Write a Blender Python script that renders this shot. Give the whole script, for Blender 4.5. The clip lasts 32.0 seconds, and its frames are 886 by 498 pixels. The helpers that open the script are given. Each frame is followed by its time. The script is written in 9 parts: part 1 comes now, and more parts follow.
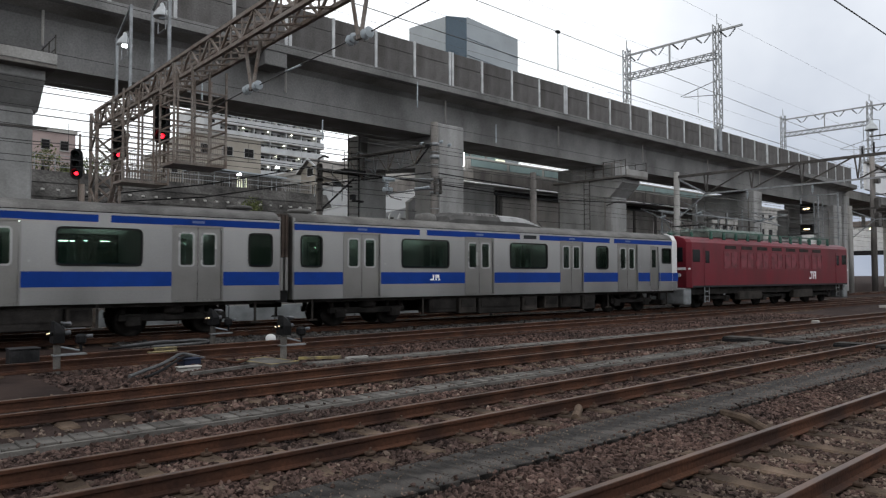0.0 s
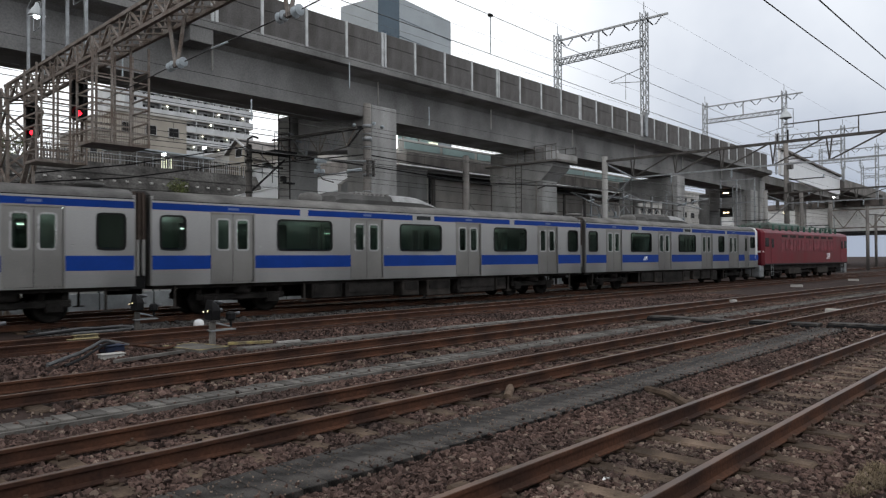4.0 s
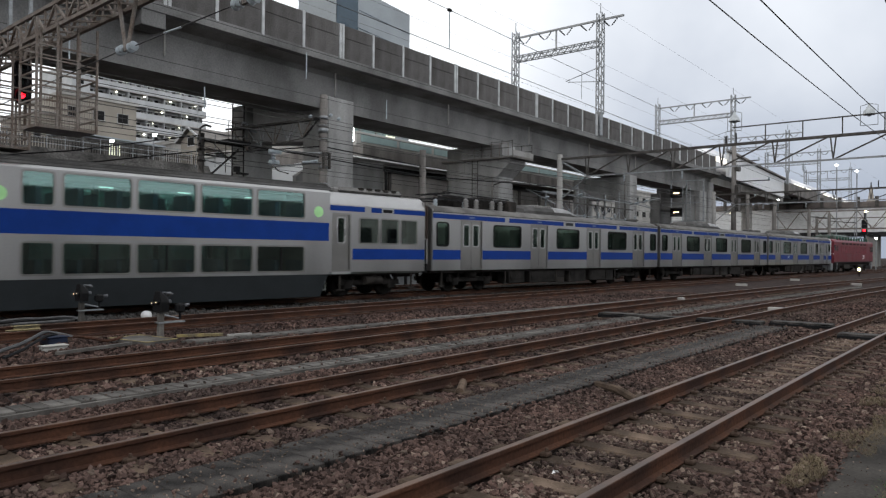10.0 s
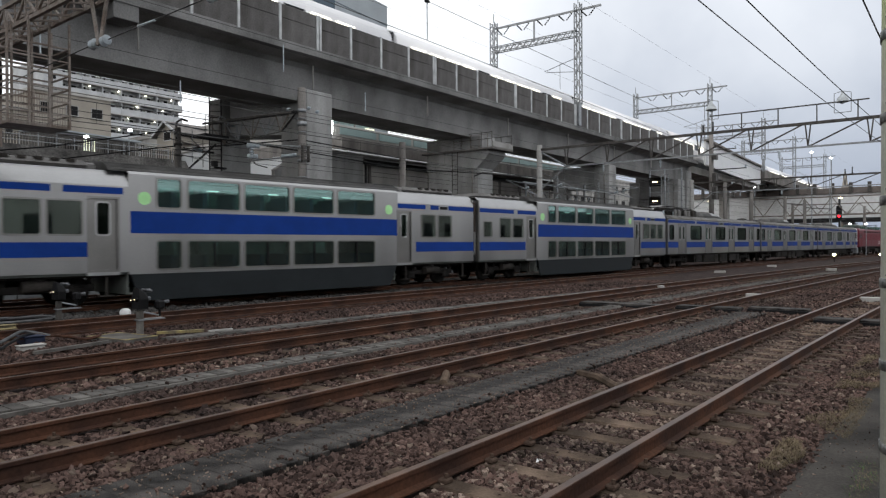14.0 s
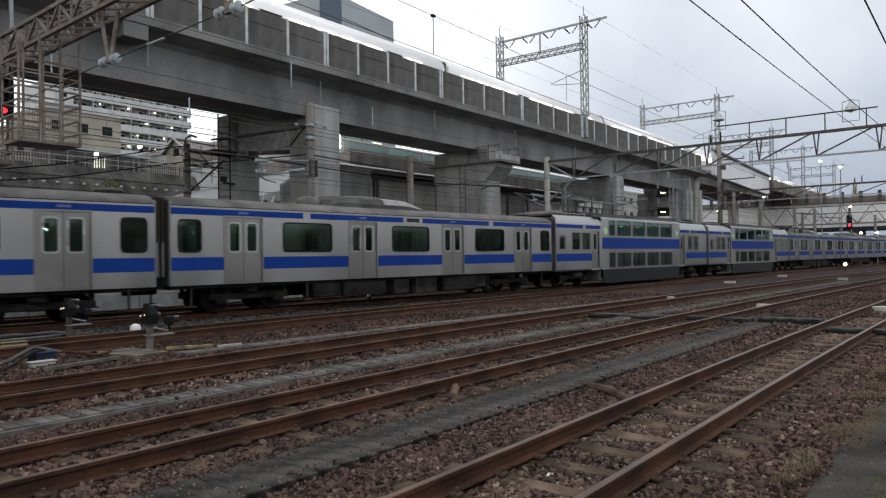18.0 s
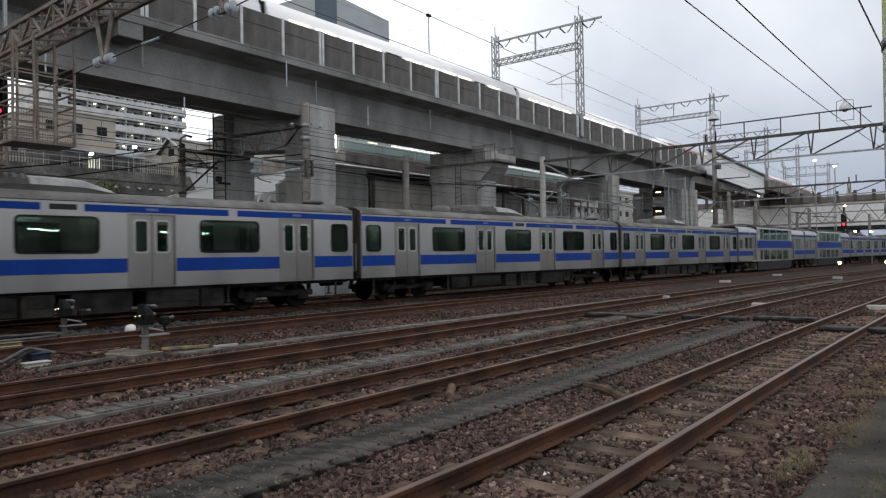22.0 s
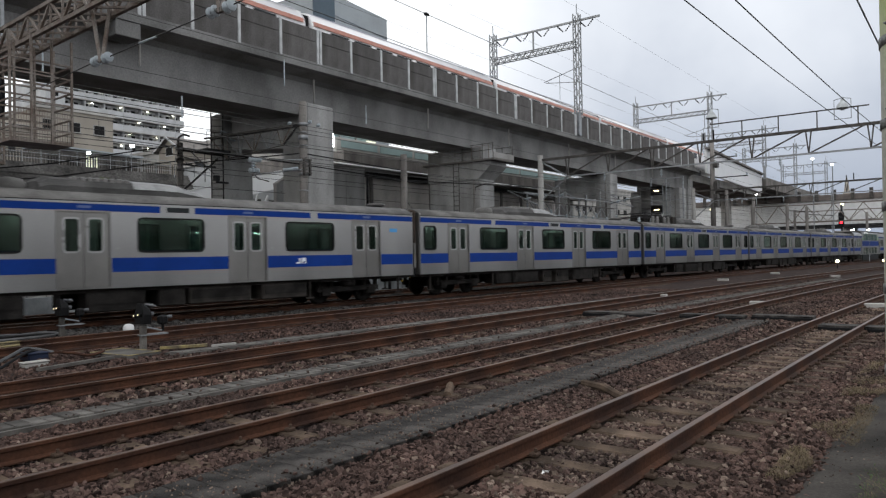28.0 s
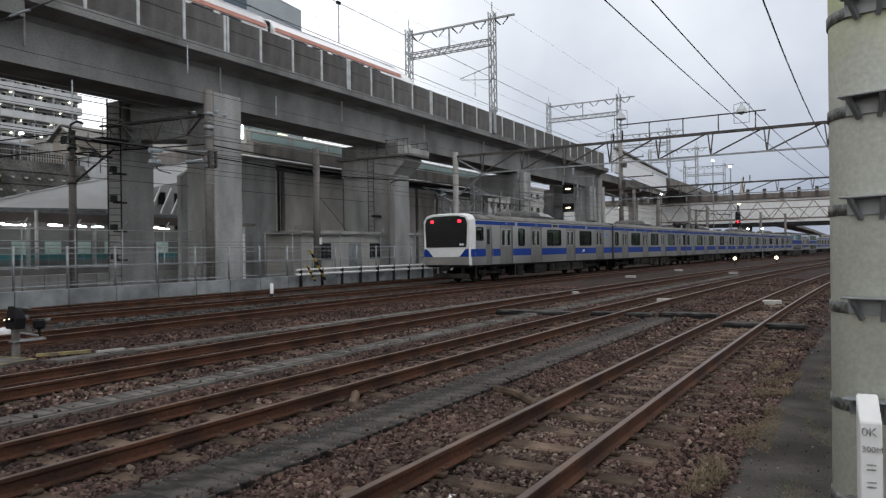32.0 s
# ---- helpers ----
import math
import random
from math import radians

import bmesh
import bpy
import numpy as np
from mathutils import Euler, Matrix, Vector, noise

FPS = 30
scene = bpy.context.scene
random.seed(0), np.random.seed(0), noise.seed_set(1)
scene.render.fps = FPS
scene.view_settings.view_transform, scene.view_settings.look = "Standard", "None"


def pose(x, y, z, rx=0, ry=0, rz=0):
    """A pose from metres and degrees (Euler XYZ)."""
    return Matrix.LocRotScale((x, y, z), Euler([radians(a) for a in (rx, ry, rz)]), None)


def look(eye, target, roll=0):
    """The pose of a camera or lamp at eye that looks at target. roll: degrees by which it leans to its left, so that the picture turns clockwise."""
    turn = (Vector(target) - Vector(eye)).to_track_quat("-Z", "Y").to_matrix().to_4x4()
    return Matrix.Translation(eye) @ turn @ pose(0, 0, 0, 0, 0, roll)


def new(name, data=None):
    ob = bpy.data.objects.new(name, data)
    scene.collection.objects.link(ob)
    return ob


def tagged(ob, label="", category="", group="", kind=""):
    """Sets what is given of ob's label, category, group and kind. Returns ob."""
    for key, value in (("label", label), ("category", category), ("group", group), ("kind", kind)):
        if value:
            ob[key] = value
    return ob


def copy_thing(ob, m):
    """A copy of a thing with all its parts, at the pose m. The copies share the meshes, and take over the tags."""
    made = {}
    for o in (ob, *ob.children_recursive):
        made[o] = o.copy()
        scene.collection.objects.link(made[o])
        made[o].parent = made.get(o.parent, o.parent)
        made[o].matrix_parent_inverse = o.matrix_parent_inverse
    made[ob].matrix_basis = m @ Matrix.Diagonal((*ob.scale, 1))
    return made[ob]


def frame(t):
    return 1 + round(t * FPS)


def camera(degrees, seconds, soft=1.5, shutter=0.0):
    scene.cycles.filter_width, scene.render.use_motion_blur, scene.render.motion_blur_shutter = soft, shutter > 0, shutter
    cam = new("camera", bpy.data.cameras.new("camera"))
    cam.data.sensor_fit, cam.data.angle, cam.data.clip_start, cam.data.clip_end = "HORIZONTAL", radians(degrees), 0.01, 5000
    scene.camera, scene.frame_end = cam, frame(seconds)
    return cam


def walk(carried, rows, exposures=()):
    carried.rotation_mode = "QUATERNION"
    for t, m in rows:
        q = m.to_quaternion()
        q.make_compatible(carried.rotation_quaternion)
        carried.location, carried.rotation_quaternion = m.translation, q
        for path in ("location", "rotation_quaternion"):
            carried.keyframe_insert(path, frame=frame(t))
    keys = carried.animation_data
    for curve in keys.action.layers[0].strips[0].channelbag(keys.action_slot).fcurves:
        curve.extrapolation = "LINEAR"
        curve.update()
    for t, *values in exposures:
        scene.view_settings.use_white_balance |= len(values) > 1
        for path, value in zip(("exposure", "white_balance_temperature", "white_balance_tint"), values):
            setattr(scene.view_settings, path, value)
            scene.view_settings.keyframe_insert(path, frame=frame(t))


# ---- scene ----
# ---- camera ----
EYE = (0.0, 0.0, 1.64)
TURNS = [
    (0.0, 41.989, 2.194, -0.092), (0.5, 42.769, 2.323, 0.110), (1.0, 43.083, 2.320, 0.684), (1.5, 43.660, 2.259, 0.443),
    (2.0, 44.485, 2.109, 0.061), (2.5, 45.431, 1.676, -0.217), (3.0, 46.317, 1.182, -0.525), (3.5, 47.058, 0.931, -0.376),
    (5.5, 48.033, 0.507, -0.444), (6.0, 48.308, 0.444, -0.336), (6.5, 48.776, 0.416, -0.346), (7.0, 49.206, 0.476, -0.383),
    (7.5, 49.536, 0.526, -0.412), (8.0, 49.910, 0.564, -0.190), (8.5, 50.258, 0.527, 0.082), (9.0, 50.563, 0.502, 0.290),
    (9.5, 50.816, 0.425, 0.467), (10.0, 51.140, 0.318, 0.593), (10.5, 51.496, 0.126, 0.506), (11.0, 51.858, -0.027, 0.183),
    (11.5, 52.120, -0.217, 0.493), (12.0, 52.434, -0.370, 0.969), (12.5, 52.762, -0.519, 0.902), (13.0, 52.922, -0.588, 0.625),
    (13.5, 52.823, -0.493, 0.001), (14.0, 52.683, -0.343, -0.305), (14.5, 52.507, -0.159, -0.543), (16.5, 52.067, 0.626, -0.752),
    (17.0, 52.046, 0.702, -0.810), (17.5, 52.031, 0.734, -0.851), (18.0, 52.017, 0.724, -0.842), (18.5, 51.998, 0.695, -0.921),
    (19.0, 52.000, 0.681, -0.944), (19.5, 52.007, 0.657, -0.969), (20.0, 52.094, 0.655, -0.881), (20.5, 52.165, 0.645, -0.849),
    (21.0, 52.240, 0.655, -0.859), (21.5, 52.307, 0.666, -0.887), (22.0, 52.358, 0.697, -0.953), (22.5, 52.412, 0.713, -0.985),
    (23.0, 52.422, 0.718, -0.970), (23.5, 52.434, 0.724, -0.987), (24.0, 52.479, 0.718, -0.966), (24.5, 52.519, 0.726, -0.848),
    (25.0, 52.545, 0.720, -0.920), (25.5, 52.550, 0.720, -0.932), (27.5, 52.517, 0.667, -1.088), (28.0, 52.504, 0.600, -1.037),
    (28.5, 52.575, 0.530, -0.881), (29.0, 53.000, 0.441, -0.941), (29.5, 53.578, 0.336, -0.953), (30.0, 54.503, 0.278, -1.052),
    (30.5, 55.506, 0.254, -0.860), (31.0, 56.330, 0.150, -1.000), (31.5, 57.450, 0.000, -1.000), (32.0, 59.400, 0.150, -0.850),
]
STEPS = {31.0: (0.11, 0.06, 1.655), 31.5: (0.3, 0.14, 1.675), 32.0: (0.52, 0.23, 1.69)}  # where the camera leaves its stand


def aim(eye, yaw, pitch, roll):
    """Camera pose: yaw from +y towards +x, pitch up, roll, in degrees."""
    a, b = radians(yaw), radians(pitch)
    e = Vector(eye)
    return look(e, e + Vector((math.sin(a) * math.cos(b), math.cos(a) * math.cos(b), math.sin(b))), roll)


cam = camera(64.88, 32.0, soft=1.25, shutter=0.35)
walk(cam, [(t, aim(STEPS.get(t, EYE), y, p, r)) for t, y, p, r in TURNS], exposures=[(0.0, 0.0), (32.0, 0.0)])

# ---- world and sun ----
world = bpy.data.worlds.new("world")
scene.world = world
world.use_nodes = True
wn, wl = world.node_tree.nodes, world.node_tree.links
wn.clear()
w_out, w_bg, w_sky = wn.new("ShaderNodeOutputWorld"), wn.new("ShaderNodeBackground"), wn.new("ShaderNodeTexSky")
w_sky.sky_type, w_sky.sun_disc = "NISHITA", False
w_sky.sun_elevation, w_sky.sun_rotation = radians(14), radians(300)
w_sky.air_density, w_sky.dust_density, w_sky.ozone_density = 1.0, 6.0, 1.0
w_coord, w_noise, w_ramp = wn.new("ShaderNodeTexCoord"), wn.new("ShaderNodeTexNoise"), wn.new("ShaderNodeValToRGB")
w_noise.inputs["Scale"].default_value, w_noise.inputs["Detail"].default_value = 1.8, 6
w_sep, w_add = wn.new("ShaderNodeSeparateXYZ"), wn.new("ShaderNodeMath")
w_add.operation = "MULTIPLY_ADD"
w_add.inputs[1].default_value = -1.0
w_shift = wn.new("ShaderNodeMath")
w_shift.inputs[1].default_value = 0.9
w_ramp.color_ramp.elements[0].position, w_ramp.color_ramp.elements[0].color = 0.08, (4.3, 4.9, 6.1, 1)
w_ramp.color_ramp.elements[1].position, w_ramp.color_ramp.elements[1].color = 0.26, (13.5, 13.8, 14.2, 1)
w_mix = wn.new("ShaderNodeMix")
w_mix.data_type = "RGBA"
w_mix.inputs[0].default_value = 0.9
wl.new(w_coord.outputs["Generated"], w_noise.inputs["Vector"])
wl.new(w_coord.outputs["Generated"], w_sep.inputs["Vector"])
wl.new(w_sep.outputs["X"], w_add.inputs[0])
w_soft = wn.new("ShaderNodeMath")
w_soft.operation = "MULTIPLY"
w_soft.inputs[1].default_value = 0.3
wl.new(w_noise.outputs["Fac"], w_soft.inputs[0])
wl.new(w_soft.outputs["Value"], w_add.inputs[2])
wl.new(w_add.outputs["Value"], w_shift.inputs[0])
wl.new(w_shift.outputs["Value"], w_ramp.inputs["Fac"])
wl.new(w_sky.outputs["Color"], w_mix.inputs[6])
wl.new(w_ramp.outputs["Color"], w_mix.inputs[7])
wl.new(w_mix.outputs[2], w_bg.inputs["Color"])
wl.new(w_bg.outputs["Background"], w_out.inputs["Surface"])
w_bg.inputs["Strength"].default_value = 0.1

sun_data = bpy.data.lights.new("sun", "SUN")
sun_data.energy, sun_data.angle, sun_data.color = 0.5, radians(40), (1.0, 0.96, 0.9)
sun = new("sun", sun_data)
sun.matrix_world = look((0, 0, 60), (25, 30, 0))


# ---- helpers ----
def part(name, bm, material, parent=None, label="", m=None):
    """Links a bmesh as one mesh object under a thing or a part."""
    me = bpy.data.meshes.new(name)
    bm.to_mesh(me)
    bm.free()
    me.materials.append(material)
    ob = new(name, me)
    if parent:
        ob.parent = parent
    if m is not None:
        ob.matrix_basis = m
    if label:
        ob["label"] = label
    return ob


def share(name, me, parent, m):
    """One more object on a mesh that exists."""
    ob = new(name, me)
    ob.parent = parent
    ob.matrix_basis = m
    return ob


def root(name, label, category, m=None, group="", kind=""):
    ob = new(name)
    ob.empty_display_size = 0.2
    if m is not None:
        ob.matrix_basis = m
    return tagged(ob, label, category, group, kind)


def box(bm, x0, x1, y0, y1, z0, z1, bev=0.0, m=None):
    vs = [bm.verts.new(p) for p in ((x0, y0, z0), (x1, y0, z0), (x1, y1, z0), (x0, y1, z0), (x0, y0, z1), (x1, y0, z1), (x1, y1, z1), (x0, y1, z1))]
    fs = [bm.faces.new([vs[i] for i in f]) for f in ((3, 2, 1, 0), (4, 5, 6, 7), (0, 1, 5, 4), (1, 2, 6, 5), (2, 3, 7, 6), (3, 0, 4, 7))]
    if bev:
        es = list({e for f in fs for e in f.edges})
        r = bmesh.ops.bevel(bm, geom=es, offset=bev, segments=1, affect="EDGES", profile=0.5)
        if m is not None:
            bmesh.ops.transform(bm, matrix=m, verts=list({v for f in r["faces"] for v in f.verts} | {v for v in vs if v.is_valid}))
    elif m is not None:
        bmesh.ops.transform(bm, matrix=m, verts=vs)
    return bm


def rod(bm, a, b, r, n=8, r2=None, cap=True):
    """A round bar from a to b."""
    a, b = Vector(a), Vector(b)
    q = (b - a).to_track_quat("Z", "Y")
    r2 = r if r2 is None else r2
    lo = [bm.verts.new(a + q @ Vector((r * math.cos(2 * math.pi * i / n), r * math.sin(2 * math.pi * i / n), 0))) for i in range(n)]
    hi = [bm.verts.new(b + q @ Vector((r2 * math.cos(2 * math.pi * i / n), r2 * math.sin(2 * math.pi * i / n), 0))) for i in range(n)]
    for i in range(n):
        f = bm.faces.new((lo[i], lo[(i + 1) % n], hi[(i + 1) % n], hi[i]))
        f.smooth = n > 6
    if cap:
        bm.faces.new(lo[::-1])
        bm.faces.new(hi)
    return bm


def beam(bm, a, b, w, d=None):
    """A square bar from a to b."""
    a, b = Vector(a), Vector(b)
    d = d or w
    q = (b - a).to_track_quat("Z", "Y")
    k = ((-w / 2, -d / 2), (w / 2, -d / 2), (w / 2, d / 2), (-w / 2, d / 2))
    lo = [bm.verts.new(a + q @ Vector((x, y, 0))) for x, y in k]
    hi = [bm.verts.new(b + q @ Vector((x, y, 0))) for x, y in k]
    for i in range(4):
        bm.faces.new((lo[i], lo[(i + 1) % 4], hi[(i + 1) % 4], hi[i]))
    bm.faces.new(lo[::-1])
    bm.faces.new(hi)
    return bm


def sweep(bm, pts, prof, up=(0, 0, 1), closed=True, cap=True):
    """A profile (sideways, up) swept along points."""
    pts = [Vector(p) for p in pts]
    rings = []
    for i, p in enumerate(pts):
        d = (pts[min(i + 1, len(pts) - 1)] - pts[max(i - 1, 0)]).normalized()
        side = Vector(up).cross(d).normalized()
        u = d.cross(side)
        rings.append([bm.verts.new(p + side * a + u * b) for a, b in prof])
    n = len(prof)
    for r0, r1 in zip(rings, rings[1:]):
        for i in range(n if closed else n - 1):
            bm.faces.new((r0[i], r1[i], r1[(i + 1) % n], r0[(i + 1) % n]))
    if cap and closed:
        bm.faces.new(rings[0])
        bm.faces.new(rings[-1][::-1])
    return bm


def lathe(bm, prof, n=12, m=None):
    """A profile (radius, z) turned round z."""
    rings = [[bm.verts.new((r * math.cos(2 * math.pi * i / n), r * math.sin(2 * math.pi * i / n), z)) for i in range(n)] for r, z in prof]
    for a, b in zip(rings, rings[1:]):
        for i in range(n):
            bm.faces.new((a[i], a[(i + 1) % n], b[(i + 1) % n], b[i])).smooth = True
    bm.faces.new(rings[0][::-1])
    bm.faces.new(rings[-1])
    if m is not None:
        bmesh.ops.transform(bm, matrix=m, verts=[v for r in rings for v in r])
    return bm


def B():
    return bmesh.new()


# ---- materials ----
def mat(name, col, rough=0.7, metal=0.0, var=0.12, scale=3.0, grain=40.0, bump=0.15, col2=None, streak=0.0, random_obj=0.0, random_isl=0.0, emit=None, strength=0.0, spec=0.25):
    """A surface with stains at a large scale, grain at a small one, and relief."""
    ma = bpy.data.materials.new(name)
    ma.use_nodes = True
    nt = ma.node_tree
    n, l = nt.nodes, nt.links
    p = n["Principled BSDF"]
    p.inputs["Roughness"].default_value, p.inputs["Metallic"].default_value, p.inputs["Specular IOR Level"].default_value = rough, metal, spec
    if emit:
        p.inputs["Base Color"].default_value = (*col, 1)
        p.inputs["Emission Color"].default_value, p.inputs["Emission Strength"].default_value = (*emit, 1), strength
        return ma
    tc = n.new("ShaderNodeTexCoord")
    big, small = n.new("ShaderNodeTexNoise"), n.new("ShaderNodeTexNoise")
    big.inputs["Scale"].default_value, big.inputs["Detail"].default_value = scale, 6
    small.inputs["Scale"].default_value, small.inputs["Detail"].default_value = grain, 3
    l.new(tc.outputs["Object"], small.inputs["Vector"])
    if streak:
        mp = n.new("ShaderNodeMapping")
        mp.inputs["Scale"].default_value = (1, 1, streak)
        l.new(tc.outputs["Object"], mp.inputs["Vector"])
        l.new(mp.outputs["Vector"], big.inputs["Vector"])
    else:
        l.new(tc.outputs["Object"], big.inputs["Vector"])
    ramp = n.new("ShaderNodeValToRGB")
    c2 = col2 or tuple(c * (1 - 2.2 * var) for c in col)
    ramp.color_ramp.elements[0].position, ramp.color_ramp.elements[0].color = 0.36, (*c2, 1)
    ramp.color_ramp.elements[1].position, ramp.color_ramp.elements[1].color = 0.64, (*(min(1, c * (1 + 0.6 * var)) for c in col), 1)
    l.new(big.outputs["Fac"], ramp.inputs["Fac"])
    hsv = n.new("ShaderNodeHueSaturation")
    mr = n.new("ShaderNodeMapRange")
    mr.inputs["From Min"].default_value, mr.inputs["From Max"].default_value = 0.25, 0.75
    mr.inputs["To Min"].default_value, mr.inputs["To Max"].default_value = 1 - var, 1 + var
    l.new(small.outputs["Fac"], mr.inputs["Value"])
    val = mr.outputs["Result"]
    if random_obj or random_isl:
        src = n.new("ShaderNodeObjectInfo").outputs["Random"] if random_obj else n.new("ShaderNodeNewGeometry").outputs["Random Per Island"]
        a = random_obj or random_isl
        m2 = n.new("ShaderNodeMapRange")
        m2.inputs["To Min"].default_value, m2.inputs["To Max"].default_value = 1 - a, 1 + a
        l.new(src, m2.inputs["Value"])
        mu = n.new("ShaderNodeMath")
        mu.operation = "MULTIPLY"
        l.new(val, mu.inputs[0])
        l.new(m2.outputs["Result"], mu.inputs[1])
        val = mu.outputs["Value"]
    l.new(val, hsv.inputs["Value"])
    l.new(ramp.outputs["Color"], hsv.inputs["Color"])
    l.new(hsv.outputs["Color"], p.inputs["Base Color"])
    r2 = n.new("ShaderNodeMapRange")
    r2.inputs["To Min"].default_value, r2.inputs["To Max"].default_value = max(0.03, rough - 0.12), min(1, rough + 0.12)
    l.new(big.outputs["Fac"], r2.inputs["Value"])
    l.new(r2.outputs["Result"], p.inputs["Roughness"])
    if bump:
        bp = n.new("ShaderNodeBump")
        bp.inputs["Strength"].default_value, bp.inputs["Distance"].default_value = bump, 0.01
        l.new(small.outputs["Fac"], bp.inputs["Height"])
        l.new(bp.outputs["Normal"], p.inputs["Normal"])
    return ma


def pane_mat(name, tint, base=0.05, rough=0.03, shine=(0.9, 1.0, 0.95)):
    """Tinted window glass: see-through, with a reflection that grows at a slant."""
    ma = bpy.data.materials.new(name)
    ma.use_nodes = True
    n, l = ma.node_tree.nodes, ma.node_tree.links
    n.clear()
    out, mix = n.new("ShaderNodeOutputMaterial"), n.new("ShaderNodeMixShader")
    tr, gl, lw = n.new("ShaderNodeBsdfTransparent"), n.new("ShaderNodeBsdfGlossy"), n.new("ShaderNodeLayerWeight")
    tr.inputs["Color"].default_value = (*tint, 1)
    gl.inputs["Color"].default_value, gl.inputs["Roughness"].default_value = (*shine, 1), rough
    lw.inputs["Blend"].default_value = 0.5
    po, ma2 = n.new("ShaderNodeMath"), n.new("ShaderNodeMath")
    po.operation, ma2.operation = "POWER", "MULTIPLY_ADD"
    po.inputs[1].default_value = 4.0
    ma2.inputs[1].default_value, ma2.inputs[2].default_value = 0.6, base
    l.new(lw.outputs["Facing"], po.inputs[0])
    l.new(po.outputs["Value"], ma2.inputs[0])
    l.new(ma2.outputs["Value"], mix.inputs["Fac"])
    l.new(tr.outputs["BSDF"], mix.inputs[1])
    l.new(gl.outputs["BSDF"], mix.inputs[2])
    l.new(mix.outputs["Shader"], out.inputs["Surface"])
    return ma


def membrane_mat(name, tint):
    """Roof fabric that lets part of the daylight through."""
    ma = mat(name, tint, 0.7, var=0.06, scale=0.6, grain=12, bump=0.02)
    n, l = ma.node_tree.nodes, ma.node_tree.links
    tl, mix = n.new("ShaderNodeBsdfTranslucent"), n.new("ShaderNodeMixShader")
    tl.inputs["Color"].default_value, mix.inputs["Fac"].default_value = (*tint, 1), 0.6
    l.new(n["Principled BSDF"].outputs["BSDF"], mix.inputs[1])
    l.new(tl.outputs["BSDF"], mix.inputs[2])
    l.new(mix.outputs["Shader"], n["Material Output"].inputs["Surface"])
    return ma


mat_membrane = membrane_mat("white_membrane", (0.74, 0.75, 0.76))
M_BALLAST = mat("ballast_bed", (0.036, 0.025, 0.022), 0.95, var=0.3, scale=1.2, grain=55, bump=0.9, col2=(0.019, 0.0135, 0.0125), spec=0.08)
M_STONE = mat("ballast_stone", (0.073, 0.0475, 0.0405), 0.9, var=0.2, scale=0.5, grain=60, bump=0.3, random_isl=0.8, col2=(0.04, 0.0285, 0.0255), spec=0.08)
M_STONE3 = mat("pale_stone", (0.15, 0.115, 0.095), 0.9, var=0.2, scale=0.5, grain=60, bump=0.3, random_isl=0.6, spec=0.08)
M_PIER = mat("pier_concrete", (0.296, 0.298, 0.298), 0.88, var=0.13, scale=0.7, grain=14, bump=0.12, streak=0.3, col2=(0.185, 0.185, 0.184), spec=0.15)
M_STONE2 = mat("clean_stone", (0.06, 0.0576, 0.056), 0.9, var=0.2, scale=0.5, grain=60, bump=0.3, random_isl=0.5, spec=0.08)
M_RAIL = mat("rusty_rail", (0.06, 0.027, 0.016), 0.75, var=0.3, scale=2, grain=30, bump=0.3, col2=(0.03, 0.015, 0.011), spec=0.15)
M_CLIP = mat("dusty_clip", (0.1, 0.068, 0.052), 0.85, var=0.25, scale=6, grain=40, bump=0.2, spec=0.1)
M_RAILTOP = mat("rail_head", (0.12, 0.075, 0.055), 0.4, metal=0.6, var=0.2, scale=2, grain=60, bump=0.05)
M_SLEEPER = mat("sleeper_concrete", (0.11, 0.08, 0.06), 0.9, var=0.25, scale=3, grain=50, bump=0.4, random_obj=0.25, spec=0.08)
M_TROUGH = mat("trough_concrete", (0.1, 0.094, 0.088), 0.85, var=0.2, scale=2.5, grain=45, bump=0.4, random_obj=0.36, spec=0.15)
M_TROUGH_D = mat("wet_trough_concrete", (0.051, 0.0465, 0.0435), 0.75, var=0.42, scale=3, grain=90, bump=0.8, random_obj=0.2, spec=0.15)
M_CONC = mat("viaduct_concrete", (0.262, 0.26, 0.255), 0.88, var=0.18, scale=0.45, grain=14, bump=0.12, streak=0.4, col2=(0.165, 0.16, 0.151), spec=0.15)
# viaduct concrete with stains, toned down so the outer faces come out dimmer
M_FASCIA = mat("dimmed_stained_concrete", (0.18, 0.18, 0.18), 0.9, var=0.2, scale=0.5, grain=14, bump=0.15, streak=0.6, col2=(0.112, 0.112, 0.112), spec=0.12)
M_PARAPET = mat("stained_parapet", (0.115, 0.112, 0.112), 0.9, var=0.22, scale=0.9, grain=14, bump=0.12, streak=0.55, random_obj=0.12, col2=(0.075, 0.071, 0.069), spec=0.12)
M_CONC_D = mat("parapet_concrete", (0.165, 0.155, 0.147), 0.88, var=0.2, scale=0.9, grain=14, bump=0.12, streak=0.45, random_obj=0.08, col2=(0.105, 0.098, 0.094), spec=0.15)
M_CONC_L = mat("light_concrete", (0.36, 0.352, 0.336), 0.85, var=0.12, scale=0.5, grain=16, bump=0.1, streak=0.3)
M_COVER = mat("pale_grey_cover", (0.27, 0.275, 0.28), 0.55, var=0.15, scale=2, grain=20, bump=0.03)
M_POST = mat("pale_post", (0.47, 0.485, 0.5), 0.5, var=0.1, scale=2, grain=20, bump=0.03)
M_STEEL = mat("weathered_steel", (0.165, 0.148, 0.136), 0.65, metal=0.15, var=0.3, scale=3, grain=30, bump=0.1, col2=(0.12, 0.092, 0.076))
M_GALV = mat("galvanised_steel", (0.255, 0.27, 0.285), 0.45, metal=0.5, var=0.12, scale=4, grain=30, bump=0.05)
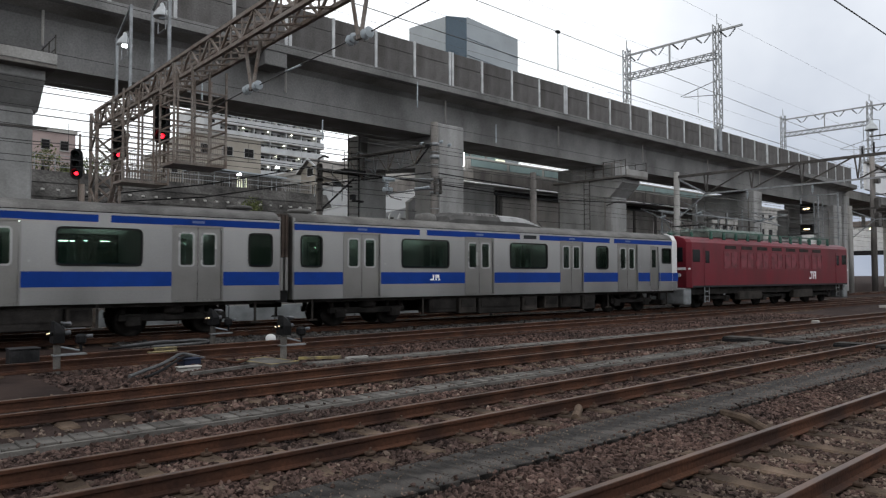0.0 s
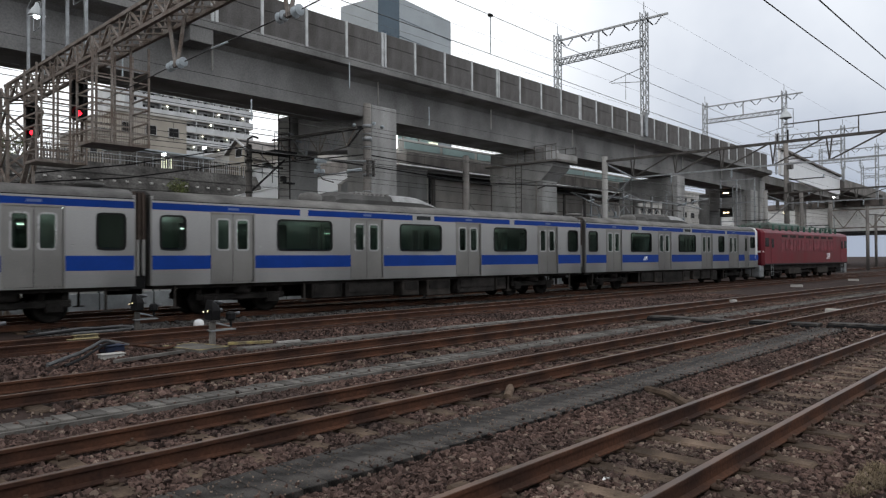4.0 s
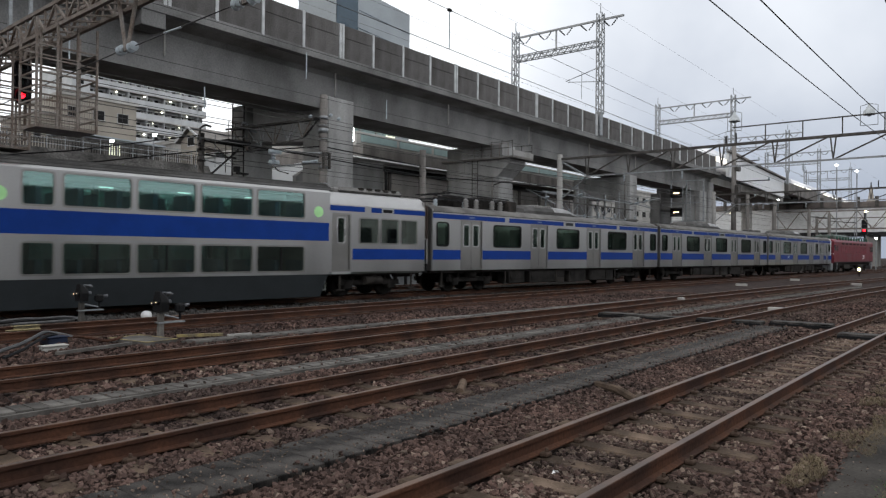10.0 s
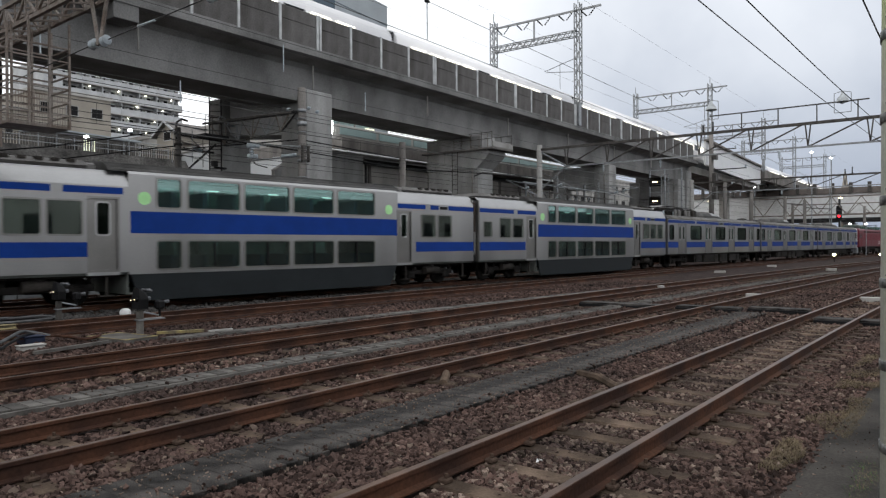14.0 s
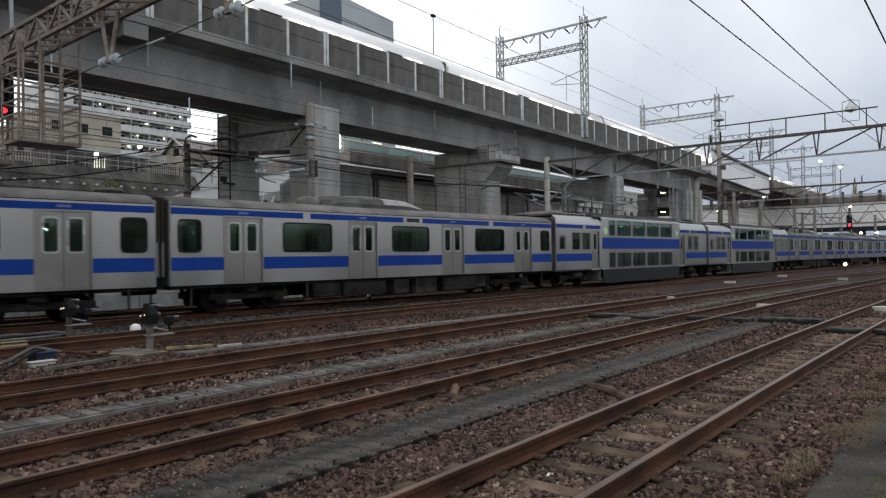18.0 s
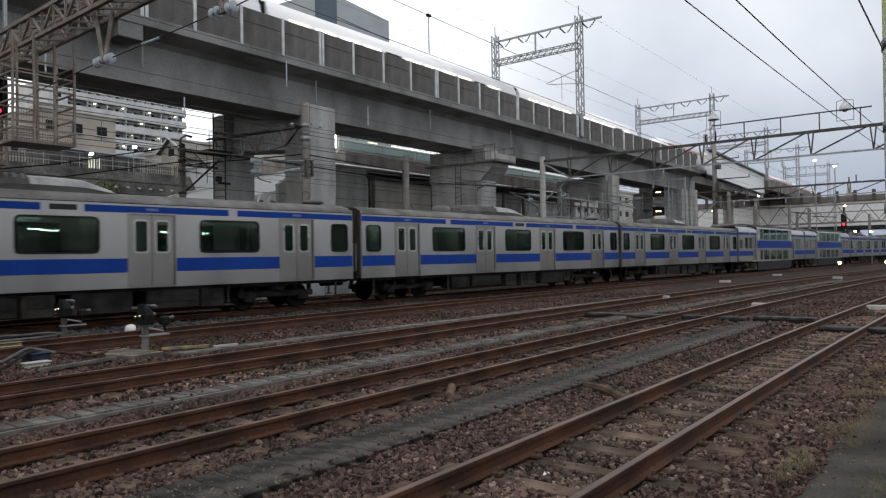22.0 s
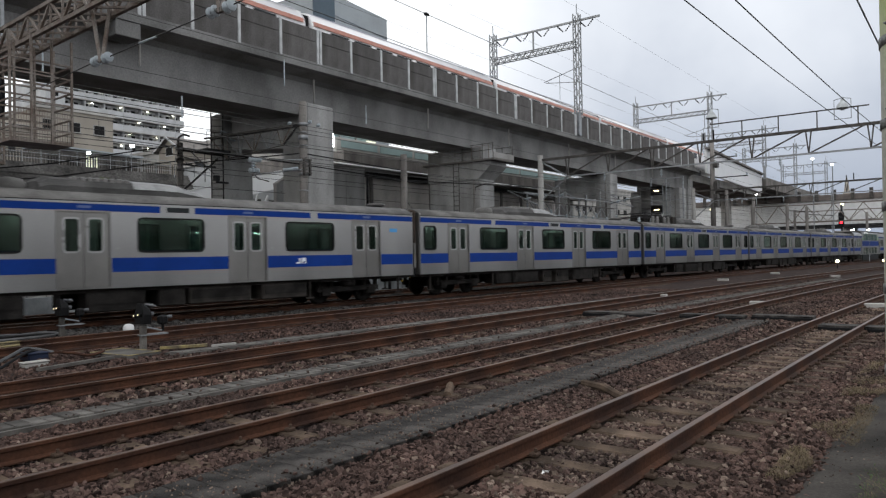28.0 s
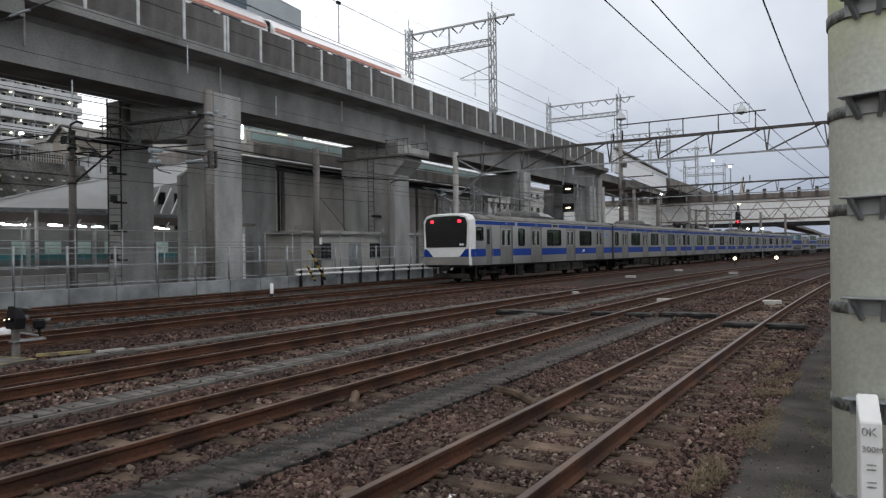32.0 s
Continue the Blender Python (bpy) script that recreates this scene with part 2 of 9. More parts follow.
M_DARK = mat("dark_iron", (0.03, 0.03, 0.032), 0.6, metal=0.2, var=0.3, scale=3, grain=30, bump=0.1, spec=0.1)
M_WIRE = mat("wire", (0.05, 0.05, 0.05), 0.5, metal=0.5, var=0.05, bump=0)
M_BAND = mat("dull_band", (0.2, 0.205, 0.2), 0.55, metal=0.4, var=0.3, scale=30, grain=120, bump=0.1)
M_CERAM = mat("grey_porcelain", (0.34, 0.385, 0.42), 0.35, var=0.08, scale=5, bump=0)
M_SILVER = mat("brushed_stainless", (0.35, 0.35, 0.352), 0.33, metal=0.88, var=0.05, scale=0.8, grain=25, bump=0.02, streak=0.3)
M_SILVER2 = mat("door_stainless", (0.265, 0.26, 0.255), 0.34, metal=0.85, var=0.06, scale=1, grain=25, bump=0.02)
M_SHINE = mat("bright_trim", (0.42, 0.42, 0.425), 0.3, metal=0.5, var=0.04, scale=1, grain=25, bump=0)
M_BLUE = mat("blue_belt", (0.005, 0.034, 0.205), 0.5, var=0.06, scale=1.5, grain=20, bump=0, spec=0.1)
M_WHITE = mat("white_paint", (0.624, 0.632, 0.64), 0.35, var=0.05, scale=1.5, grain=20, bump=0)
M_ROOF = mat("train_roof", (0.14, 0.1365, 0.133), 0.8, var=0.2, scale=1.2, grain=20, bump=0.1)
M_UNDER = mat("underframe", (0.022, 0.02, 0.019), 0.85, var=0.3, scale=2, grain=20, bump=0.2, spec=0.15)
M_UNDER2 = mat("underframe_box", (0.036, 0.032, 0.029), 0.8, var=0.25, scale=2, grain=20, bump=0.1, spec=0.15)
M_GASKET = mat("gasket", (0.012, 0.012, 0.013), 0.6, var=0.1, bump=0, spec=0.1)
M_AC = mat("roof_unit", (0.196, 0.1925, 0.189), 0.6, var=0.15, scale=2, grain=20, bump=0.05)
M_SKIRT = mat("dark_skirt", (0.014, 0.018, 0.021), 0.6, var=0.12, scale=1.5, grain=20, bump=0.05)
M_RED = mat("maroon_paint", (0.125, 0.011, 0.02), 0.4, var=0.12, scale=1.2, grain=20, bump=0.03, streak=0.4)
M_IN = mat("car_interior", (0.12, 0.13, 0.122), 0.8, var=0.1, bump=0)
M_SEAT = mat("seat_cloth", (0.03, 0.05, 0.09), 0.9, var=0.1, bump=0)
M_GLASS = pane_mat("tinted_glass", (0.5, 0.575, 0.54))
M_GLASS_V = pane_mat("vestibule_glass", (0.68, 0.76, 0.73), 0.34)
M_GLASS_G = pane_mat("green_glass", (0.6, 0.78, 0.75), 0.13, shine=(0.75, 1.0, 0.98))
M_GLASS_D = pane_mat("dim_glass", (0.55, 0.66, 0.63), 0.13)
M_TUBE = mat("lamp_tube", (1, 1, 1), emit=(0.85, 1.0, 0.9), strength=5)
M_TUBE_D = mat("dim_lamp_tube", (1, 1, 1), emit=(0.85, 1.0, 0.95), strength=1.2)
M_DECKROOF = mat("dark_ribbed_roof", (0.075, 0.074, 0.073), 0.75, var=0.2, scale=1.2, grain=20, bump=0.1)
M_LAMP = mat("lamp_white", (1, 1, 1), emit=(0.95, 1.0, 1.0), strength=9)
M_LAMPW = mat("lamp_warm", (1, 0.9, 0.6), emit=(1.0, 0.82, 0.45), strength=9)
M_REDL = mat("lamp_red", (0.8, 0.05, 0.05), emit=(1.0, 0.012, 0.025), strength=6)
M_PLAT = mat("platform_tube", (1, 1, 0.95), emit=(1.0, 0.98, 0.9), strength=34)
M_STEEL_D = mat("dark_painted_steel", (0.075, 0.07, 0.066), 0.6, metal=0.2, var=0.2, scale=3, grain=30, bump=0.1)
M_HOSE = mat("grey_hose", (0.08, 0.082, 0.085), 0.6, var=0.15, scale=5, bump=0.05)
mat_green = mat("green_insulator", (0.035, 0.09, 0.07), 0.5, var=0.15, scale=4, bump=0.05)
mat_panel = mat("filter_panel", (0.19, 0.05, 0.062), 0.6, var=0.2, scale=2, grain=60, bump=0.2)
M_LEDW = mat("lamp_orange", (1, 0.8, 0.5), emit=(1.0, 0.72, 0.4), strength=6)
M_LIGHTBODY = mat("pale_green_sticker", (0.4, 0.75, 0.35), 0.5, var=0.05, bump=0)
mat_sticker = mat("pale_blue_sticker", (0.08, 0.3, 0.6), 0.5, var=0.05, bump=0)
M_TEXT = mat("white_marking", (0.8, 0.82, 0.85), 0.5, var=0.03, bump=0)
mat_y = mat("yellow_stripe", (0.55, 0.36, 0.04), 0.6, var=0.1, bump=0)
mat_pale = mat("pale_panel", (0.4464, 0.4608, 0.4752), 0.6, var=0.08, scale=0.5, grain=10, bump=0.02)
mat_pale_glass = mat("pale_glazing", (0.3, 0.4, 0.4), 0.2, var=0.1, scale=0.5, bump=0)
mat_teal = mat("light_blue_belt", (0.02, 0.1, 0.12), 0.4, var=0.05, bump=0)
mat_teal_body = mat("dull_silver", (0.1, 0.11, 0.115), 0.45, metal=0.3, var=0.06, bump=0)
mat_gallery = mat("gallery_lamp_glow", (1, 1, 0.9), emit=(1.0, 0.98, 0.8), strength=7)
mat_lit_pane = mat("lit_pane", (0.9, 0.9, 0.7), emit=(0.95, 1.0, 0.72), strength=0.9)
mat_slope = mat("slope_concrete", (0.062, 0.06, 0.058), 0.92, var=0.5, scale=0.5, grain=5, bump=0.3, streak=0.7, col2=(0.026, 0.025, 0.024), spec=0.1)
mat_leaf = mat("leaf", (0.1, 0.12, 0.04), 0.7, var=0.3, scale=1.0, grain=10, bump=0, random_isl=0.4)
mat_clad = mat("station_cladding", (0.52, 0.5, 0.475), 0.75, var=0.12, scale=0.6, grain=12, bump=0.05, streak=0.4, random_obj=0.1)
mat_clad_d = mat("dull_station_cladding", (0.4, 0.38, 0.36), 0.8, var=0.15, scale=0.6, grain=12, bump=0.05, streak=0.4, random_obj=0.1)
mat_beige = mat("beige_plaster", (0.3, 0.275, 0.24), 0.85, var=0.08, scale=0.3, grain=8, bump=0.05)
mat_pink = mat("pink_plaster", (0.32, 0.255, 0.245), 0.85, var=0.08, scale=0.3, grain=8, bump=0.05)
mat_tower = mat("tower_panel", (0.288, 0.32, 0.344), 0.4, var=0.06, scale=0.1, grain=2, bump=0)
mat_tower_d = mat("tower_dark", (0.07, 0.1, 0.13), 0.3, var=0.06, scale=0.1, grain=2, bump=0)
mat_brown = mat("brown_railing", (0.15, 0.13, 0.12), 0.7, var=0.12, scale=1, bump=0.05)
mat_pole = mat("pole_concrete", (0.6, 0.615, 0.595), 0.85, var=0.12, scale=1.3, grain=60, bump=0.15, streak=0.2, col2=(0.48, 0.5, 0.43))


def lichen(ma, z0, z1, tint):
    """Yellow-green lichen that thickens unevenly up the shaft."""
    n, l = ma.node_tree.nodes, ma.node_tree.links
    p = n["Principled BSDF"]
    base = p.inputs["Base Color"].links[0].from_socket
    tc, sep, no = n.new("ShaderNodeTexCoord"), n.new("ShaderNodeSeparateXYZ"), n.new("ShaderNodeTexNoise")
    no.inputs["Scale"].default_value, no.inputs["Detail"].default_value = 2.2, 5
    add, mr, mx = n.new("ShaderNodeMath"), n.new("ShaderNodeMapRange"), n.new("ShaderNodeMix")
    mx.data_type = "RGBA"
    mr.inputs["From Min"].default_value, mr.inputs["From Max"].default_value = z0 + 0.5, z1 + 0.5
    l.new(tc.outputs["Object"], sep.inputs["Vector"])
    l.new(tc.outputs["Object"], no.inputs["Vector"])
    l.new(sep.outputs["Z"], add.inputs[0])
    l.new(no.outputs["Fac"], add.inputs[1])
    l.new(add.outputs["Value"], mr.inputs["Value"])
    l.new(mr.outputs["Result"], mx.inputs[0])
    l.new(base, mx.inputs[6])
    mx.inputs[7].default_value = (*tint, 1)
    l.new(mx.outputs[2], p.inputs["Base Color"])


lichen(mat_pole, 2.2, 2.75, (0.5, 0.58, 0.24))
mat_worn_k = mat("worn_black_paint", (0.12, 0.12, 0.12), 0.8, var=0.4, scale=60, grain=200, bump=0, col2=(0.4, 0.4, 0.4))
mat_navy = mat("navy_plastic", (0.012, 0.018, 0.04), 0.5, var=0.2, scale=4, grain=40, bump=0.1)
mat_worn_y = mat("worn_yellow", (0.21, 0.17, 0.075), 0.85, var=0.35, scale=4, grain=40, bump=0.1, col2=(0.1, 0.085, 0.06))
M_PATH = mat("damp_path", (0.047, 0.043, 0.039), 0.9, var=0.25, scale=1.5, grain=45, bump=0.5, spec=0.08)
mat_straw = mat("straw", (0.15, 0.118, 0.075), 0.9, var=0.2, scale=2, grain=20, bump=0)
mat_weed = mat("weed", (0.06, 0.12, 0.03), 0.8, var=0.25, scale=2, grain=20, bump=0)
M_FAST = mat("glossy_white", (0.8, 0.8, 0.82), 0.2, var=0.02, scale=0.5, grain=5, bump=0)
M_FASTLIT = mat("lit_window", (1, 0.95, 0.8), emit=(1.0, 0.95, 0.8), strength=1.8)
mat_salmon = mat("salmon_stripe", (0.5, 0.24, 0.19), 0.3, var=0.04, bump=0)
mat_hsroof = mat("lilac_grey_roof", (0.3, 0.3, 0.36), 0.4, var=0.05, bump=0)
mat_shade = mat("enamel_shade", (0.42, 0.45, 0.47), 0.35, var=0.1, scale=3, bump=0)
mat_lens = mat("dark_lens", (0.02, 0.03, 0.028), 0.15, var=0.05, bump=0)
mat_slate = mat("dull_slate_paint", (0.12, 0.125, 0.135), 0.5, var=0.1, bump=0)
M_HEAD = mat("headlamp_glow", (1, 0.95, 0.7), emit=(1.0, 0.85, 0.45), strength=9)
M_CLOSE = mat("grey_facade", (0.17, 0.17, 0.165), 0.8, var=0.2, scale=0.3, grain=5, bump=0)
M_BELLOWS = mat("brown_bellows", (0.06, 0.045, 0.038), 0.85, var=0.2, scale=4, bump=0.1)
mat_lampcover = mat("pale_lamp_cover", (0.1, 0.14, 0.3), 0.4, var=0.03, bump=0)
mat_fence = mat("fence_panel", (0.2, 0.215, 0.225), 0.8, var=0.18, scale=1.2, grain=30, bump=0.15, random_obj=0.12)

# ---- lines of the tracks ----
def bend(x):
    return -1.79 * (x / 50) ** 2 if x < 110 else -8.66 - 0.1575 * (x - 110)


def face_y(x):
    """Near side of the passing train."""
    if x > 100:
        return 12.49 - 0.08 * (x - 100)
    u = x / 50
    return 19.73 - 5.36 * u + 1.894 * u * u - 0.5125 * u ** 3


def line_pts(fn, x0, x1, step, z=0.0):
    n = max(2, int(round((x1 - x0) / step)) + 1)
    return [Vector((x, fn(x), z)) for x in np.linspace(x0, x1, n)]

# ---- ground ----
def ground_z(x, y):
    """Bed height: a little lower between the tracks, packed soil by the near pole."""
    return -0.2 + 0.03 * noise.noise(Vector((x * 0.5, y * 0.5, 3.0))) + 0.012 * noise.noise(Vector((x * 2.5, y * 2.5, 7.0)))


def build_ground():
    bm = B()
    xs = list(np.arange(-14, 46, 0.6)) + [50, 60, 80, 110, 150, 250, 500, 1500]
    xs = [-1500, -400, -120, -60, -30, -20] + xs
    ys = list(np.arange(-3, 27, 0.6))
    ys = [-1500, -300, -60, -20, -8] + ys + [32, 45, 80, 200, 600, 1500]
    g = [[bm.verts.new((x, y, ground_z(x, y))) for y in ys] for x in xs]
    for a, b in zip(g, g[1:]):
        for i in range(len(ys) - 1):
            bm.faces.new((a[i], b[i], b[i + 1], a[i + 1])).smooth = True
    ob = part("ground", bm, M_BALLAST)
    tagged(ob, "brown ballast and packed soil of a railway yard", "ground", kind="structure")


build_ground()

RAIL_PROF = [(-0.063, -0.153), (0.063, -0.153), (0.063, -0.142), (0.012, -0.125), (0.009, -0.045), (0.033, -0.034), (0.033, -0.004), (-0.033, -0.004), (-0.033, -0.034), (-0.009, -0.045), (-0.012, -0.125), (-0.063, -0.142)]
HEAD_PROF = [(-0.031, -0.005), (0.031, -0.005), (0.027, 0.0), (-0.027, 0.0)]


def sleeper_mesh():
    bm = B()
    box(bm, -0.11, 0.11, -1.0, 1.0, -0.34, -0.165, 0.02)
    me = bpy.data.meshes.new("sleeper")
    bm.to_mesh(me)
    bm.free()
    me.materials.append(M_SLEEPER)
    return me


def clip_mesh():
    bm = B()
    for s in (-1, 1):
        box(bm, -0.05, 0.05, s * 0.1 - 0.04, s * 0.1 + 0.04, -0.165, -0.125, 0.01)
        rod(bm, (0, s * 0.11, -0.16), (0, s * 0.11, -0.09), 0.016, 6)
    me = bpy.data.meshes.new("rail_clip")
    bm.to_mesh(me)
    bm.free()
    me.materials.append(M_CLIP)
    return me


SLEEPER, CLIP = sleeper_mesh(), clip_mesh()


def build_track(fn, label, x0, x1, sx0, sx1, clips=True, pitch=0.62):
    t = root("track", label, "railway track", group="parallel tracks of the yard", kind="structure")
    for s in (-1, 1):
        pts = line_pts(lambda x: fn(x) + s * 0.5335, x0, x1, 3.0)
        r = part("rail", sweep(B(), pts, RAIL_PROF), M_RAIL, t)
        part("rail_head", sweep(B(), pts, HEAD_PROF), M_RAILTOP, r, "worn rail head")
    x = sx0
    while x < sx1:
        a = math.atan2(fn(x + 0.5) - fn(x - 0.5), 1.0)
        share("sleeper", SLEEPER, t, pose(x, fn(x), random.uniform(-0.012, 0.004), 0, 0, math.degrees(a)))
        if clips:
            for s in (-1, 1):
                share("rail_clip", CLIP, t, pose(x, fn(x) + s * 0.5335, 0, 0, 0, math.degrees(a)))
        x += pitch
    return t


TRACKS = [2.768, 6.417, 10.243]
build_track(lambda x: TRACKS[0] + bend(x), "rusty siding track on half-buried concrete sleepers", -30, 260, -2, 38)
build_track(lambda x: TRACKS[1] + bend(x), "rusty running track between two cable troughs", -40, 260, -2, 46)
build_track(lambda x: TRACKS[2] + bend(x), "rusty track beside a pale cable trough", -50, 260, -2, 40, False)
build_track(lambda x: 15.7 + 0.6 * bend(x), "rusty track in front of the passing train", -60, 200, 0, 40, False)


def train_y(x):
    return (face_y(x) if x > 0 else 19.73 - 0.1072 * x) + 1.475


build_track(train_y, "track under the passing train on grey ballast", -200, 300, 4, 44, False)
build_track(lambda x: 23.4 + 0.3 * bend(x), "far track beside the concrete fence", -200, 300, 8, 40, False)

# ---- viaduct ----
V0, V1 = -60.0, 90.4
P_Y, P_TOP, P_BOT = 28.0, 13.95, 12.15
G_Y, G_BOT = 29.2, 9.5
V_W = 10.0


def build_viaduct():
    deck = root("viaduct", "long grey concrete railway viaduct with a solid parapet", "viaduct", kind="structure")
    bm = B()
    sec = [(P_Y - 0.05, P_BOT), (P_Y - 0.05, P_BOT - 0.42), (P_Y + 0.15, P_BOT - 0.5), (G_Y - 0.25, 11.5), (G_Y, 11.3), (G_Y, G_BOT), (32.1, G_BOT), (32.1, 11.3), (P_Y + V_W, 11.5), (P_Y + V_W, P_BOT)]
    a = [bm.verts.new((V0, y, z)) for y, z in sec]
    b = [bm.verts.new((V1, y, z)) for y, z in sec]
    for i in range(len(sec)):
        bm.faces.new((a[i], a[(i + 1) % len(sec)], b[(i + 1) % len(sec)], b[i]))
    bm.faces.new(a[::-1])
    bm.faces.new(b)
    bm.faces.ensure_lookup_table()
    # undersides get the paler concrete: their missing light is put into the colour
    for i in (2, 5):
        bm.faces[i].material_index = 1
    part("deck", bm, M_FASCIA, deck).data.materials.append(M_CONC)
    me = None
    x = V0
    pitch = 2.52
    off = 20.67 - math.floor((20.67 - V0) / pitch) * pitch
    x = off
    while x < V1 - pitch:
        if me is None:
            bm = B()
            zm_ = P_BOT + 0.62 * (P_TOP - P_BOT)
            box(bm, 0.04, pitch - 0.04, 0, 0.18, P_BOT, zm_ - 0.012, 0.012)
            box(bm, 0.04, pitch - 0.04, 0.0, 0.18, zm_ + 0.012, P_TOP, 0.012)
            box(bm, 0.05, pitch - 0.05, 0.03, 0.17, zm_ - 0.03, zm_ + 0.03)
            ob = part("parapet_panel", bm, M_PARAPET, deck)
            ob.location.x, me = x, ob.data
            ob.location.y = P_Y
        else:
            share("parapet_panel", me, deck, pose(x, P_Y, 0))
        x += pitch
    me = None
    x = off
    while x < V1 - pitch:
        if me is None:
            bm = B()
            box(bm, -0.075, 0.075, -0.06, 0.12, P_BOT - 0.05, P_TOP + 0.02, 0.01)
            ob = part("parapet_post", bm, M_POST, deck, "pale painted post")
            ob.location = (x, P_Y, 0)
            me = ob.data
        else:
            share("parapet_post", me, deck, pose(x, P_Y, 0))
        x += pitch
    for k in range(-6, 6):
        x = 25.71 + 10.08 * k
        share("parapet_post", me, deck, pose(x + 0.2, P_Y - 0.004, 0))
        part("drain_pipe", rod(B(), (x + 0.5, 28.9, 11.6), (x + 0.5, 28.9, 10.2), 0.05, 8), M_CONC_L, deck, "pale drain pipe")
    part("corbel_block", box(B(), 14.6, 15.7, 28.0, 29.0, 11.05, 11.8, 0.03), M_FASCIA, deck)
    part("far_parapet", box(B(), V0, V1, P_Y + V_W - 0.2, P_Y + V_W, P_BOT, P_TOP), M_CONC_D, deck)
    return deck


build_viaduct()


def build_pier(x0, w, front, depth, back, top, label, cap=False, skew=0.0):
    p = root("viaduct_pier", label, "pier", group="piers of the viaduct", kind="structure")
    part("front_column", box(B(), x0, x0 + w, front, front + depth, -0.4, top - 0.75 if cap else top, 0.06), M_PIER, p)
    if back:
        part("back_column", box(B(), x0 + skew, x0 + skew + w, back, back + 1.3, -0.4, top - 0.2, 0.06), M_PIER, p)
        part("cross_beam", beam(B(), (x0 + w / 2, front + depth - 0.1, top - 1.2), (x0 + skew + w / 2, back + 0.1, top - 1.2), w - 0.3, 2.2), M_PIER, p)
    if cap:
        bm = B()
        sec = [(front - 1.0, top - 0.75), (front - 1.0, top - 1.05), (front + 0.05, top - 2.0), (front + depth, top - 2.0), (front + depth, top - 0.75)]
        a = [bm.verts.new((x0 - 0.15, y, z)) for y, z in sec]
        b = [bm.verts.new((x0 + w + 0.15, y, z)) for y, z in sec]
        for i in range(5):
            bm.faces.new((a[i], a[(i + 1) % 5], b[(i + 1) % 5], b[i]))
        bm.faces.new(a[::-1])
        bm.faces.new(b)
        part("corbel", bm, M_PIER, p)
        part("bearing_block", box(B(), x0 + 0.004, x0 + w - 0.004, front - 0.2, front + depth + 0.1, top - 0.76, 9.56, 0.03), M_PIER, p)
        bm = B()
        for k in range(5):
            y = front - 1.0 + k * 0.75
            rod(bm, (x0 - 0.3, y, top - 0.75), (x0 - 0.3, y, top + 0.35), 0.02, 6)
        for z in (0.0, 0.35):
            rod(bm, (x0 - 0.3, front - 1.0, top + z), (x0 - 0.3, front + 2.0, top + z), 0.018, 6)
        part("inspection_rail", bm, M_STEEL, p, "thin steel handrail")
        part("walkway_slab", box(B(), x0 - 0.4, x0 + w + 0.4, front - 1.5, front + depth + 0.3, top - 0.74, top - 0.6, 0.02), M_CONC_D, p, "dark walkway slab")
        part("kerb", box(B(), x0 - 0.4, x0 + w + 0.4, front - 1.52, front - 1.4, top - 0.6, top - 0.2, 0.02), M_CONC, p)
        bm = B()
        for e in (x0 - 0.36, x0 + w + 0.36):
            for k in range(4):
                rod(bm, (e, front - 1.4 + 0.9 * k, top - 0.6), (e, front - 1.4 + 0.9 * k, top + 0.5), 0.025, 6)
            for z in (0.0, 0.45):
                rod(bm, (e, front - 1.4, top + z), (e, front + 1.6, top + z), 0.02, 6)
        part("walkway_rail", bm, M_STEEL_D, p, "dark walkway rail")
        bm = B()
        for dy in (1.7, 2.2):
            rod(bm, (x0 - 0.25, front + dy, 2.2), (x0 - 0.25, front + dy, top - 0.7), 0.03, 6)
        for k in range(16):
            rod(bm, (x0 - 0.25, front + 1.7, 2.5 + 0.36 * k), (x0 - 0.25, front + 2.2, 2.5 + 0.36 * k), 0.018, 5)
        part("rung_ladder", bm, M_STEEL_D, p, "dark rung ladder")
        part("bent_pipe", sweep(B(), [(x0 - 0.3, front + 0.2, 6.2), (x0 - 0.3, front + 0.2, 6.6), (x0 - 0.3, front - 0.6, 6.8), (x0 + 2.4, front - 1.2, 6.8)], [(0.05 * math.cos(i), 0.05 * math.sin(i)) for i in range(6)]), M_STEEL_D, p, "dark bent pipe")
        part("lamp_bracket", box(B(), x0 - 0.7, x0 - 0.02, front + 1.2, front + 1.6, 4.2, 4.35, 0.02), M_DARK, p, "dark steel bracket")
    part("downpipe", rod(B(), (x0 - 0.08, front + 0.5, 0.2), (x0 - 0.08, front + 0.5, top - 0.4), 0.06, 8), M_CONC_D, p)
    return p


build_pier(-19.0, 2.2, 28.4, 2.2, 33.4, 9.9, "square grey concrete viaduct pier with a cross beam")
build_pier(3.5, 2.2, 28.4, 4.5, 0, 9.6, "grey concrete wall pier with a bracketed walkway", True)
build_pier(25.43, 1.95, 28.6, 2.1, 33.4, 10.1, "square grey concrete pier stained under its top", skew=-1.9)
build_pier(41.84, 1.9, 28.6, 4.7, 0, 9.2, "grey concrete wall pier with a corbelled cap", True)
build_pier(64.6, 1.7, 28.6, 1.6, 33.5, 9.5, "square grey concrete viaduct pier with a cross beam")
build_pier(84.7, 2.4, 28.6, 2.0, 33.5, 9.5, "square grey concrete viaduct pier with a cross beam")
build_pier(89.2, 1.8, 29.0, 2.0, 34.5, 10.9, "square concrete pier at the joint of viaduct and girder")

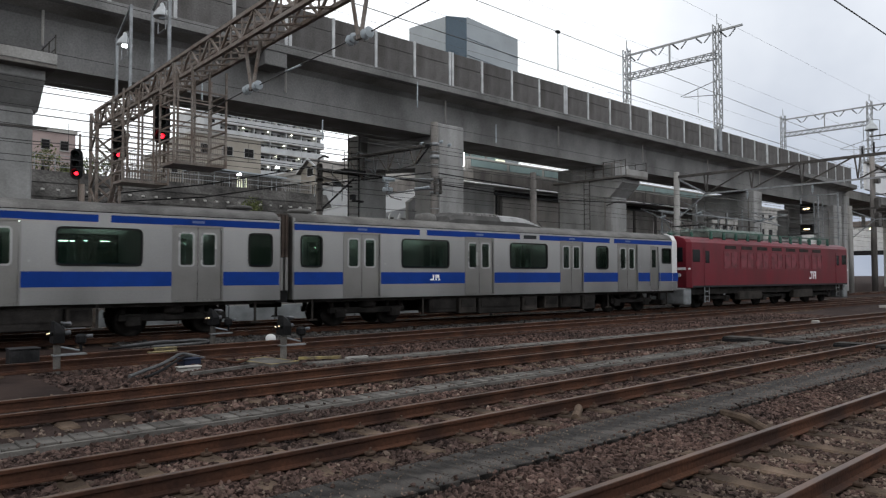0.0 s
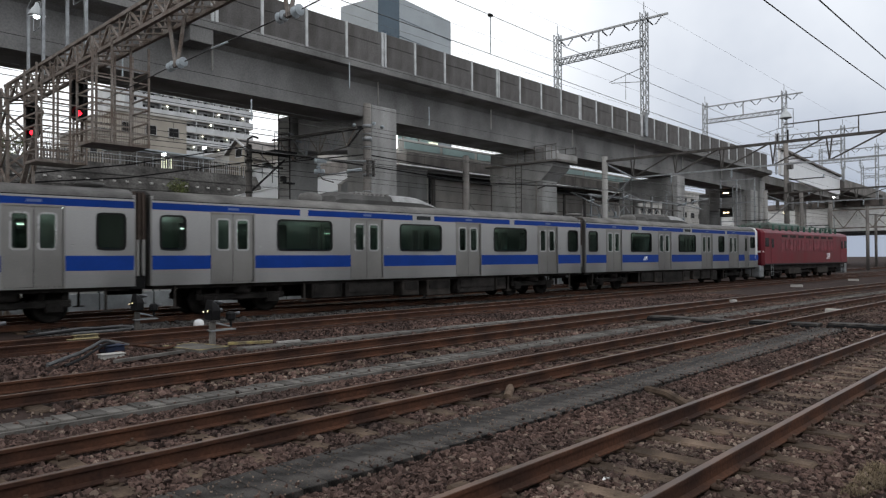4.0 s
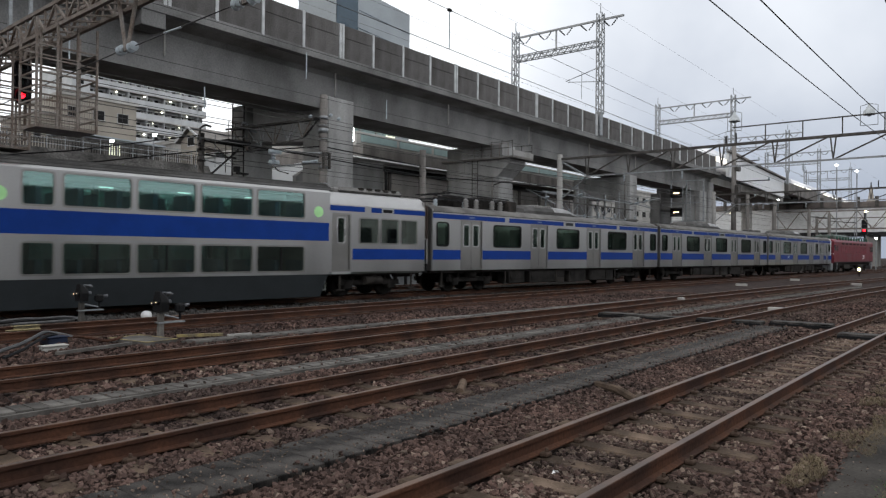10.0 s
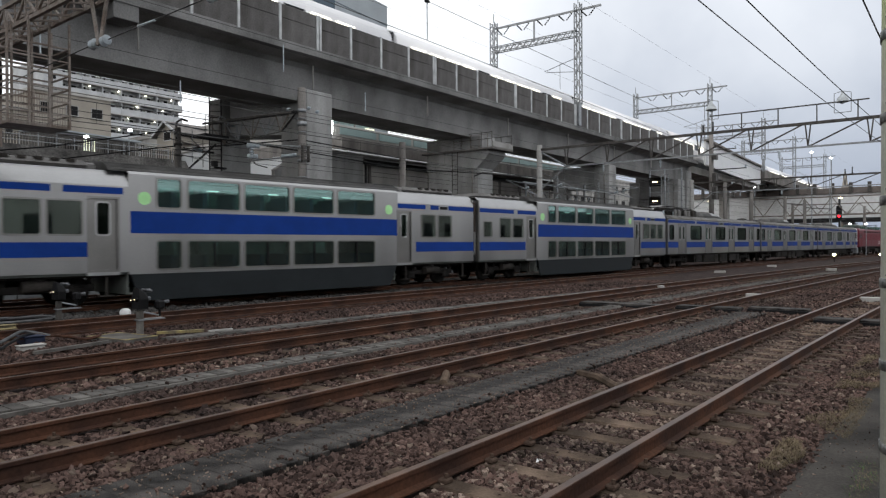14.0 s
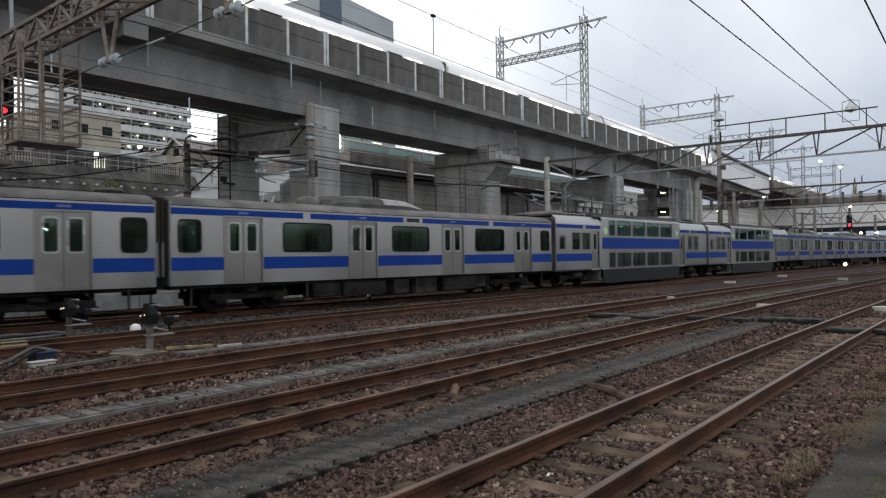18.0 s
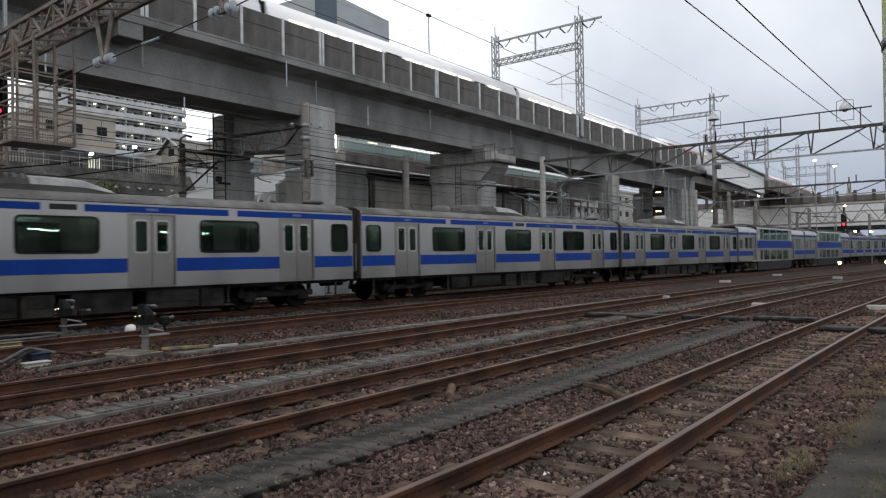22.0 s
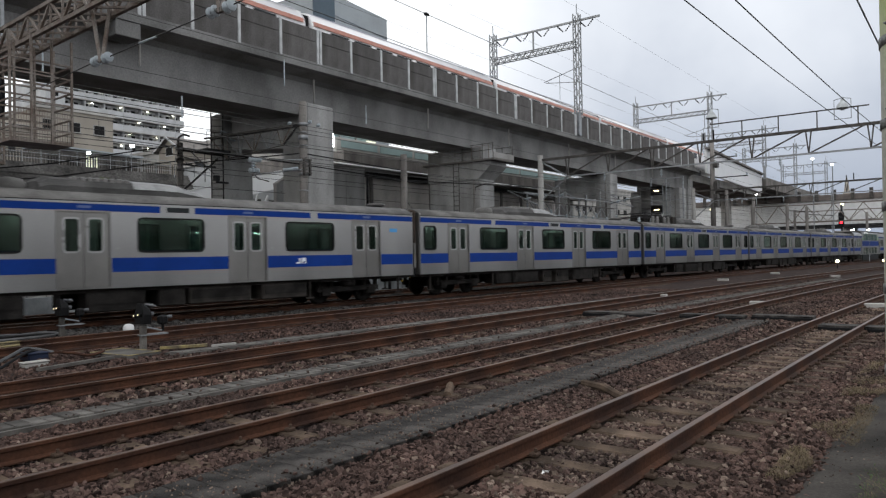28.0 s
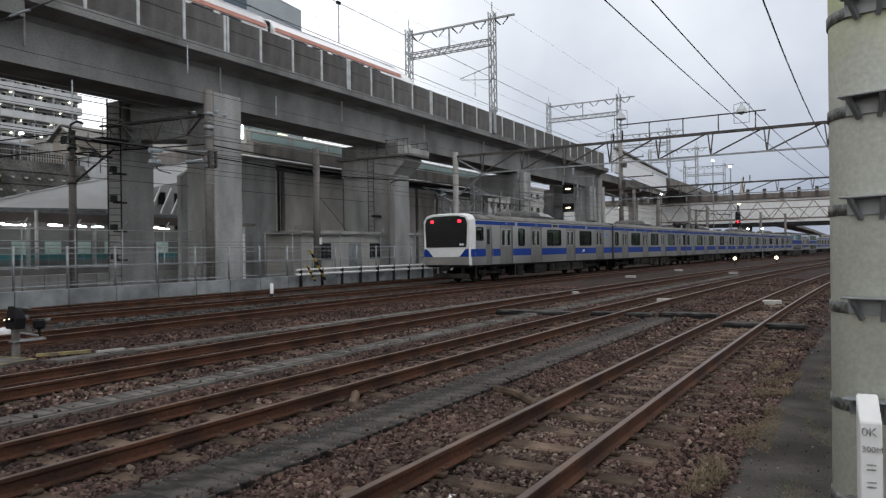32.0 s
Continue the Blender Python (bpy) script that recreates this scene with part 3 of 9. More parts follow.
# white girder bridge that carries the viaduct on
gb = root("girder_bridge", "white-painted steel girder railway bridge with a parapet rail", "bridge", kind="structure")
for y0, y1, nm in ((27.0, 29.2, "girder"), (37.6, 39.8, "far_girder")):
    part(nm, sweep(B(), [(90.5, y0 + 0.15, 0), (109, (y0 + y1) / 2 + 0.2, 0), (128.5, y1 + 0.15, 0)], [(-0.15, 11.6), (0.15, 11.6), (0.15, 14.6), (-0.15, 14.6)]), M_WHITE, gb, "white girder side")
part("floor_plate", box(B(), 90.5, 128.5, 29.4, 37.6, 10.9, 11.8), M_CONC, gb)
part("coping", sweep(B(), [(90.4, 26.9, 0), (109, 28.1, 0), (128.6, 29.1, 0)], [(-0.3, 14.6), (0.3, 14.6), (0.3, 14.85), (-0.3, 14.85)]), M_CONC_D, gb)
part("girder_pier", box(B(), 127, 128.4, 34.3, 35.7, -0.4, 12.4), M_CONC_L, gb)
part("continuation", box(B(), 128.6, 1100, 28.6, 38.0, 12.4, 14.2), M_CONC_D, gb)

tp = root("feeder_pole", "dark concrete pole with boxes beside the white girder", "pole")
part("pole", rod(B(), (90.6, 26.4, -0.4), (90.6, 26.4, 15.6), 0.34, 14, 0.26), M_CONC_D, tp)
for z, h in ((7.2, 1.6), (9.4, 1.1), (12.2, 0.7)):
    part("switch_box", box(B(), 90.1, 91.1, 25.7, 26.15, z, z + h, 0.05), M_STEEL_D, tp, "dark steel box")
for z, l in ((10.9, 4.2), (8.9, 2.6), (13.4, 3.0)):
    part("cross_arm", beam(B(), (90.6, 26.9, z), (90.6, 26.4 - l, z), 0.12), M_STEEL_D, tp)
    part("insulator", lathe(B(), [(0.05, 0), (0.13, 0.06), (0.05, 0.12), (0.13, 0.2), (0.05, 0.4)], 8, Matrix.Translation((90.6, 26.5 - l, z))), M_CERAM, tp)

# ---- the train ----
S_TAB = np.linspace(-330, 330, 6601)
Y_TAB = np.array([train_y(float(x)) for x in S_TAB])
A_TAB = np.concatenate([[0], np.cumsum(np.hypot(np.diff(S_TAB), np.diff(Y_TAB)))])
A_TAB -= np.interp(0, S_TAB, A_TAB)


def on_track(s):
    x = float(np.interp(s, A_TAB, S_TAB))
    return Vector((x, float(np.interp(x, S_TAB, Y_TAB)), 0.0))


FRONT_AT = [(-6, 6.0), (0, 30.68), (3, 43.87), (6, 58.8), (9, 75.5), (13, 99.32), (18, 131.0), (22, 158.4), (25, 179.68), (28, 201.58), (31, 224.0), (32, 231.6), (38, 278)]


def train_s(t):
    """Arc position of the front end of the first carriage at t seconds: a smooth curve through known times."""
    k = max(1, max(i for i, r in enumerate(FRONT_AT[:-2]) if r[0] <= t))
    (t0, s0), (t1, s1), (t2, s2), (t3, s3) = FRONT_AT[k - 1:k + 3]
    m1, m2 = (s2 - s0) / (t2 - t0), (s3 - s1) / (t3 - t1)
    u, h = (t - t1) / (t2 - t1), t2 - t1
    return (2 * u ** 3 - 3 * u * u + 1) * s1 + (u ** 3 - 2 * u * u + u) * h * m1 + (3 * u * u - 2 * u ** 3) * s2 + (u ** 3 - u * u) * h * m2


def car_pose(s_rear, length, inset):
    a, b = on_track(s_rear + inset), on_track(s_rear + length - inset)
    d = b - a
    m = (a + b) / 2
    return pose(m.x, m.y, 0, 0, 0, math.degrees(math.atan2(d.y, d.x)))


def train_rows(back, length, inset):
    return [(t, car_pose(train_s(t) - back, length, inset)) for t in np.arange(0, 32.01, 1.0)]


HALF = 1.475


def wall_cells(bm, xs, zs, holes, y, th, s):
    """A wall in the x-z plane with square openings; s is the way it faces."""
    xs = sorted(set(round(v, 4) for v in xs + [h[0] for h in holes] + [h[1] for h in holes]))
    zs = sorted(set(round(v, 4) for v in zs + [h[2] for h in holes] + [h[3] for h in holes]))
    solid = lambda i, j: 0 <= i < len(xs) - 1 and 0 <= j < len(zs) - 1 and not any(h[0] - 1e-4 < (xs[i] + xs[i + 1]) / 2 < h[1] + 1e-4 and h[2] - 1e-4 < (zs[j] + zs[j + 1]) / 2 < h[3] + 1e-4 for h in holes)
    yo, yi = y, y - s * th

    def quad(*ps):
        bm.faces.new([bm.verts.new(p) for p in (ps if s < 0 else ps[::-1])])

    for i in range(len(xs) - 1):
        for j in range(len(zs) - 1):
            if not solid(i, j):
                continue
            a, b, c, d = xs[i], xs[i + 1], zs[j], zs[j + 1]
            quad((a, yo, c), (b, yo, c), (b, yo, d), (a, yo, d))
            quad((b, yi, c), (a, yi, c), (a, yi, d), (b, yi, d))
            if not solid(i - 1, j):
                quad((a, yi, c), (a, yo, c), (a, yo, d), (a, yi, d))
            if not solid(i + 1, j):
                quad((b, yo, c), (b, yi, c), (b, yi, d), (b, yo, d))
            if not solid(i, j - 1):
                quad((a, yi, c), (b, yi, c), (b, yo, c), (a, yo, c))
            if not solid(i, j + 1):
                quad((a, yo, d), (b, yo, d), (b, yi, d), (a, yi, d))
    return bm


def round_frame(bm, x0, x1, z0, z1, y, s, r=0.09, w=0.05, d=0.02):
    """A rounded ring round an opening, proud of the wall."""
    def loop(e, yy, rr):
        out = []
        for cx, cz, a0 in ((x1 - r, z1 - r, 0), (x0 + r, z1 - r, 90), (x0 + r, z0 + r, 180), (x1 - r, z0 + r, 270)):
            for k in range(4):
                a = radians(a0 + 30 * k)
                out.append(bm.verts.new((cx + (rr + e) * math.cos(a), yy, cz + (rr + e) * math.sin(a))))
        return out
    o, i2, ib = loop(w * 0.5, y + s * d, r), loop(-w * 0.5, y + s * d, r), loop(-w * 0.5, y - s * 0.05, r)
    ob = loop(w * 0.5, y - s * 0.002, r)
    n = len(o)
    for a, b in ((ob, o), (o, i2), (i2, ib)):
        for k in range(n):
            f = (a[k], a[(k + 1) % n], b[(k + 1) % n], b[k])
            bm.faces.new(f if s > 0 else f[::-1])
    return bm


def bogie(parent, x, wheel_me, mats=None):
    bm = B()
    for y in (-0.95, 0.95):
        box(bm, x - 1.45, x + 1.45, y - 0.09, y + 0.09, 0.42, 0.62, 0.03)
        for dx in (-1.05, 1.05):
            box(bm, x + dx - 0.2, x + dx + 0.2, y - 0.14, y + 0.14, 0.28, 0.58, 0.04)
            rod(bm, (x + dx - 0.28, y, 0.55), (x + dx - 0.28, y, 0.82), 0.08, 8)
            rod(bm, (x + dx + 0.28, y, 0.55), (x + dx + 0.28, y, 0.82), 0.08, 8)
        lathe(bm, [(0.26, 0.62), (0.3, 0.72), (0.26, 0.92)], 12, Matrix.Translation((x, y, 0)))
    box(bm, x - 0.25, x + 0.25, -1.0, 1.0, 0.4, 0.75, 0.03)
    b = part("bogie", bm, M_UNDER, parent)
    for dx in (-1.05, 1.05):
        share("wheelset", wheel_me, b, pose(x + dx, 0, 0.43))
    return b


def wheel_mesh():
    bm = B()
    for s in (-1, 1):
        lathe(bm, [(0.12, -0.09), (0.36, -0.065), (0.43, -0.065), (0.43, 0.04), (0.455, 0.065), (0.36, 0.06), (0.12, 0.09)], 24, pose(0, s * 0.56, 0, 90 * s, 0, 0))
    rod(bm, (0, -0.9, 0), (0, 0.9, 0), 0.08, 10)
    me = bpy.data.meshes.new("wheelset")
    bm.to_mesh(me)
    bm.free()
    me.materials.append(M_UNDER)
    return me


WHEEL = wheel_mesh()
Z_BOT, Z_TOP = 0.93, 3.25
DOORS = [-7.4, -2.47, 2.47, 7.4]
WINS = [(-9.55, -8.85), (-5.93, -3.93), (-1.0, 1.0), (3.93, 5.93), (8.85, 9.55)]
ROOF_ARC = [(HALF, Z_TOP), (HALF - 0.04, 3.36), (HALF - 0.18, 3.47), (HALF - 0.5, 3.57), (0.5, 3.63), (0, 3.645)]


def roof_shell(bm, x0, x1, arc):
    prof = arc + [(-y, z) for y, z in arc[-2::-1]]
    a = [bm.verts.new((x0, y, z)) for y, z in prof]
    b = [bm.verts.new((x1, y, z)) for y, z in prof]
    for i in range(len(prof) - 1):
        bm.faces.new((a[i], b[i], b[i + 1], a[i + 1])).smooth = True
    bm.faces.new(a)
    bm.faces.new(b[::-1])
    return bm


def ac_unit(parent, x, m=M_ROOF):
    bm = B()
    prof = [(0.98, 3.5), (0.98, 3.72), (0.86, 3.9), (0.6, 3.98), (0, 4.0)]
    prof = prof + [(-y, z) for y, z in prof[-2::-1]]
    rings = []
    for xx, k in ((-2.4, 0.12), (-2.25, 0.7), (-2.0, 1.0), (1.1, 0.95), (1.6, 0.88), (2.35, 0.35)):
        rings.append([bm.verts.new((x + xx, y * (0.9 if k < 0.2 else 1), 3.5 + (z - 3.5) * k)) for y, z in prof])
    for a, b in zip(rings, rings[1:]):
        for i in range(len(prof) - 1):
            bm.faces.new((a[i], b[i], b[i + 1], a[i + 1])).smooth = False
    bm.faces.new(rings[0])
    bm.faces.new(rings[-1][::-1])
    u = part("air_conditioner", bm, M_DECKROOF, parent, "dark roof air conditioner")
    bm = B()
    rings = []
    for xx, k in ((0.2, 1.02), (1.1, 1.0), (1.6, 0.93), (2.3, 0.42)):
        rings.append([bm.verts.new((x + xx, y * 1.012, 3.5 + (z - 3.5) * k)) for y, z in prof[1:-1]])
    for a, b in zip(rings, rings[1:]):
        for i in range(len(rings[0]) - 1):
            bm.faces.new((a[i], b[i], b[i + 1], a[i + 1]))
    part("pale_cover", bm, M_COVER, u, "pale grey sloping cover")
    for k in range(8):
        part("vent_slat", box(B(), x - 1.4 + 0.2 * k, x - 1.28 + 0.2 * k, -0.87, 0.87, 3.86, 4.006, 0.03), M_AC, u)
    part("dome_fan", lathe(B(), [(0.42, 3.5), (0.42, 3.78), (0.34, 3.9), (0.1, 3.95)], 16, Matrix.Translation((x - 2.75, -0.1, 0))), M_ROOF, parent, "dark domed fan cover")
    return u


def side_windows(car, wins, s, z0=1.92, z1=2.87, glass=None, r=0.13, trim=None, trim_label="black window gasket"):
    for x0, x1 in wins:
        w = part("window", round_frame(B(), x0, x1, z0, z1, s * HALF, s, r), trim or M_GASKET, car, trim_label)
        part("pane", box(B(), x0 + 0.01, x1 - 0.01, s * (HALF - 0.03), s * (HALF - 0.024), z0 + 0.01, z1 - 0.01), glass or M_GLASS, w, "tinted glass").visible_shadow = False


def frame_ring(bm, x0, x1, z0, z1, w, y, d):
    """A flat square ring in one piece, round a door."""
    o = [(x0, z0), (x1, z0), (x1, z1), (x0, z1)]
    i = [(x0 + w, z0 + w), (x1 - w, z0 + w), (x1 - w, z1 - w), (x0 + w, z1 - w)]
    vs = [[bm.verts.new((a, yy, b)) for a, b in k] for k in (o, i) for yy in (y - d, y + d)]
    for k in range(4):
        j = (k + 1) % 4
        bm.faces.new((vs[0][k], vs[0][j], vs[2][j], vs[2][k]))
        bm.faces.new((vs[1][j], vs[1][k], vs[3][k], vs[3][j]))
        bm.faces.new((vs[0][j], vs[0][k], vs[1][k], vs[1][j]))
        bm.faces.new((vs[2][k], vs[2][j], vs[3][j], vs[3][k]))
    return bm


def door_pair(car, xc, s, z0=0.98, z1=3.0):
    for k in (-1, 1):
        x0, x1 = (xc - 0.65, xc - 0.008) if k < 0 else (xc + 0.008, xc + 0.65)
        gx0, gx1 = (x0 + 0.15, x1 - 0.1) if k < 0 else (x0 + 0.1, x1 - 0.15)
        d = part("door", wall_cells(B(), [x0, x1], [z0, z1], [(gx0, gx1, 1.92, 2.83)], s * (HALF - 0.035), 0.03, s), M_SILVER2, car, "stainless sliding door")
        part("pane", box(B(), gx0 - 0.01, gx1 + 0.01, s * (HALF - 0.055), s * (HALF - 0.05), 1.91, 2.84), M_GLASS, d, "tinted glass").visible_shadow = False
        part("door_window_frame", round_frame(B(), gx0, gx1, 1.92, 2.83, s * (HALF - 0.035), s, 0.08, 0.05, 0.012), M_SHINE, d)
    part("door_frame", frame_ring(B(), xc - 0.7, xc + 0.7, z0 - 0.05, z1 + 0.04, 0.045, s * HALF, 0.014), M_SILVER2, car, "stainless door surround")
    part("door_seal", box(B(), xc - 0.007, xc + 0.007, s * (HALF - 0.06) - 0.02, s * (HALF - 0.06) + 0.02, z0, z1), M_GASKET, car)


def belts(car, s, doors, x0, x1, extra=()):
    bm = B()
    edges = [x0] + [e for d in doors for e in (d - 0.7, d + 0.7)] + [x1]
    for e in extra:
        edges += list(e)
    edges.sort()
    y = s * (HALF + 0.003)
    bm.free()
    for a, b in zip(edges[::2], edges[1::2]):
        part("waist_belt", box(B(), a + 0.004, b - 0.004, y - 0.003, y + 0.003, 1.37, 1.76), M_BLUE, car, "blue waist belt")
    cuts = [x0, -5.13, -4.83, -0.42, 0.64, 4.87, 5.17, x1]
    for a, b in zip(cuts[::2], cuts[1::2]):
        part("eaves_stripe", box(B(), a, b, y - 0.003, y + 0.003, 3.03, 3.22), M_BLUE, car, "thin blue stripe under the roof")


def underfloor(car, seed, x0=-9.7, x1=9.7):
    rnd = random.Random(seed)
    part("underframe", box(B(), x0, x1, -1.3, 1.3, 0.82, 0.95), M_UNDER, car)
    x = -4.6
    while x < 4.4:
        w = rnd.choice((0.8, 1.2, 1.6, 2.1))
        if seed == 2 and x < -2.4 and x + w > -3.9:
            w = -3.9 - x
            if w < 0.3:
                x = -2.4
                continue
        low, mm = rnd.choice((0.24, 0.28, 0.34)), rnd.choice((M_UNDER, M_UNDER2))
        for s in (-1, 1):
            eb = part("equipment_box", box(B(), x, min(x + w, 4.8), s * 1.32 - (0.7 if s > 0 else 0), s * 1.32 + (0.7 if s < 0 else 0), low, 0.85, 0.03), mm, car, "dark underfloor equipment box")
            part("hatch", box(B(), x + 0.1, min(x + w, 4.8) - 0.1, s * 1.335 - 0.012, s * 1.335 + 0.012, 0.5, 0.78), M_UNDER, eb)
        x += w + rnd.choice((0.06, 0.12, 0.4))
    for bx in (-6.9, 6.9):
        bogie(car, bx, WHEEL)
    for bx in (-9.1, -4.9, 4.9, 9.1):
        for s in (-1, 1):
            bm = B()
            box(bm, bx - 0.03, bx + 0.03, s * 1.33 - 0.02, s * 1.33 + 0.02, 0.3, 0.93)
            box(bm, bx - 0.14, bx + 0.14, s * 1.33 - 0.06, s * 1.33 + 0.06, 0.27, 0.31)
            part("footstep", bm, M_UNDER2, car)


def interior(car, x0=-9.6, x1=9.6, z=1.13, seats=True):
    bm = B()
    box(bm, x0, x1, -1.38, 1.38, z - 0.05, z)
    box(bm, x0, x1, -1.38, 1.38, 3.2, 3.24)
    box(bm, x0 - 0.02, x0, -1.38, 1.38, z, 3.2)
    box(bm, x1, x1 + 0.02, -1.38, 1.38, z, 3.2)
    part("saloon", bm, M_IN, car)
    if seats:
        for a, b in WINS:
            for s in (-1, 1):
                bm = B()
                box(bm, a - 0.1, b + 0.1, s * 1.1 - 0.25, s * 1.1 + 0.25, z + 0.1, z + 0.45)
                box(bm, a - 0.1, b + 0.1, s * 1.3 - 0.06, s * 1.3 + 0.06, z + 0.45, z + 0.85)
                part("bench", bm, M_SEAT, car)
    for y in (-0.62, 0.62):
        for k in range(7):
            xx = x0 + 1.0 + k * (x1 - x0 - 2.9) / 6
            part("lamp_tube", box(B(), xx, xx + 1.2, y - 0.06, y + 0.06, 3.1, 3.16), M_TUBE, car, "lit fluorescent tube")


def gangway(car, x):
    bm = B()
    for k in range(7):
        a = x + (k - 3.5) * 0.06
        w = 0.0 if k % 2 else 0.05
        box(bm, a, a + 0.06, -1.32 + w, 1.32 - w, 2.2, 3.5 - w)
    part("gangway_hood", bm, M_BELLOWS, car, "dark brown folded gangway hood")
    bm = B()
    for k in range(3):
        a = x - 0.2 + 0.14 * k
        box(bm, a, a + 0.1, -1.33 + 0.04 * (k == 1), 1.33 - 0.04 * (k == 1), 1.2, 2.2, 0.015)
    part("gangway_screen", bm, M_SILVER2, car, "pale grey gangway screen")
    part("gangway_apron", box(B(), x - 0.2, x + 0.2, -1.25, 1.25, 0.85, 1.2), M_GASKET, car, "black rubber apron")
    part("coupler", rod(B(), (x - 0.5, 0, 0.75), (x + 0.5, 0, 0.75), 0.1, 8), M_UNDER, car)


def letters(parent, text, size, x, y, z, s, material, name="lettering"):
    cu = bpy.data.curves.new(name, "FONT")
    cu.body, cu.size, cu.extrude = text, size, 0.002
    tmp = bpy.data.objects.new(name, cu)
    me = bpy.data.meshes.new_from_object(tmp)
    me.materials.clear()
    me.materials.append(material)
    bpy.data.objects.remove(tmp)
    ob = new(name, me)
    ob.parent = parent
    ob.matrix_basis = pose(x, y, z, 90, 0, 0 if s < 0 else 180)
    return ob


def mark(parent, x, s):
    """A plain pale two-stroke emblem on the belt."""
    y = s * (HALF + 0.008)
    k = 1 if s < 0 else -1
    for a, b, z0, z1 in ((0.0, 0.17, 1.48, 1.53), (0.12, 0.175, 1.53, 1.68), (0.23, 0.285, 1.48, 1.68), (0.29, 0.4, 1.56, 1.68), (0.36, 0.42, 1.48, 1.545)):
        part("emblem_bar", box(B(), min(x + k * a, x + k * b), max(x + k * a, x + k * b), y - 0.002, y + 0.002, z0, z1), M_TEXT, parent, "pale painted emblem bar")


MOVERS = []


def pantograph(car, x, up=False):
    for dx in (-0.9, 0.9):
        for y in (-0.75, 0.75):
            part("insulator", lathe(B(), [(0.06, 3.5), (0.11, 3.56), (0.06, 3.62), (0.11, 3.68), (0.06, 3.74), (0.1, 3.8), (0.05, 3.88)], 10, Matrix.Translation((x + dx, y, 0))), M_CERAM, car)
    bm = B()
    pg = part("base_frame", frame_ring(B(), x - 1.0, x + 1.0, 3.86, 3.94, 0.03, -0.75, 0.03), M_DARK, car)
    for y in (-0.75, 0.75):
        part("frame_bar", beam(B(), (x - 1.0, y, 3.9), (x + 1.0, y, 3.9), 0.06), M_DARK, pg)
    for dx in (-0.9, 0.9):
        part("frame_bar", beam(B(), (x + dx, -0.8, 3.9), (x + dx, 0.8, 3.9), 0.06), M_DARK, pg)
    top = 5.0 if up else 4.15
    part("lower_arm", beam(B(), (x - 0.6, 0, 3.92), (x + 0.75, 0, (3.92 + top) / 2 + (0.02 if up else -0.05)), 0.06), M_DARK, pg)
    beam(bm, (x + 0.75, 0, (3.92 + top) / 2 + (0.02 if up else -0.05)), (x - 0.3, 0, top), 0.05)
    for dx in (-0.16, 0.16):
        part("contact_strip", beam(B(), (x - 0.3 + dx, -0.85, top), (x - 0.3 + dx, 0.85, top), 0.045), M_DARK, pg)
    part("upper_arm", bm, M_DARK, pg, "folded pantograph arm")
    for xx in (x + 0.9, x + 1.6, x + 2.7, x + 3.3):
        part("roof_insulator", lathe(B(), [(0.07, 3.5), (0.14, 3.56), (0.08, 3.61), (0.14, 3.67), (0.08, 3.72), (0.14, 3.78), (0.08, 3.83), (0.13, 3.89), (0.05, 4.0)], 12, Matrix.Translation((xx, -0.85, 0))), M_AC, car, "grey ribbed insulator")
    for k, (ya, yb, zt) in enumerate(((-0.6, 0.6, 4.15), (-0.9, 0.2, 4.05), (-0.7, 0.7, 4.2), (-1.0, 0.0, 4.1))):
        part("roof_equipment", box(B(), x + 0.6 + 0.95 * k, x + 1.4 + 0.95 * k, ya + 0.25, yb, 3.5, zt, 0.06), M_UNDER, car, "dark roof equipment case")
    part("roof_box", box(B(), x + 3.75, x + 4.35, -1.0, -0.3, 3.5, 4.05, 0.04), M_UNDER2, car, "grey roof box")
    for z in (4.05, 4.2):
        part("roof_cable", rod(B(), (x - 0.5, -0.8, z), (x + 4.0, -0.8, z - 0.08), 0.03, 6), M_DARK, car)


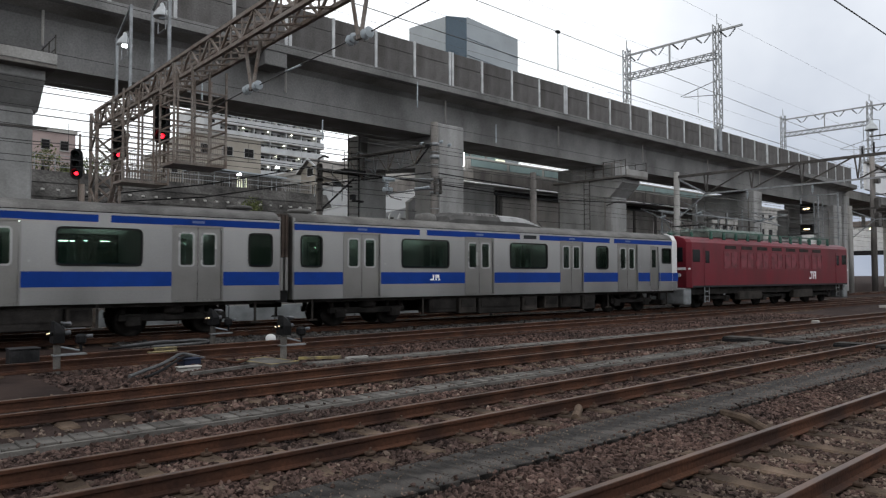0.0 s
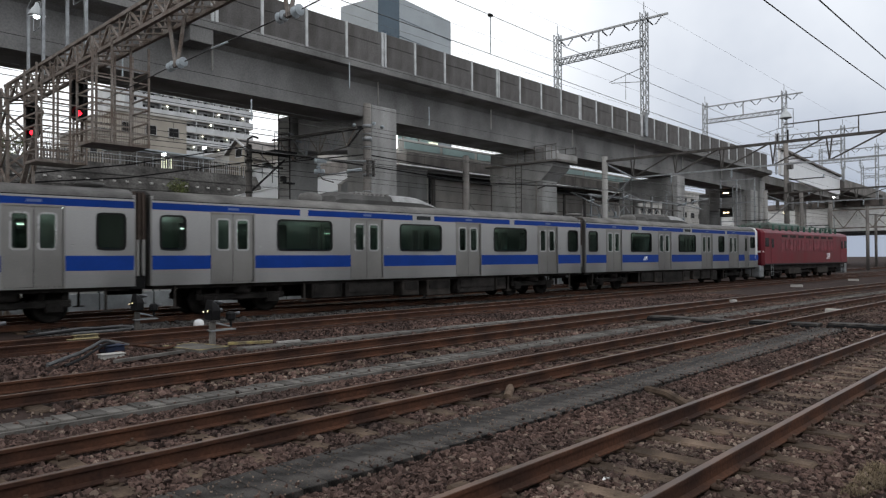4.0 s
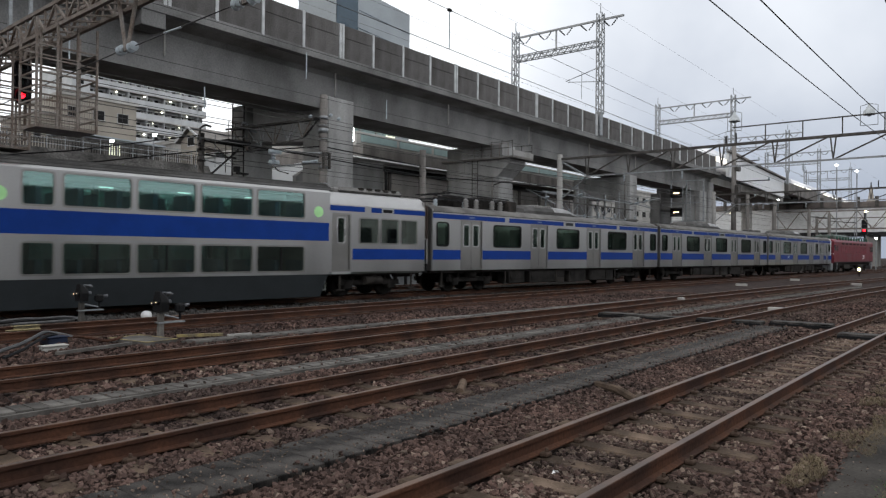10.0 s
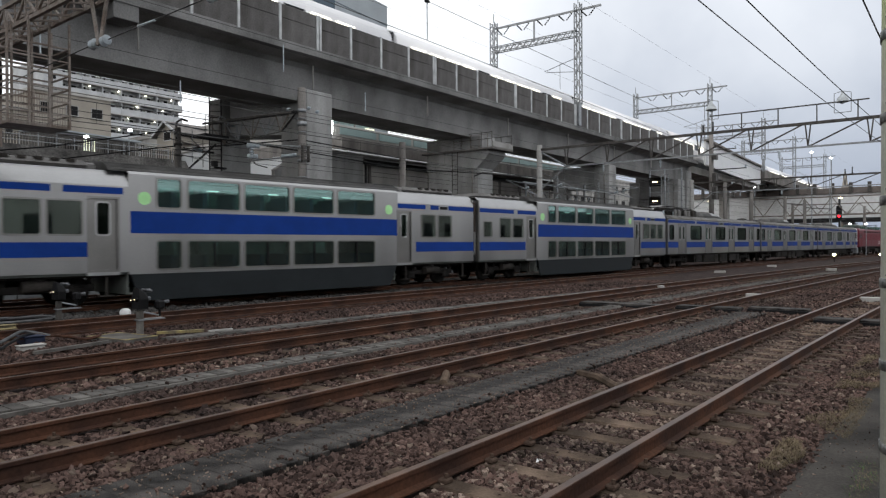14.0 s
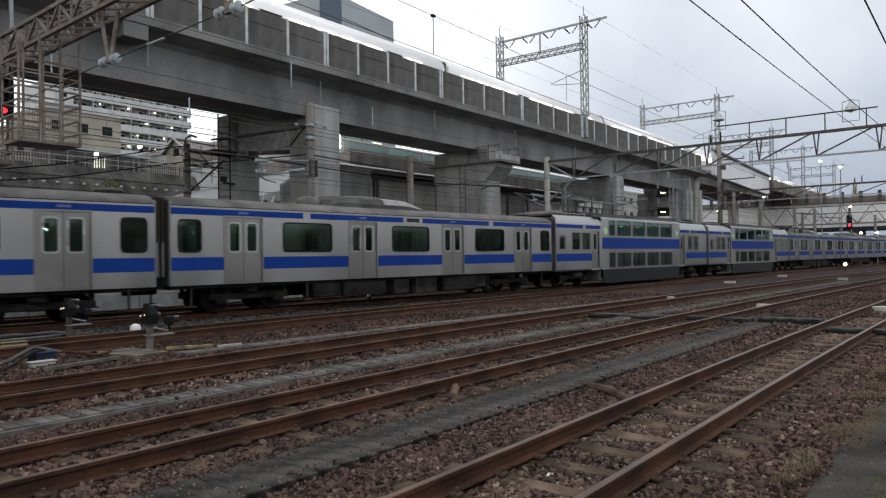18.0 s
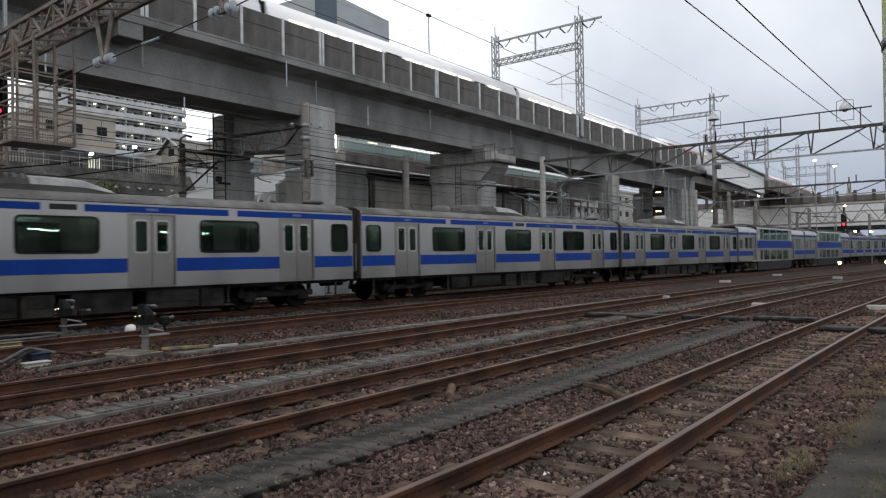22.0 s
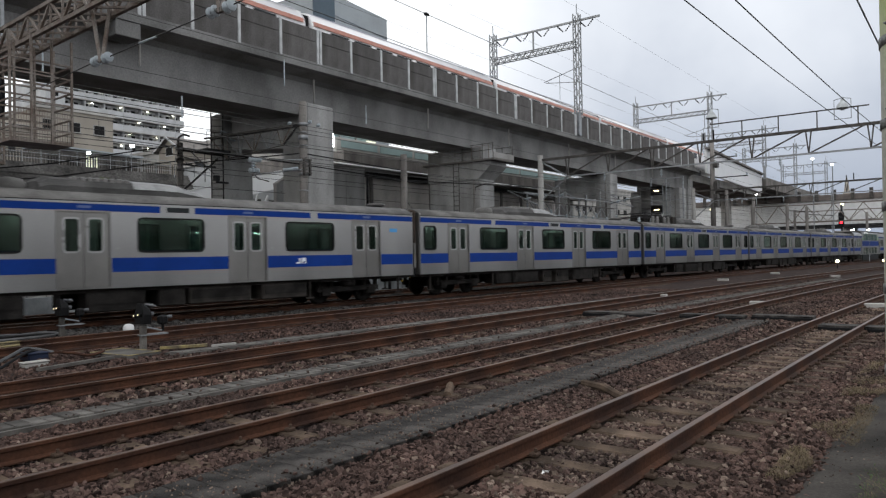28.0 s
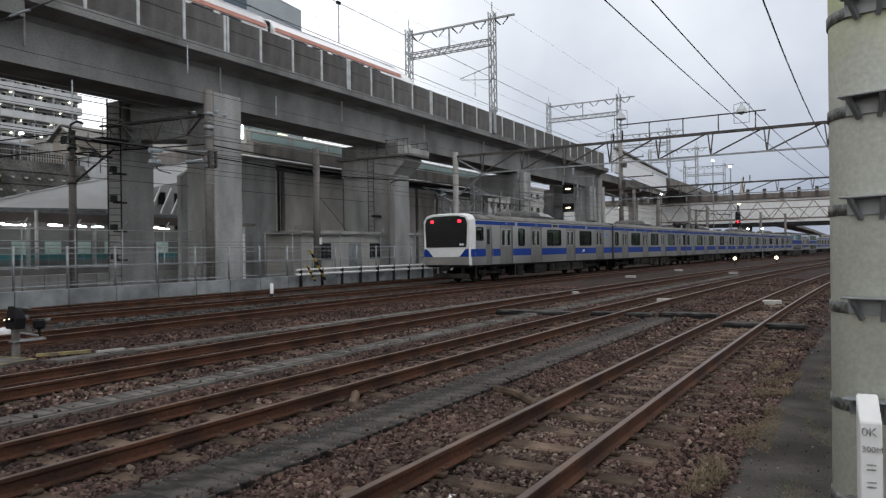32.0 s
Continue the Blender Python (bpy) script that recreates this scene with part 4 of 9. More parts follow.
def commuter_car(seed, pans=(), emblem=None, front=0):
    """A four-door stainless carriage; front: +1 or -1 for a driving cab at that end."""
    car = root("train_carriage", "stainless commuter carriage with blue belts and four double doors", "train carriage", group="carriages of the passing train")
    doors = list(DOORS)
    wins = list(WINS)
    x0, x1 = -9.78, 9.78
    extra = []
    if front:
        f = front
        doors = sorted(f * d for d in (-7.4, -2.44, 2.5, 6.1))
        wins = [tuple(sorted((f * a, f * b))) for a, b in ((-9.55, -8.85), (-5.86, -3.87), (-0.92, 1.06), (4.0, 4.75))]
        if f < 0:
            wins = wins[1:]
        extra = [tuple(sorted((f * 7.71, f * 8.31)))]
        if f > 0:
            x1 = 9.35
        else:
            x0 = -9.35
    for s in (-1, 1):
        holes = [(d - 0.66, d + 0.66, 0.97, 3.01) for d in doors] + [(a, b, 1.92, 2.87) for a, b in wins]
        if front:
            holes.append((*extra[0], 0.97, 2.95))
            cw = tuple(sorted((front * 8.6, front * 9.25)))
            holes.append((*cw, 2.2, 2.87))
        part("side_wall", wall_cells(B(), [x0, x1], [Z_BOT, Z_TOP], holes, s * HALF, 0.06, s), M_SILVER, car)
        side_windows(car, wins, s)
        if front:
            side_windows(car, [cw], s, 2.2, 2.87, r=0.06)
            a, b = extra[0]
            d = part("cab_door", wall_cells(B(), [a + 0.02, b - 0.02], [0.98, 2.94], [(a + 0.15, b - 0.15, 2.0, 2.8)], s * (HALF - 0.03), 0.03, s), M_SILVER2, car)
            part("pane", box(B(), a + 0.14, b - 0.14, s * (HALF - 0.05), s * (HALF - 0.045), 1.99, 2.81), M_GLASS, d).visible_shadow = False
            for xx in (a - 0.06, b + 0.06):
                part("handrail", rod(B(), (xx, s * (HALF + 0.03), 1.15), (xx, s * (HALF + 0.03), 2.3), 0.012, 6), M_SILVER, car)
        for d in doors:
            door_pair(car, d, s)
        belts(car, s, doors, x0, x1, extra)
        bm = B()
        box(bm, x0, x1, s * HALF - 0.015, s * HALF + 0.02, 3.235, 3.275)
        part("rain_gutter", bm, M_SILVER, car)
        part("gutter_seal", box(B(), x0, x1, s * HALF - 0.01, s * HALF + 0.006, 3.276, 3.3), M_GASKET, car, "dark sealing strip")
        if emblem is not None:
            mark(car, emblem, s)
        for d in doors:
            part("door_lamp", box(B(), d - 0.17, d + 0.17, s * HALF - 0.012, s * HALF + 0.012, 3.1, 3.17), mat_lampcover, car)
            part("door_cock", box(B(), d + 0.85, d + 0.9, s * HALF - 0.01, s * HALF + 0.01, 2.0, 2.05), M_SHINE, car)
        bm = B()
        box(bm, -0.22, 0.46, s * HALF - 0.008, s * HALF + 0.008, 3.055, 3.2)
        part("destination_display", bm, M_SKIRT, car, "dark grey destination display")
    part("roof", roof_shell(B(), x0, x1, ROOF_ARC), M_ROOF, car, "dark grey ribbed roof")
    for e in (x0, x1):
        if front and e == (x1 if front > 0 else x0):
            continue
        bm = B()
        box(bm, e - 0.04, e + 0.04, -HALF + 0.02, -0.5, Z_BOT, 3.4)
        box(bm, e - 0.04, e + 0.04, 0.5, HALF - 0.02, Z_BOT, 3.4)
        box(bm, e - 0.04, e + 0.04, -0.5, 0.5, 3.2, 3.5)
        part("end_wall", bm, M_SILVER2, car)
    ac_unit(car, -1.15 if not pans else -0.7)
    for p in pans:
        pantograph(car, p)
    for vx in ((9.0,) if not front else (-9.0 * front,)):
        bm = B()
        lathe(bm, [(0.28, 3.5), (0.28, 3.66), (0.4, 3.7), (0.36, 3.78), (0.1, 3.82)], 16, Matrix.Translation((vx, -0.2, 0)))
        part("roof_ventilator", bm, M_ROOF, car)
    if front < 0:
        part("blue_sticker", box(B(), 8.55, 8.95, -HALF - 0.006, -HALF - 0.001, 2.6, 2.74), mat_sticker, car, "pale blue sticker")
    underfloor(car, seed)
    interior(car)
    if front:
        cab_front(car, front)
    return car


def cab_front(car, f):
    """White driving end with a black window mask, sloping a little."""
    n = 14

    def ring(dx, inset, z0, z1):
        w = HALF - inset
        return [(dx, -w, z0), (dx, -w, z1 - 0.35), (dx, -w + 0.15, z1 - 0.12), (dx, -w + 0.5, z1 - 0.02), (dx, 0, z1), (dx, w - 0.5, z1 - 0.02), (dx, w - 0.15, z1 - 0.12), (dx, w, z1 - 0.35), (dx, w, z0)]
    bm = B()
    rs = [ring(9.35, 0.0, 0.93, 3.62), ring(9.7, 0.0, 0.93, 3.62), ring(9.86, 0.08, 0.96, 3.56)]
    rings = [[bm.verts.new((f * x, y, z)) for x, y, z in r] for r in rs]
    for a, b in zip(rings, rings[1:]):
        for i in range(len(a) - 1):
            bm.faces.new((a[i], b[i], b[i + 1], a[i + 1]) if f < 0 else (a[i + 1], b[i + 1], b[i], a[i])).smooth = False
    bm.faces.new(rings[-1] if f < 0 else rings[-1][::-1])
    part("cab_shell", bm, M_WHITE, car, "white moulded driving cab end")
    bm = B()
    x = f * 9.868
    pts = [(-1.24, 1.86), (-1.31, 3.05), (-1.2, 3.36), (-0.75, 3.47), (0.75, 3.47), (1.2, 3.36), (1.31, 3.05), (1.24, 1.86)]
    a = [bm.verts.new((x - f * 0.01, y, z)) for y, z in pts]
    b = [bm.verts.new((x + f * 0.012, y, z)) for y, z in pts]
    for i in range(len(pts)):
        bm.faces.new((a[i], a[(i + 1) % 8], b[(i + 1) % 8], b[i]))
    bm.faces.new(b)
    bm.faces.new(a[::-1])
    bmesh.ops.recalc_face_normals(bm, faces=bm.faces)
    mk = part("window_mask", bm, mat_mask, car, "black glossy windscreen mask")
    for y in (-0.85, 0.85):
        part("tail_lamp", box(B(), x + f * 0.012 - 0.015, x + f * 0.012 + 0.015, y - 0.09, y + 0.09, 3.14, 3.26, 0.01), M_REDL if f < 0 else M_CERAM, mk, "lit red tail lamp" if f < 0 else "headlamp")
    bm = B()
    a = [bm.verts.new((x + f * 0.004, y, z)) for y, z in ((-1.38, 1.37), (-1.38, 1.78), (-1.2, 1.78), (-0.82, 1.37))]
    b = [bm.verts.new((x + f * 0.004, y, z)) for y, z in ((0.82, 1.37), (1.2, 1.78), (1.38, 1.78), (1.38, 1.37))]
    bm.free()
    for q in (((-1.38, 1.37), (-1.38, 1.78), (-1.2, 1.78), (-0.82, 1.37)), ((0.82, 1.37), (1.2, 1.78), (1.38, 1.78), (1.38, 1.37))):
        bm = B()
        o, i2 = [[bm.verts.new((x + f * e, y, z)) for y, z in q] for e in (0.006, -0.004)]
        bm.faces.new(o)
        bm.faces.new(i2[::-1])
        for k in range(4):
            bm.faces.new((o[k], o[(k + 1) % 4], i2[(k + 1) % 4], i2[k]))
        bmesh.ops.recalc_face_normals(bm, faces=bm.faces)
        part("corner_belt", bm, M_BLUE, car, "blue corner belt")
    for s in (-1, 1):
        part("cab_belt", box(B(), min(f * 9.37, f * 9.8), max(f * 9.37, f * 9.8), s * (HALF + 0.004) - 0.003, s * (HALF + 0.004) + 0.003, 1.37, 1.76), M_BLUE, car)
    bm = B()
    box(bm, min(f * 9.3, f * 9.8), max(f * 9.3, f * 9.8), -1.35, 1.35, 0.9, 0.98, 0.02)
    box(bm, min(f * 9.2, f * 9.6), max(f * 9.2, f * 9.6), -1.0, 1.0, 0.24, 0.5, 0.05)
    for s in (-0.7, 0.7):
        box(bm, min(f * 9.25, f * 9.45), max(f * 9.25, f * 9.45), s - 0.05, s + 0.05, 0.45, 0.92)
    part("snow_plough", bm, M_UNDER2, car)
    part("lower_front", box(B(), min(f * 9.868, f * 9.85), max(f * 9.868, f * 9.85), -1.38, 1.38, 0.965, 1.365), M_SILVER, car, "grey lower front panel")
    for s in (-1, 1):
        part("lower_side", box(B(), min(f * 9.36, f * 9.72), max(f * 9.36, f * 9.72), s * (HALF + 0.003) - 0.003, s * (HALF + 0.003) + 0.003, 0.935, 1.365), M_SILVER, car)
    bm = B()
    rod(bm, (f * 9.6, 0, 0.8), (f * 10.05, 0, 0.8), 0.11, 10)
    box(bm, min(f * 9.95, f * 10.15), max(f * 9.95, f * 10.15), -0.16, 0.16, 0.64, 0.96, 0.03)
    part("coupler", bm, M_UNDER, car)
    box_bm = B()
    for s in (-1, 1):
        box(box_bm, f * 9.88 - 0.01, f * 9.88 + 0.01, s * 0.45 - 0.3, s * 0.45 + 0.3, 2.2, 2.26)
    part("wiper", box_bm, M_GASKET, mk)
    bm = B()
    for k in range(2):
        box(bm, f * 9.884 - 0.004, f * 9.884 + 0.004, -f * 0 - 1.08 + 0.14 * k, -0.98 + 0.14 * k, 1.95, 2.05)
    part("small_mark", bm, M_TEXT, mk, "small white mark")


mat_mask = mat("mask_glass", (0.008, 0.009, 0.011), 0.22, var=0.02, bump=0)


def loco():
    car = root("electric_locomotive", "maroon electric locomotive with louvred side and grey underframe", "locomotive")
    h = 1.45
    prof = [(h, 1.05), (h, 3.25), (h - 0.12, 3.42), (h - 0.5, 3.55), (0, 3.6)]
    prof = prof + [(-y, z) for y, z in prof[-2::-1]]
    bm = B()
    rings = []
    for x, k in ((-9.0, 0.9), (-8.75, 1.0), (8.75, 1.0), (9.0, 0.9)):
        rings.append([bm.verts.new((x, y * (k if abs(x) > 8.9 else 1), z)) for y, z in prof])
    for a, b in zip(rings, rings[1:]):
        for i in range(len(prof) - 1):
            bm.faces.new((a[i], b[i], b[i + 1], a[i + 1]))
    bm.faces.new(rings[0])
    bm.faces.new(rings[-1][::-1])
    part("body", bm, M_RED, car, "maroon painted body")
    for s in (-1, 1):
        for k in range(7):
            x = -5.2 + 1.62 * k
            lv = part("louvre", frame_ring(B(), x - 0.66, x + 0.66, 2.0, 2.86, 0.04, s * h, 0.02), mat_panel, car, "pale-edged louvre frame")
            for e in (-0.33, 0.33):
                part("filter_panel", box(B(), x + e - 0.27, x + e + 0.27, s * h - 0.012, s * h + 0.012, 2.05, 2.81), mat_panel, lv, "dusty filter panel")
                for j in range(6):
                    part("louvre_slat", box(B(), x + e - 0.25, x + e + 0.25, s * h - 0.024, s * h + 0.024, 2.1 + 0.115 * j, 2.14 + 0.115 * j), mat_panel, lv)
            part("upper_vent", box(B(), x - 0.55, x + 0.55, s * h - 0.01, s * h + 0.01, 2.98, 3.16), M_UNDER2, car, "dark roof-edge vent")
        part("roof_rail", beam(B(), (-6.8, s * 1.2, 3.86), (6.8, s * 1.2, 3.86), 0.05), mat_green, car, "green roof-edge rail")
        for k in range(12):
            part("rail_insulator", lathe(B(), [(0.07, 3.4), (0.1, 3.5), (0.07, 3.58), (0.1, 3.66), (0.06, 3.84)], 8, Matrix.Translation((-6.6 + 1.2 * k, s * 1.2, 0))), mat_green, car, "green insulator")
        for x in (-7.4, 7.4):
            bm = B()
            box(bm, x - 0.28, x + 0.28, s * h - 0.015, s * h + 0.015, 1.15, 3.0)
            part("cab_door", bm, M_RED, car)
            part("cab_door_window", box(B(), x - 0.18, x + 0.18, s * (h + 0.018) - 0.004, s * (h + 0.018) + 0.004, 2.25, 2.85), mat_mask, car)
        for x in (-8.35, 8.35):
            part("cab_side_window", box(B(), x - 0.32, x + 0.32, s * h - 0.014, s * h + 0.014, 2.3, 2.9, 0.01), mat_mask, car)
        part("side_sill", box(B(), -8.7, 8.7, s * h - 0.02, s * h + 0.02, 1.05, 1.14), M_SKIRT, car)
        bm = B()
        y = s * (h + 0.01)
        kk = 1 if s < 0 else -1
        x = kk * 3.6
        for a, b, c, d in ((0.03, 0.38, 1.78, 1.86), (0.2, 0.3, 1.5, 1.78), (-0.1, 0.2, 1.42, 1.5), (0.42, 0.52, 1.42, 1.86), (0.52, 0.78, 1.78, 1.86), (0.52, 0.78, 1.6, 1.67), (0.68, 0.78, 1.42, 1.78)):
            box(bm, min(x + kk * a, x + kk * b), max(x + kk * a, x + kk * b), y - 0.002, y + 0.002, c, d)
        part("emblem", bm, M_TEXT, car, "white painted emblem")
    for f in (-1, 1):
        bm = B()
        for y in (-0.62, 0.62):
            box(bm, f * 9.0 - 0.02, f * 9.0 + 0.02, y - 0.5, y + 0.5, 2.3, 3.0, 0.01)
        part("windscreen", bm, mat_mask, car)
        part("front_band", box(B(), f * 9.0 - 0.012, f * 9.0 + 0.012, -1.28, 1.28, 1.9, 2.02), M_WHITE, car, "white front band")
        bm = B()
        for s in (-1, 1):
            box(bm, f * 8.88 - 0.1, f * 8.88 + 0.1, s * 1.36 - 0.03, s * 1.46 if s > 0 else -1.42, 1.92, 2.0)
        part("band_return", bm, M_WHITE, car)
        part("plough", box(B(), f * 8.85 - 0.3, f * 8.85 + 0.3, -1.3, 1.3, 0.22, 1.02, 0.06), M_GALV, car, "grey plough")
        bm = B()
        rod(bm, (f * 8.9, 0, 0.88), (f * 9.5, 0, 0.88), 0.12, 8)
        part("coupler", bm, M_UNDER, car)
        bm = B()
        for s in (-1, 1):
            for z in (0.35, 0.6, 0.85):
                beam(bm, (f * 7.4 - 0.2, s * 1.42, z), (f * 7.4 + 0.2, s * 1.42, z), 0.03)
            for dx in (-0.2, 0.2):
                beam(bm, (f * 7.4 + dx, s * 1.42, 0.3), (f * 7.4 + dx, s * 1.42, 1.1), 0.03)
        part("cab_step", bm, M_GALV, car)
        bm = B()
        for s in (-1, 1):
            lathe(bm, [(0.09, 0), (0.09, 0.06)], 10, pose(f * 9.02, s * 0.95, 1.65, 0, 90 * f, 0))
        part("tail_lamp", bm, M_CERAM, car)
    part("underframe", box(B(), -8.6, 8.6, -1.25, 1.25, 0.7, 1.05), M_UNDER, car)
    for x in (-6.0, 0.0, 6.0):
        bogie(car, x, WHEEL)
    for x in (-3.0, 3.0):
        for s in (-1, 1):
            part("air_reservoir", box(B(), x - 1.2, x + 1.2, s * 1.2 - 0.15, s * 1.2 + 0.15, 0.35, 0.8, 0.04), M_UNDER2, car)
    bm = B()
    box(bm, -6.2, -0.6, -0.9, 0.9, 3.5, 4.05, 0.12)
    part("roof_monitor", bm, mat_pan, car, "grey-green roof hatch")
    part("roof_monitor", box(B(), 1.0, 5.0, -0.8, 0.8, 3.5, 3.75, 0.1), M_ROOF, car)
    for x in (-6.6, 6.2):
        pg = part("pantograph", frame_ring(B(), x - 1.0, x + 1.0, 3.84, 3.92, 0.03, -0.6, 0.03), mat_pan, car, "green-grey folded pantograph")
        for y in (-0.6, 0.6):
            part("frame_bar", beam(B(), (x - 1.0, y, 3.87), (x + 1.0, y, 3.87), 0.06), mat_pan, pg)
            part("lower_arm", beam(B(), (x - 0.9, y, 3.9), (x + 0.9, y, 4.08), 0.05), mat_pan, pg)
            part("upper_arm", beam(B(), (x + 0.9, y, 4.08), (x - 0.2, y, 4.2), 0.05), mat_pan, pg)
            for dx in (-0.8, 0.8):
                part("insulator", lathe(B(), [(0.06, 3.5), (0.11, 3.58), (0.06, 3.65), (0.11, 3.72), (0.05, 3.85)], 8, Matrix.Translation((x + dx, y, 0))), mat_green, pg)
        part("contact_strip", beam(B(), (x - 0.2, -0.9, 4.2), (x - 0.2, 0.9, 4.2), 0.06), M_DARK, pg)
    return car


mat_pan = mat("oxidised_copper", (0.12, 0.15, 0.135), 0.6, var=0.2, scale=3, bump=0.05)


def double_deck(seed, vest):
    """A double-deck carriage with dark skirts; vest 1: windows up to both ends, 0: a plain wall at the front end."""
    car = root("double_deck_carriage", "double-deck carriage with broad blue band and green upper panes", "train carriage", group="double-deck carriages of the passing train")
    x0, x1 = -9.78, 9.78
    up = [(-4.25, -3.5), (-3.3, -1.55), (-1.4, 0.32), (0.47, 2.2), (2.36, 4.15)]
    door = [(-6.15, -5.3), (5.3, 6.12)]
    vw = [(-8.3, -7.42), (-7.3, -6.42)] + ([(6.5, 7.4), (7.52, 8.4), (8.52, 9.38)] if vest else [(6.5, 7.35), (7.5, 8.35)])
    small = (-9.5, -8.9)
    sh = 0.0 if vest else -0.15
    up, door = [(a + sh, b + sh) for a, b in up], [(a + sh, b + sh) for a, b in door]
    for s in (-1, 1):
        holes = [(a, b, 2.74, 3.61) for a, b in up] + [(a, b, 0.97, 1.81) for a, b in up] + [(a, b, 0.97, 2.98) for a, b in door] + [(a, b, 1.95, 2.87) for a, b in vw] + [(*small, 1.98, 2.68)]
        part("side_wall", wall_cells(B(), [x0, -5.2, 5.2, x1], [0.86, 3.67], holes + [(x0, -5.2, 0.86, 0.93), (5.2, x1, 0.86, 0.93), (x0, -5.2, 3.3, 3.67), (5.2, x1, 3.3, 3.67)], s * HALF, 0.06, s), M_SILVER, car)
        side_windows(car, up, s, 2.74, 3.61, M_GLASS_G, 0.1, M_SILVER2, "slim grey window frame")
        side_windows(car, up, s, 0.97, 1.81, M_GLASS_D, 0.08, M_SILVER2, "slim grey window frame")
        side_windows(car, vw, s, 1.95, 2.87, M_GLASS_V, 0.07, M_SILVER2, "slim grey window frame")
        side_windows(car, [small], s, 1.98, 2.68, M_GLASS_V, 0.06, M_SILVER2, "slim grey window frame")
        for a, b in up[1:]:
            part("mullion", box(B(), (a + b) / 2 - 0.025, (a + b) / 2 + 0.025, s * HALF - 0.015, s * HALF + 0.004, 0.99, 1.79), M_GASKET, car)
        for a, b in door:
            d = part("door", wall_cells(B(), [a + 0.06, b - 0.06], [1.0, 2.95], [(a + 0.24, b - 0.24, 1.95, 2.85)], s * (HALF - 0.04), 0.03, s), M_SILVER2, car, "stainless single door")
            part("pane", box(B(), a + 0.23, b - 0.23, s * (HALF - 0.06), s * (HALF - 0.055), 1.94, 2.86), M_GLASS, d).visible_shadow = False
            part("door_window_frame", round_frame(B(), a + 0.24, b - 0.24, 1.95, 2.85, s * (HALF - 0.04), s, 0.08, 0.05, 0.012), M_SHINE, d)
            part("door_frame", frame_ring(B(), a, b, 0.95, 3.0, 0.06, s * HALF, 0.012), M_SILVER2, car)
            part("door_step", box(B(), a, b, s * 1.42 - 0.06, s * 1.42 + 0.06, 0.86, 0.94), M_SHINE, car)
        y = s * (HALF + 0.004)
        part("waist_band", box(B(), -5.15, 5.15, y - 0.003, y + 0.003, 2.01, 2.63), M_BLUE, car, "broad blue waist band")
        for a, b in ((x0, -6.25), (6.2, x1)):
            part("waist_belt", box(B(), a, b, y - 0.003, y + 0.003, 1.37, 1.76), M_BLUE, car, "blue end belt")
        for a, b in ((x0, -7.2), (-6.9, -5.35), (5.2, 6.75), (7.05, 7.55), (8.15, x1)):
            part("eaves_stripe", box(B(), a, b, y - 0.003, y + 0.003, 3.08, 3.26), M_BLUE, car)
        part("destination_display", box(B(), 7.62, 8.08, y - 0.003, y + 0.003, 3.1, 3.22), M_GASKET, car)
        bm = B()
        a = [bm.verts.new(p) for p in ((-5.15, s * (HALF - 0.01), 0.86), (5.15, s * (HALF - 0.01), 0.86), (4.85, s * (HALF - 0.06), 0.1), (-4.85, s * (HALF - 0.06), 0.1))]
        b = [bm.verts.new((v.co.x, v.co.y - s * 0.08, v.co.z)) for v in a]
        bm.faces.new(a)
        bm.faces.new(b[::-1])
        for k in range(4):
            bm.faces.new((a[k], a[(k + 1) % 4], b[(k + 1) % 4], b[k]))
        bmesh.ops.recalc_face_normals(bm, faces=bm.faces)
        part("skirt", bm, M_SKIRT, car, "dark slate skirt")
        for cx in (4.72, -4.75):
            part("round_sticker", lathe(B(), [(0.19, 0), (0.19, 0.004)], 16, pose(cx, s * (HALF + 0.001), 3.0, 90 if s < 0 else -90, 0, 0)), M_LIGHTBODY, car, "pale green round sticker")
        bm = B()
        mid = [(HALF, 3.66), (HALF - 0.03, 3.71), (HALF - 0.09, 3.75), (HALF - 0.2, 3.79)]
        end = [(HALF, 3.295), (HALF - 0.03, 3.42), (HALF - 0.1, 3.56), (HALF - 0.19, 3.67), (HALF - 0.28, 3.745)]
        for e0, e1, arc in ((x0, -5.2, end), (-5.2, 5.2, mid), (5.2, x1, end)):
            a = [bm.verts.new((e0, s * yy, z)) for yy, z in arc]
            b = [bm.verts.new((e1, s * yy, z)) for yy, z in arc]
            for k in range(len(arc) - 1):
                bm.faces.new((a[k], b[k], b[k + 1], a[k + 1]) if s < 0 else (a[k + 1], b[k + 1], b[k], a[k])).smooth = True
        part("cantrail", bm, M_SILVER, car, "rounded stainless roof edge")
    part("roof", roof_shell(B(), -5.7, 5.4, [(HALF - 0.1, 3.74), (HALF - 0.22, 3.86), (HALF - 0.45, 3.97), (HALF - 0.85, 4.04), (0, 4.07)]), M_DECKROOF, car, "dark ribbed roof")
    arc = [(HALF - 0.1, 3.74), (HALF - 0.22, 3.86), (HALF - 0.45, 3.97), (HALF - 0.85, 4.04), (0, 4.07)]
    for k in range(15):
        yy = (HALF - 0.13) * (1 - 0.07 * k)
        zz = float(np.interp(yy, [p[0] for p in arc[::-1]], [p[1] for p in arc[::-1]]))
        for s in (-1, 1):
            part("roof_rib", beam(B(), (-5.7, s * yy, zz), (5.4, s * yy, zz), 0.03, 0.03), M_DECKROOF, car)
    for e0, e1 in ((x0, -5.7), (5.4, x1)):
        part("end_roof", roof_shell(B(), e0, e1, [(HALF - 0.24, 3.72), (HALF - 0.35, 3.74), (HALF - 0.5, 3.76), (HALF - 0.8, 3.78), (0, 3.8)]), M_ROOF, car)
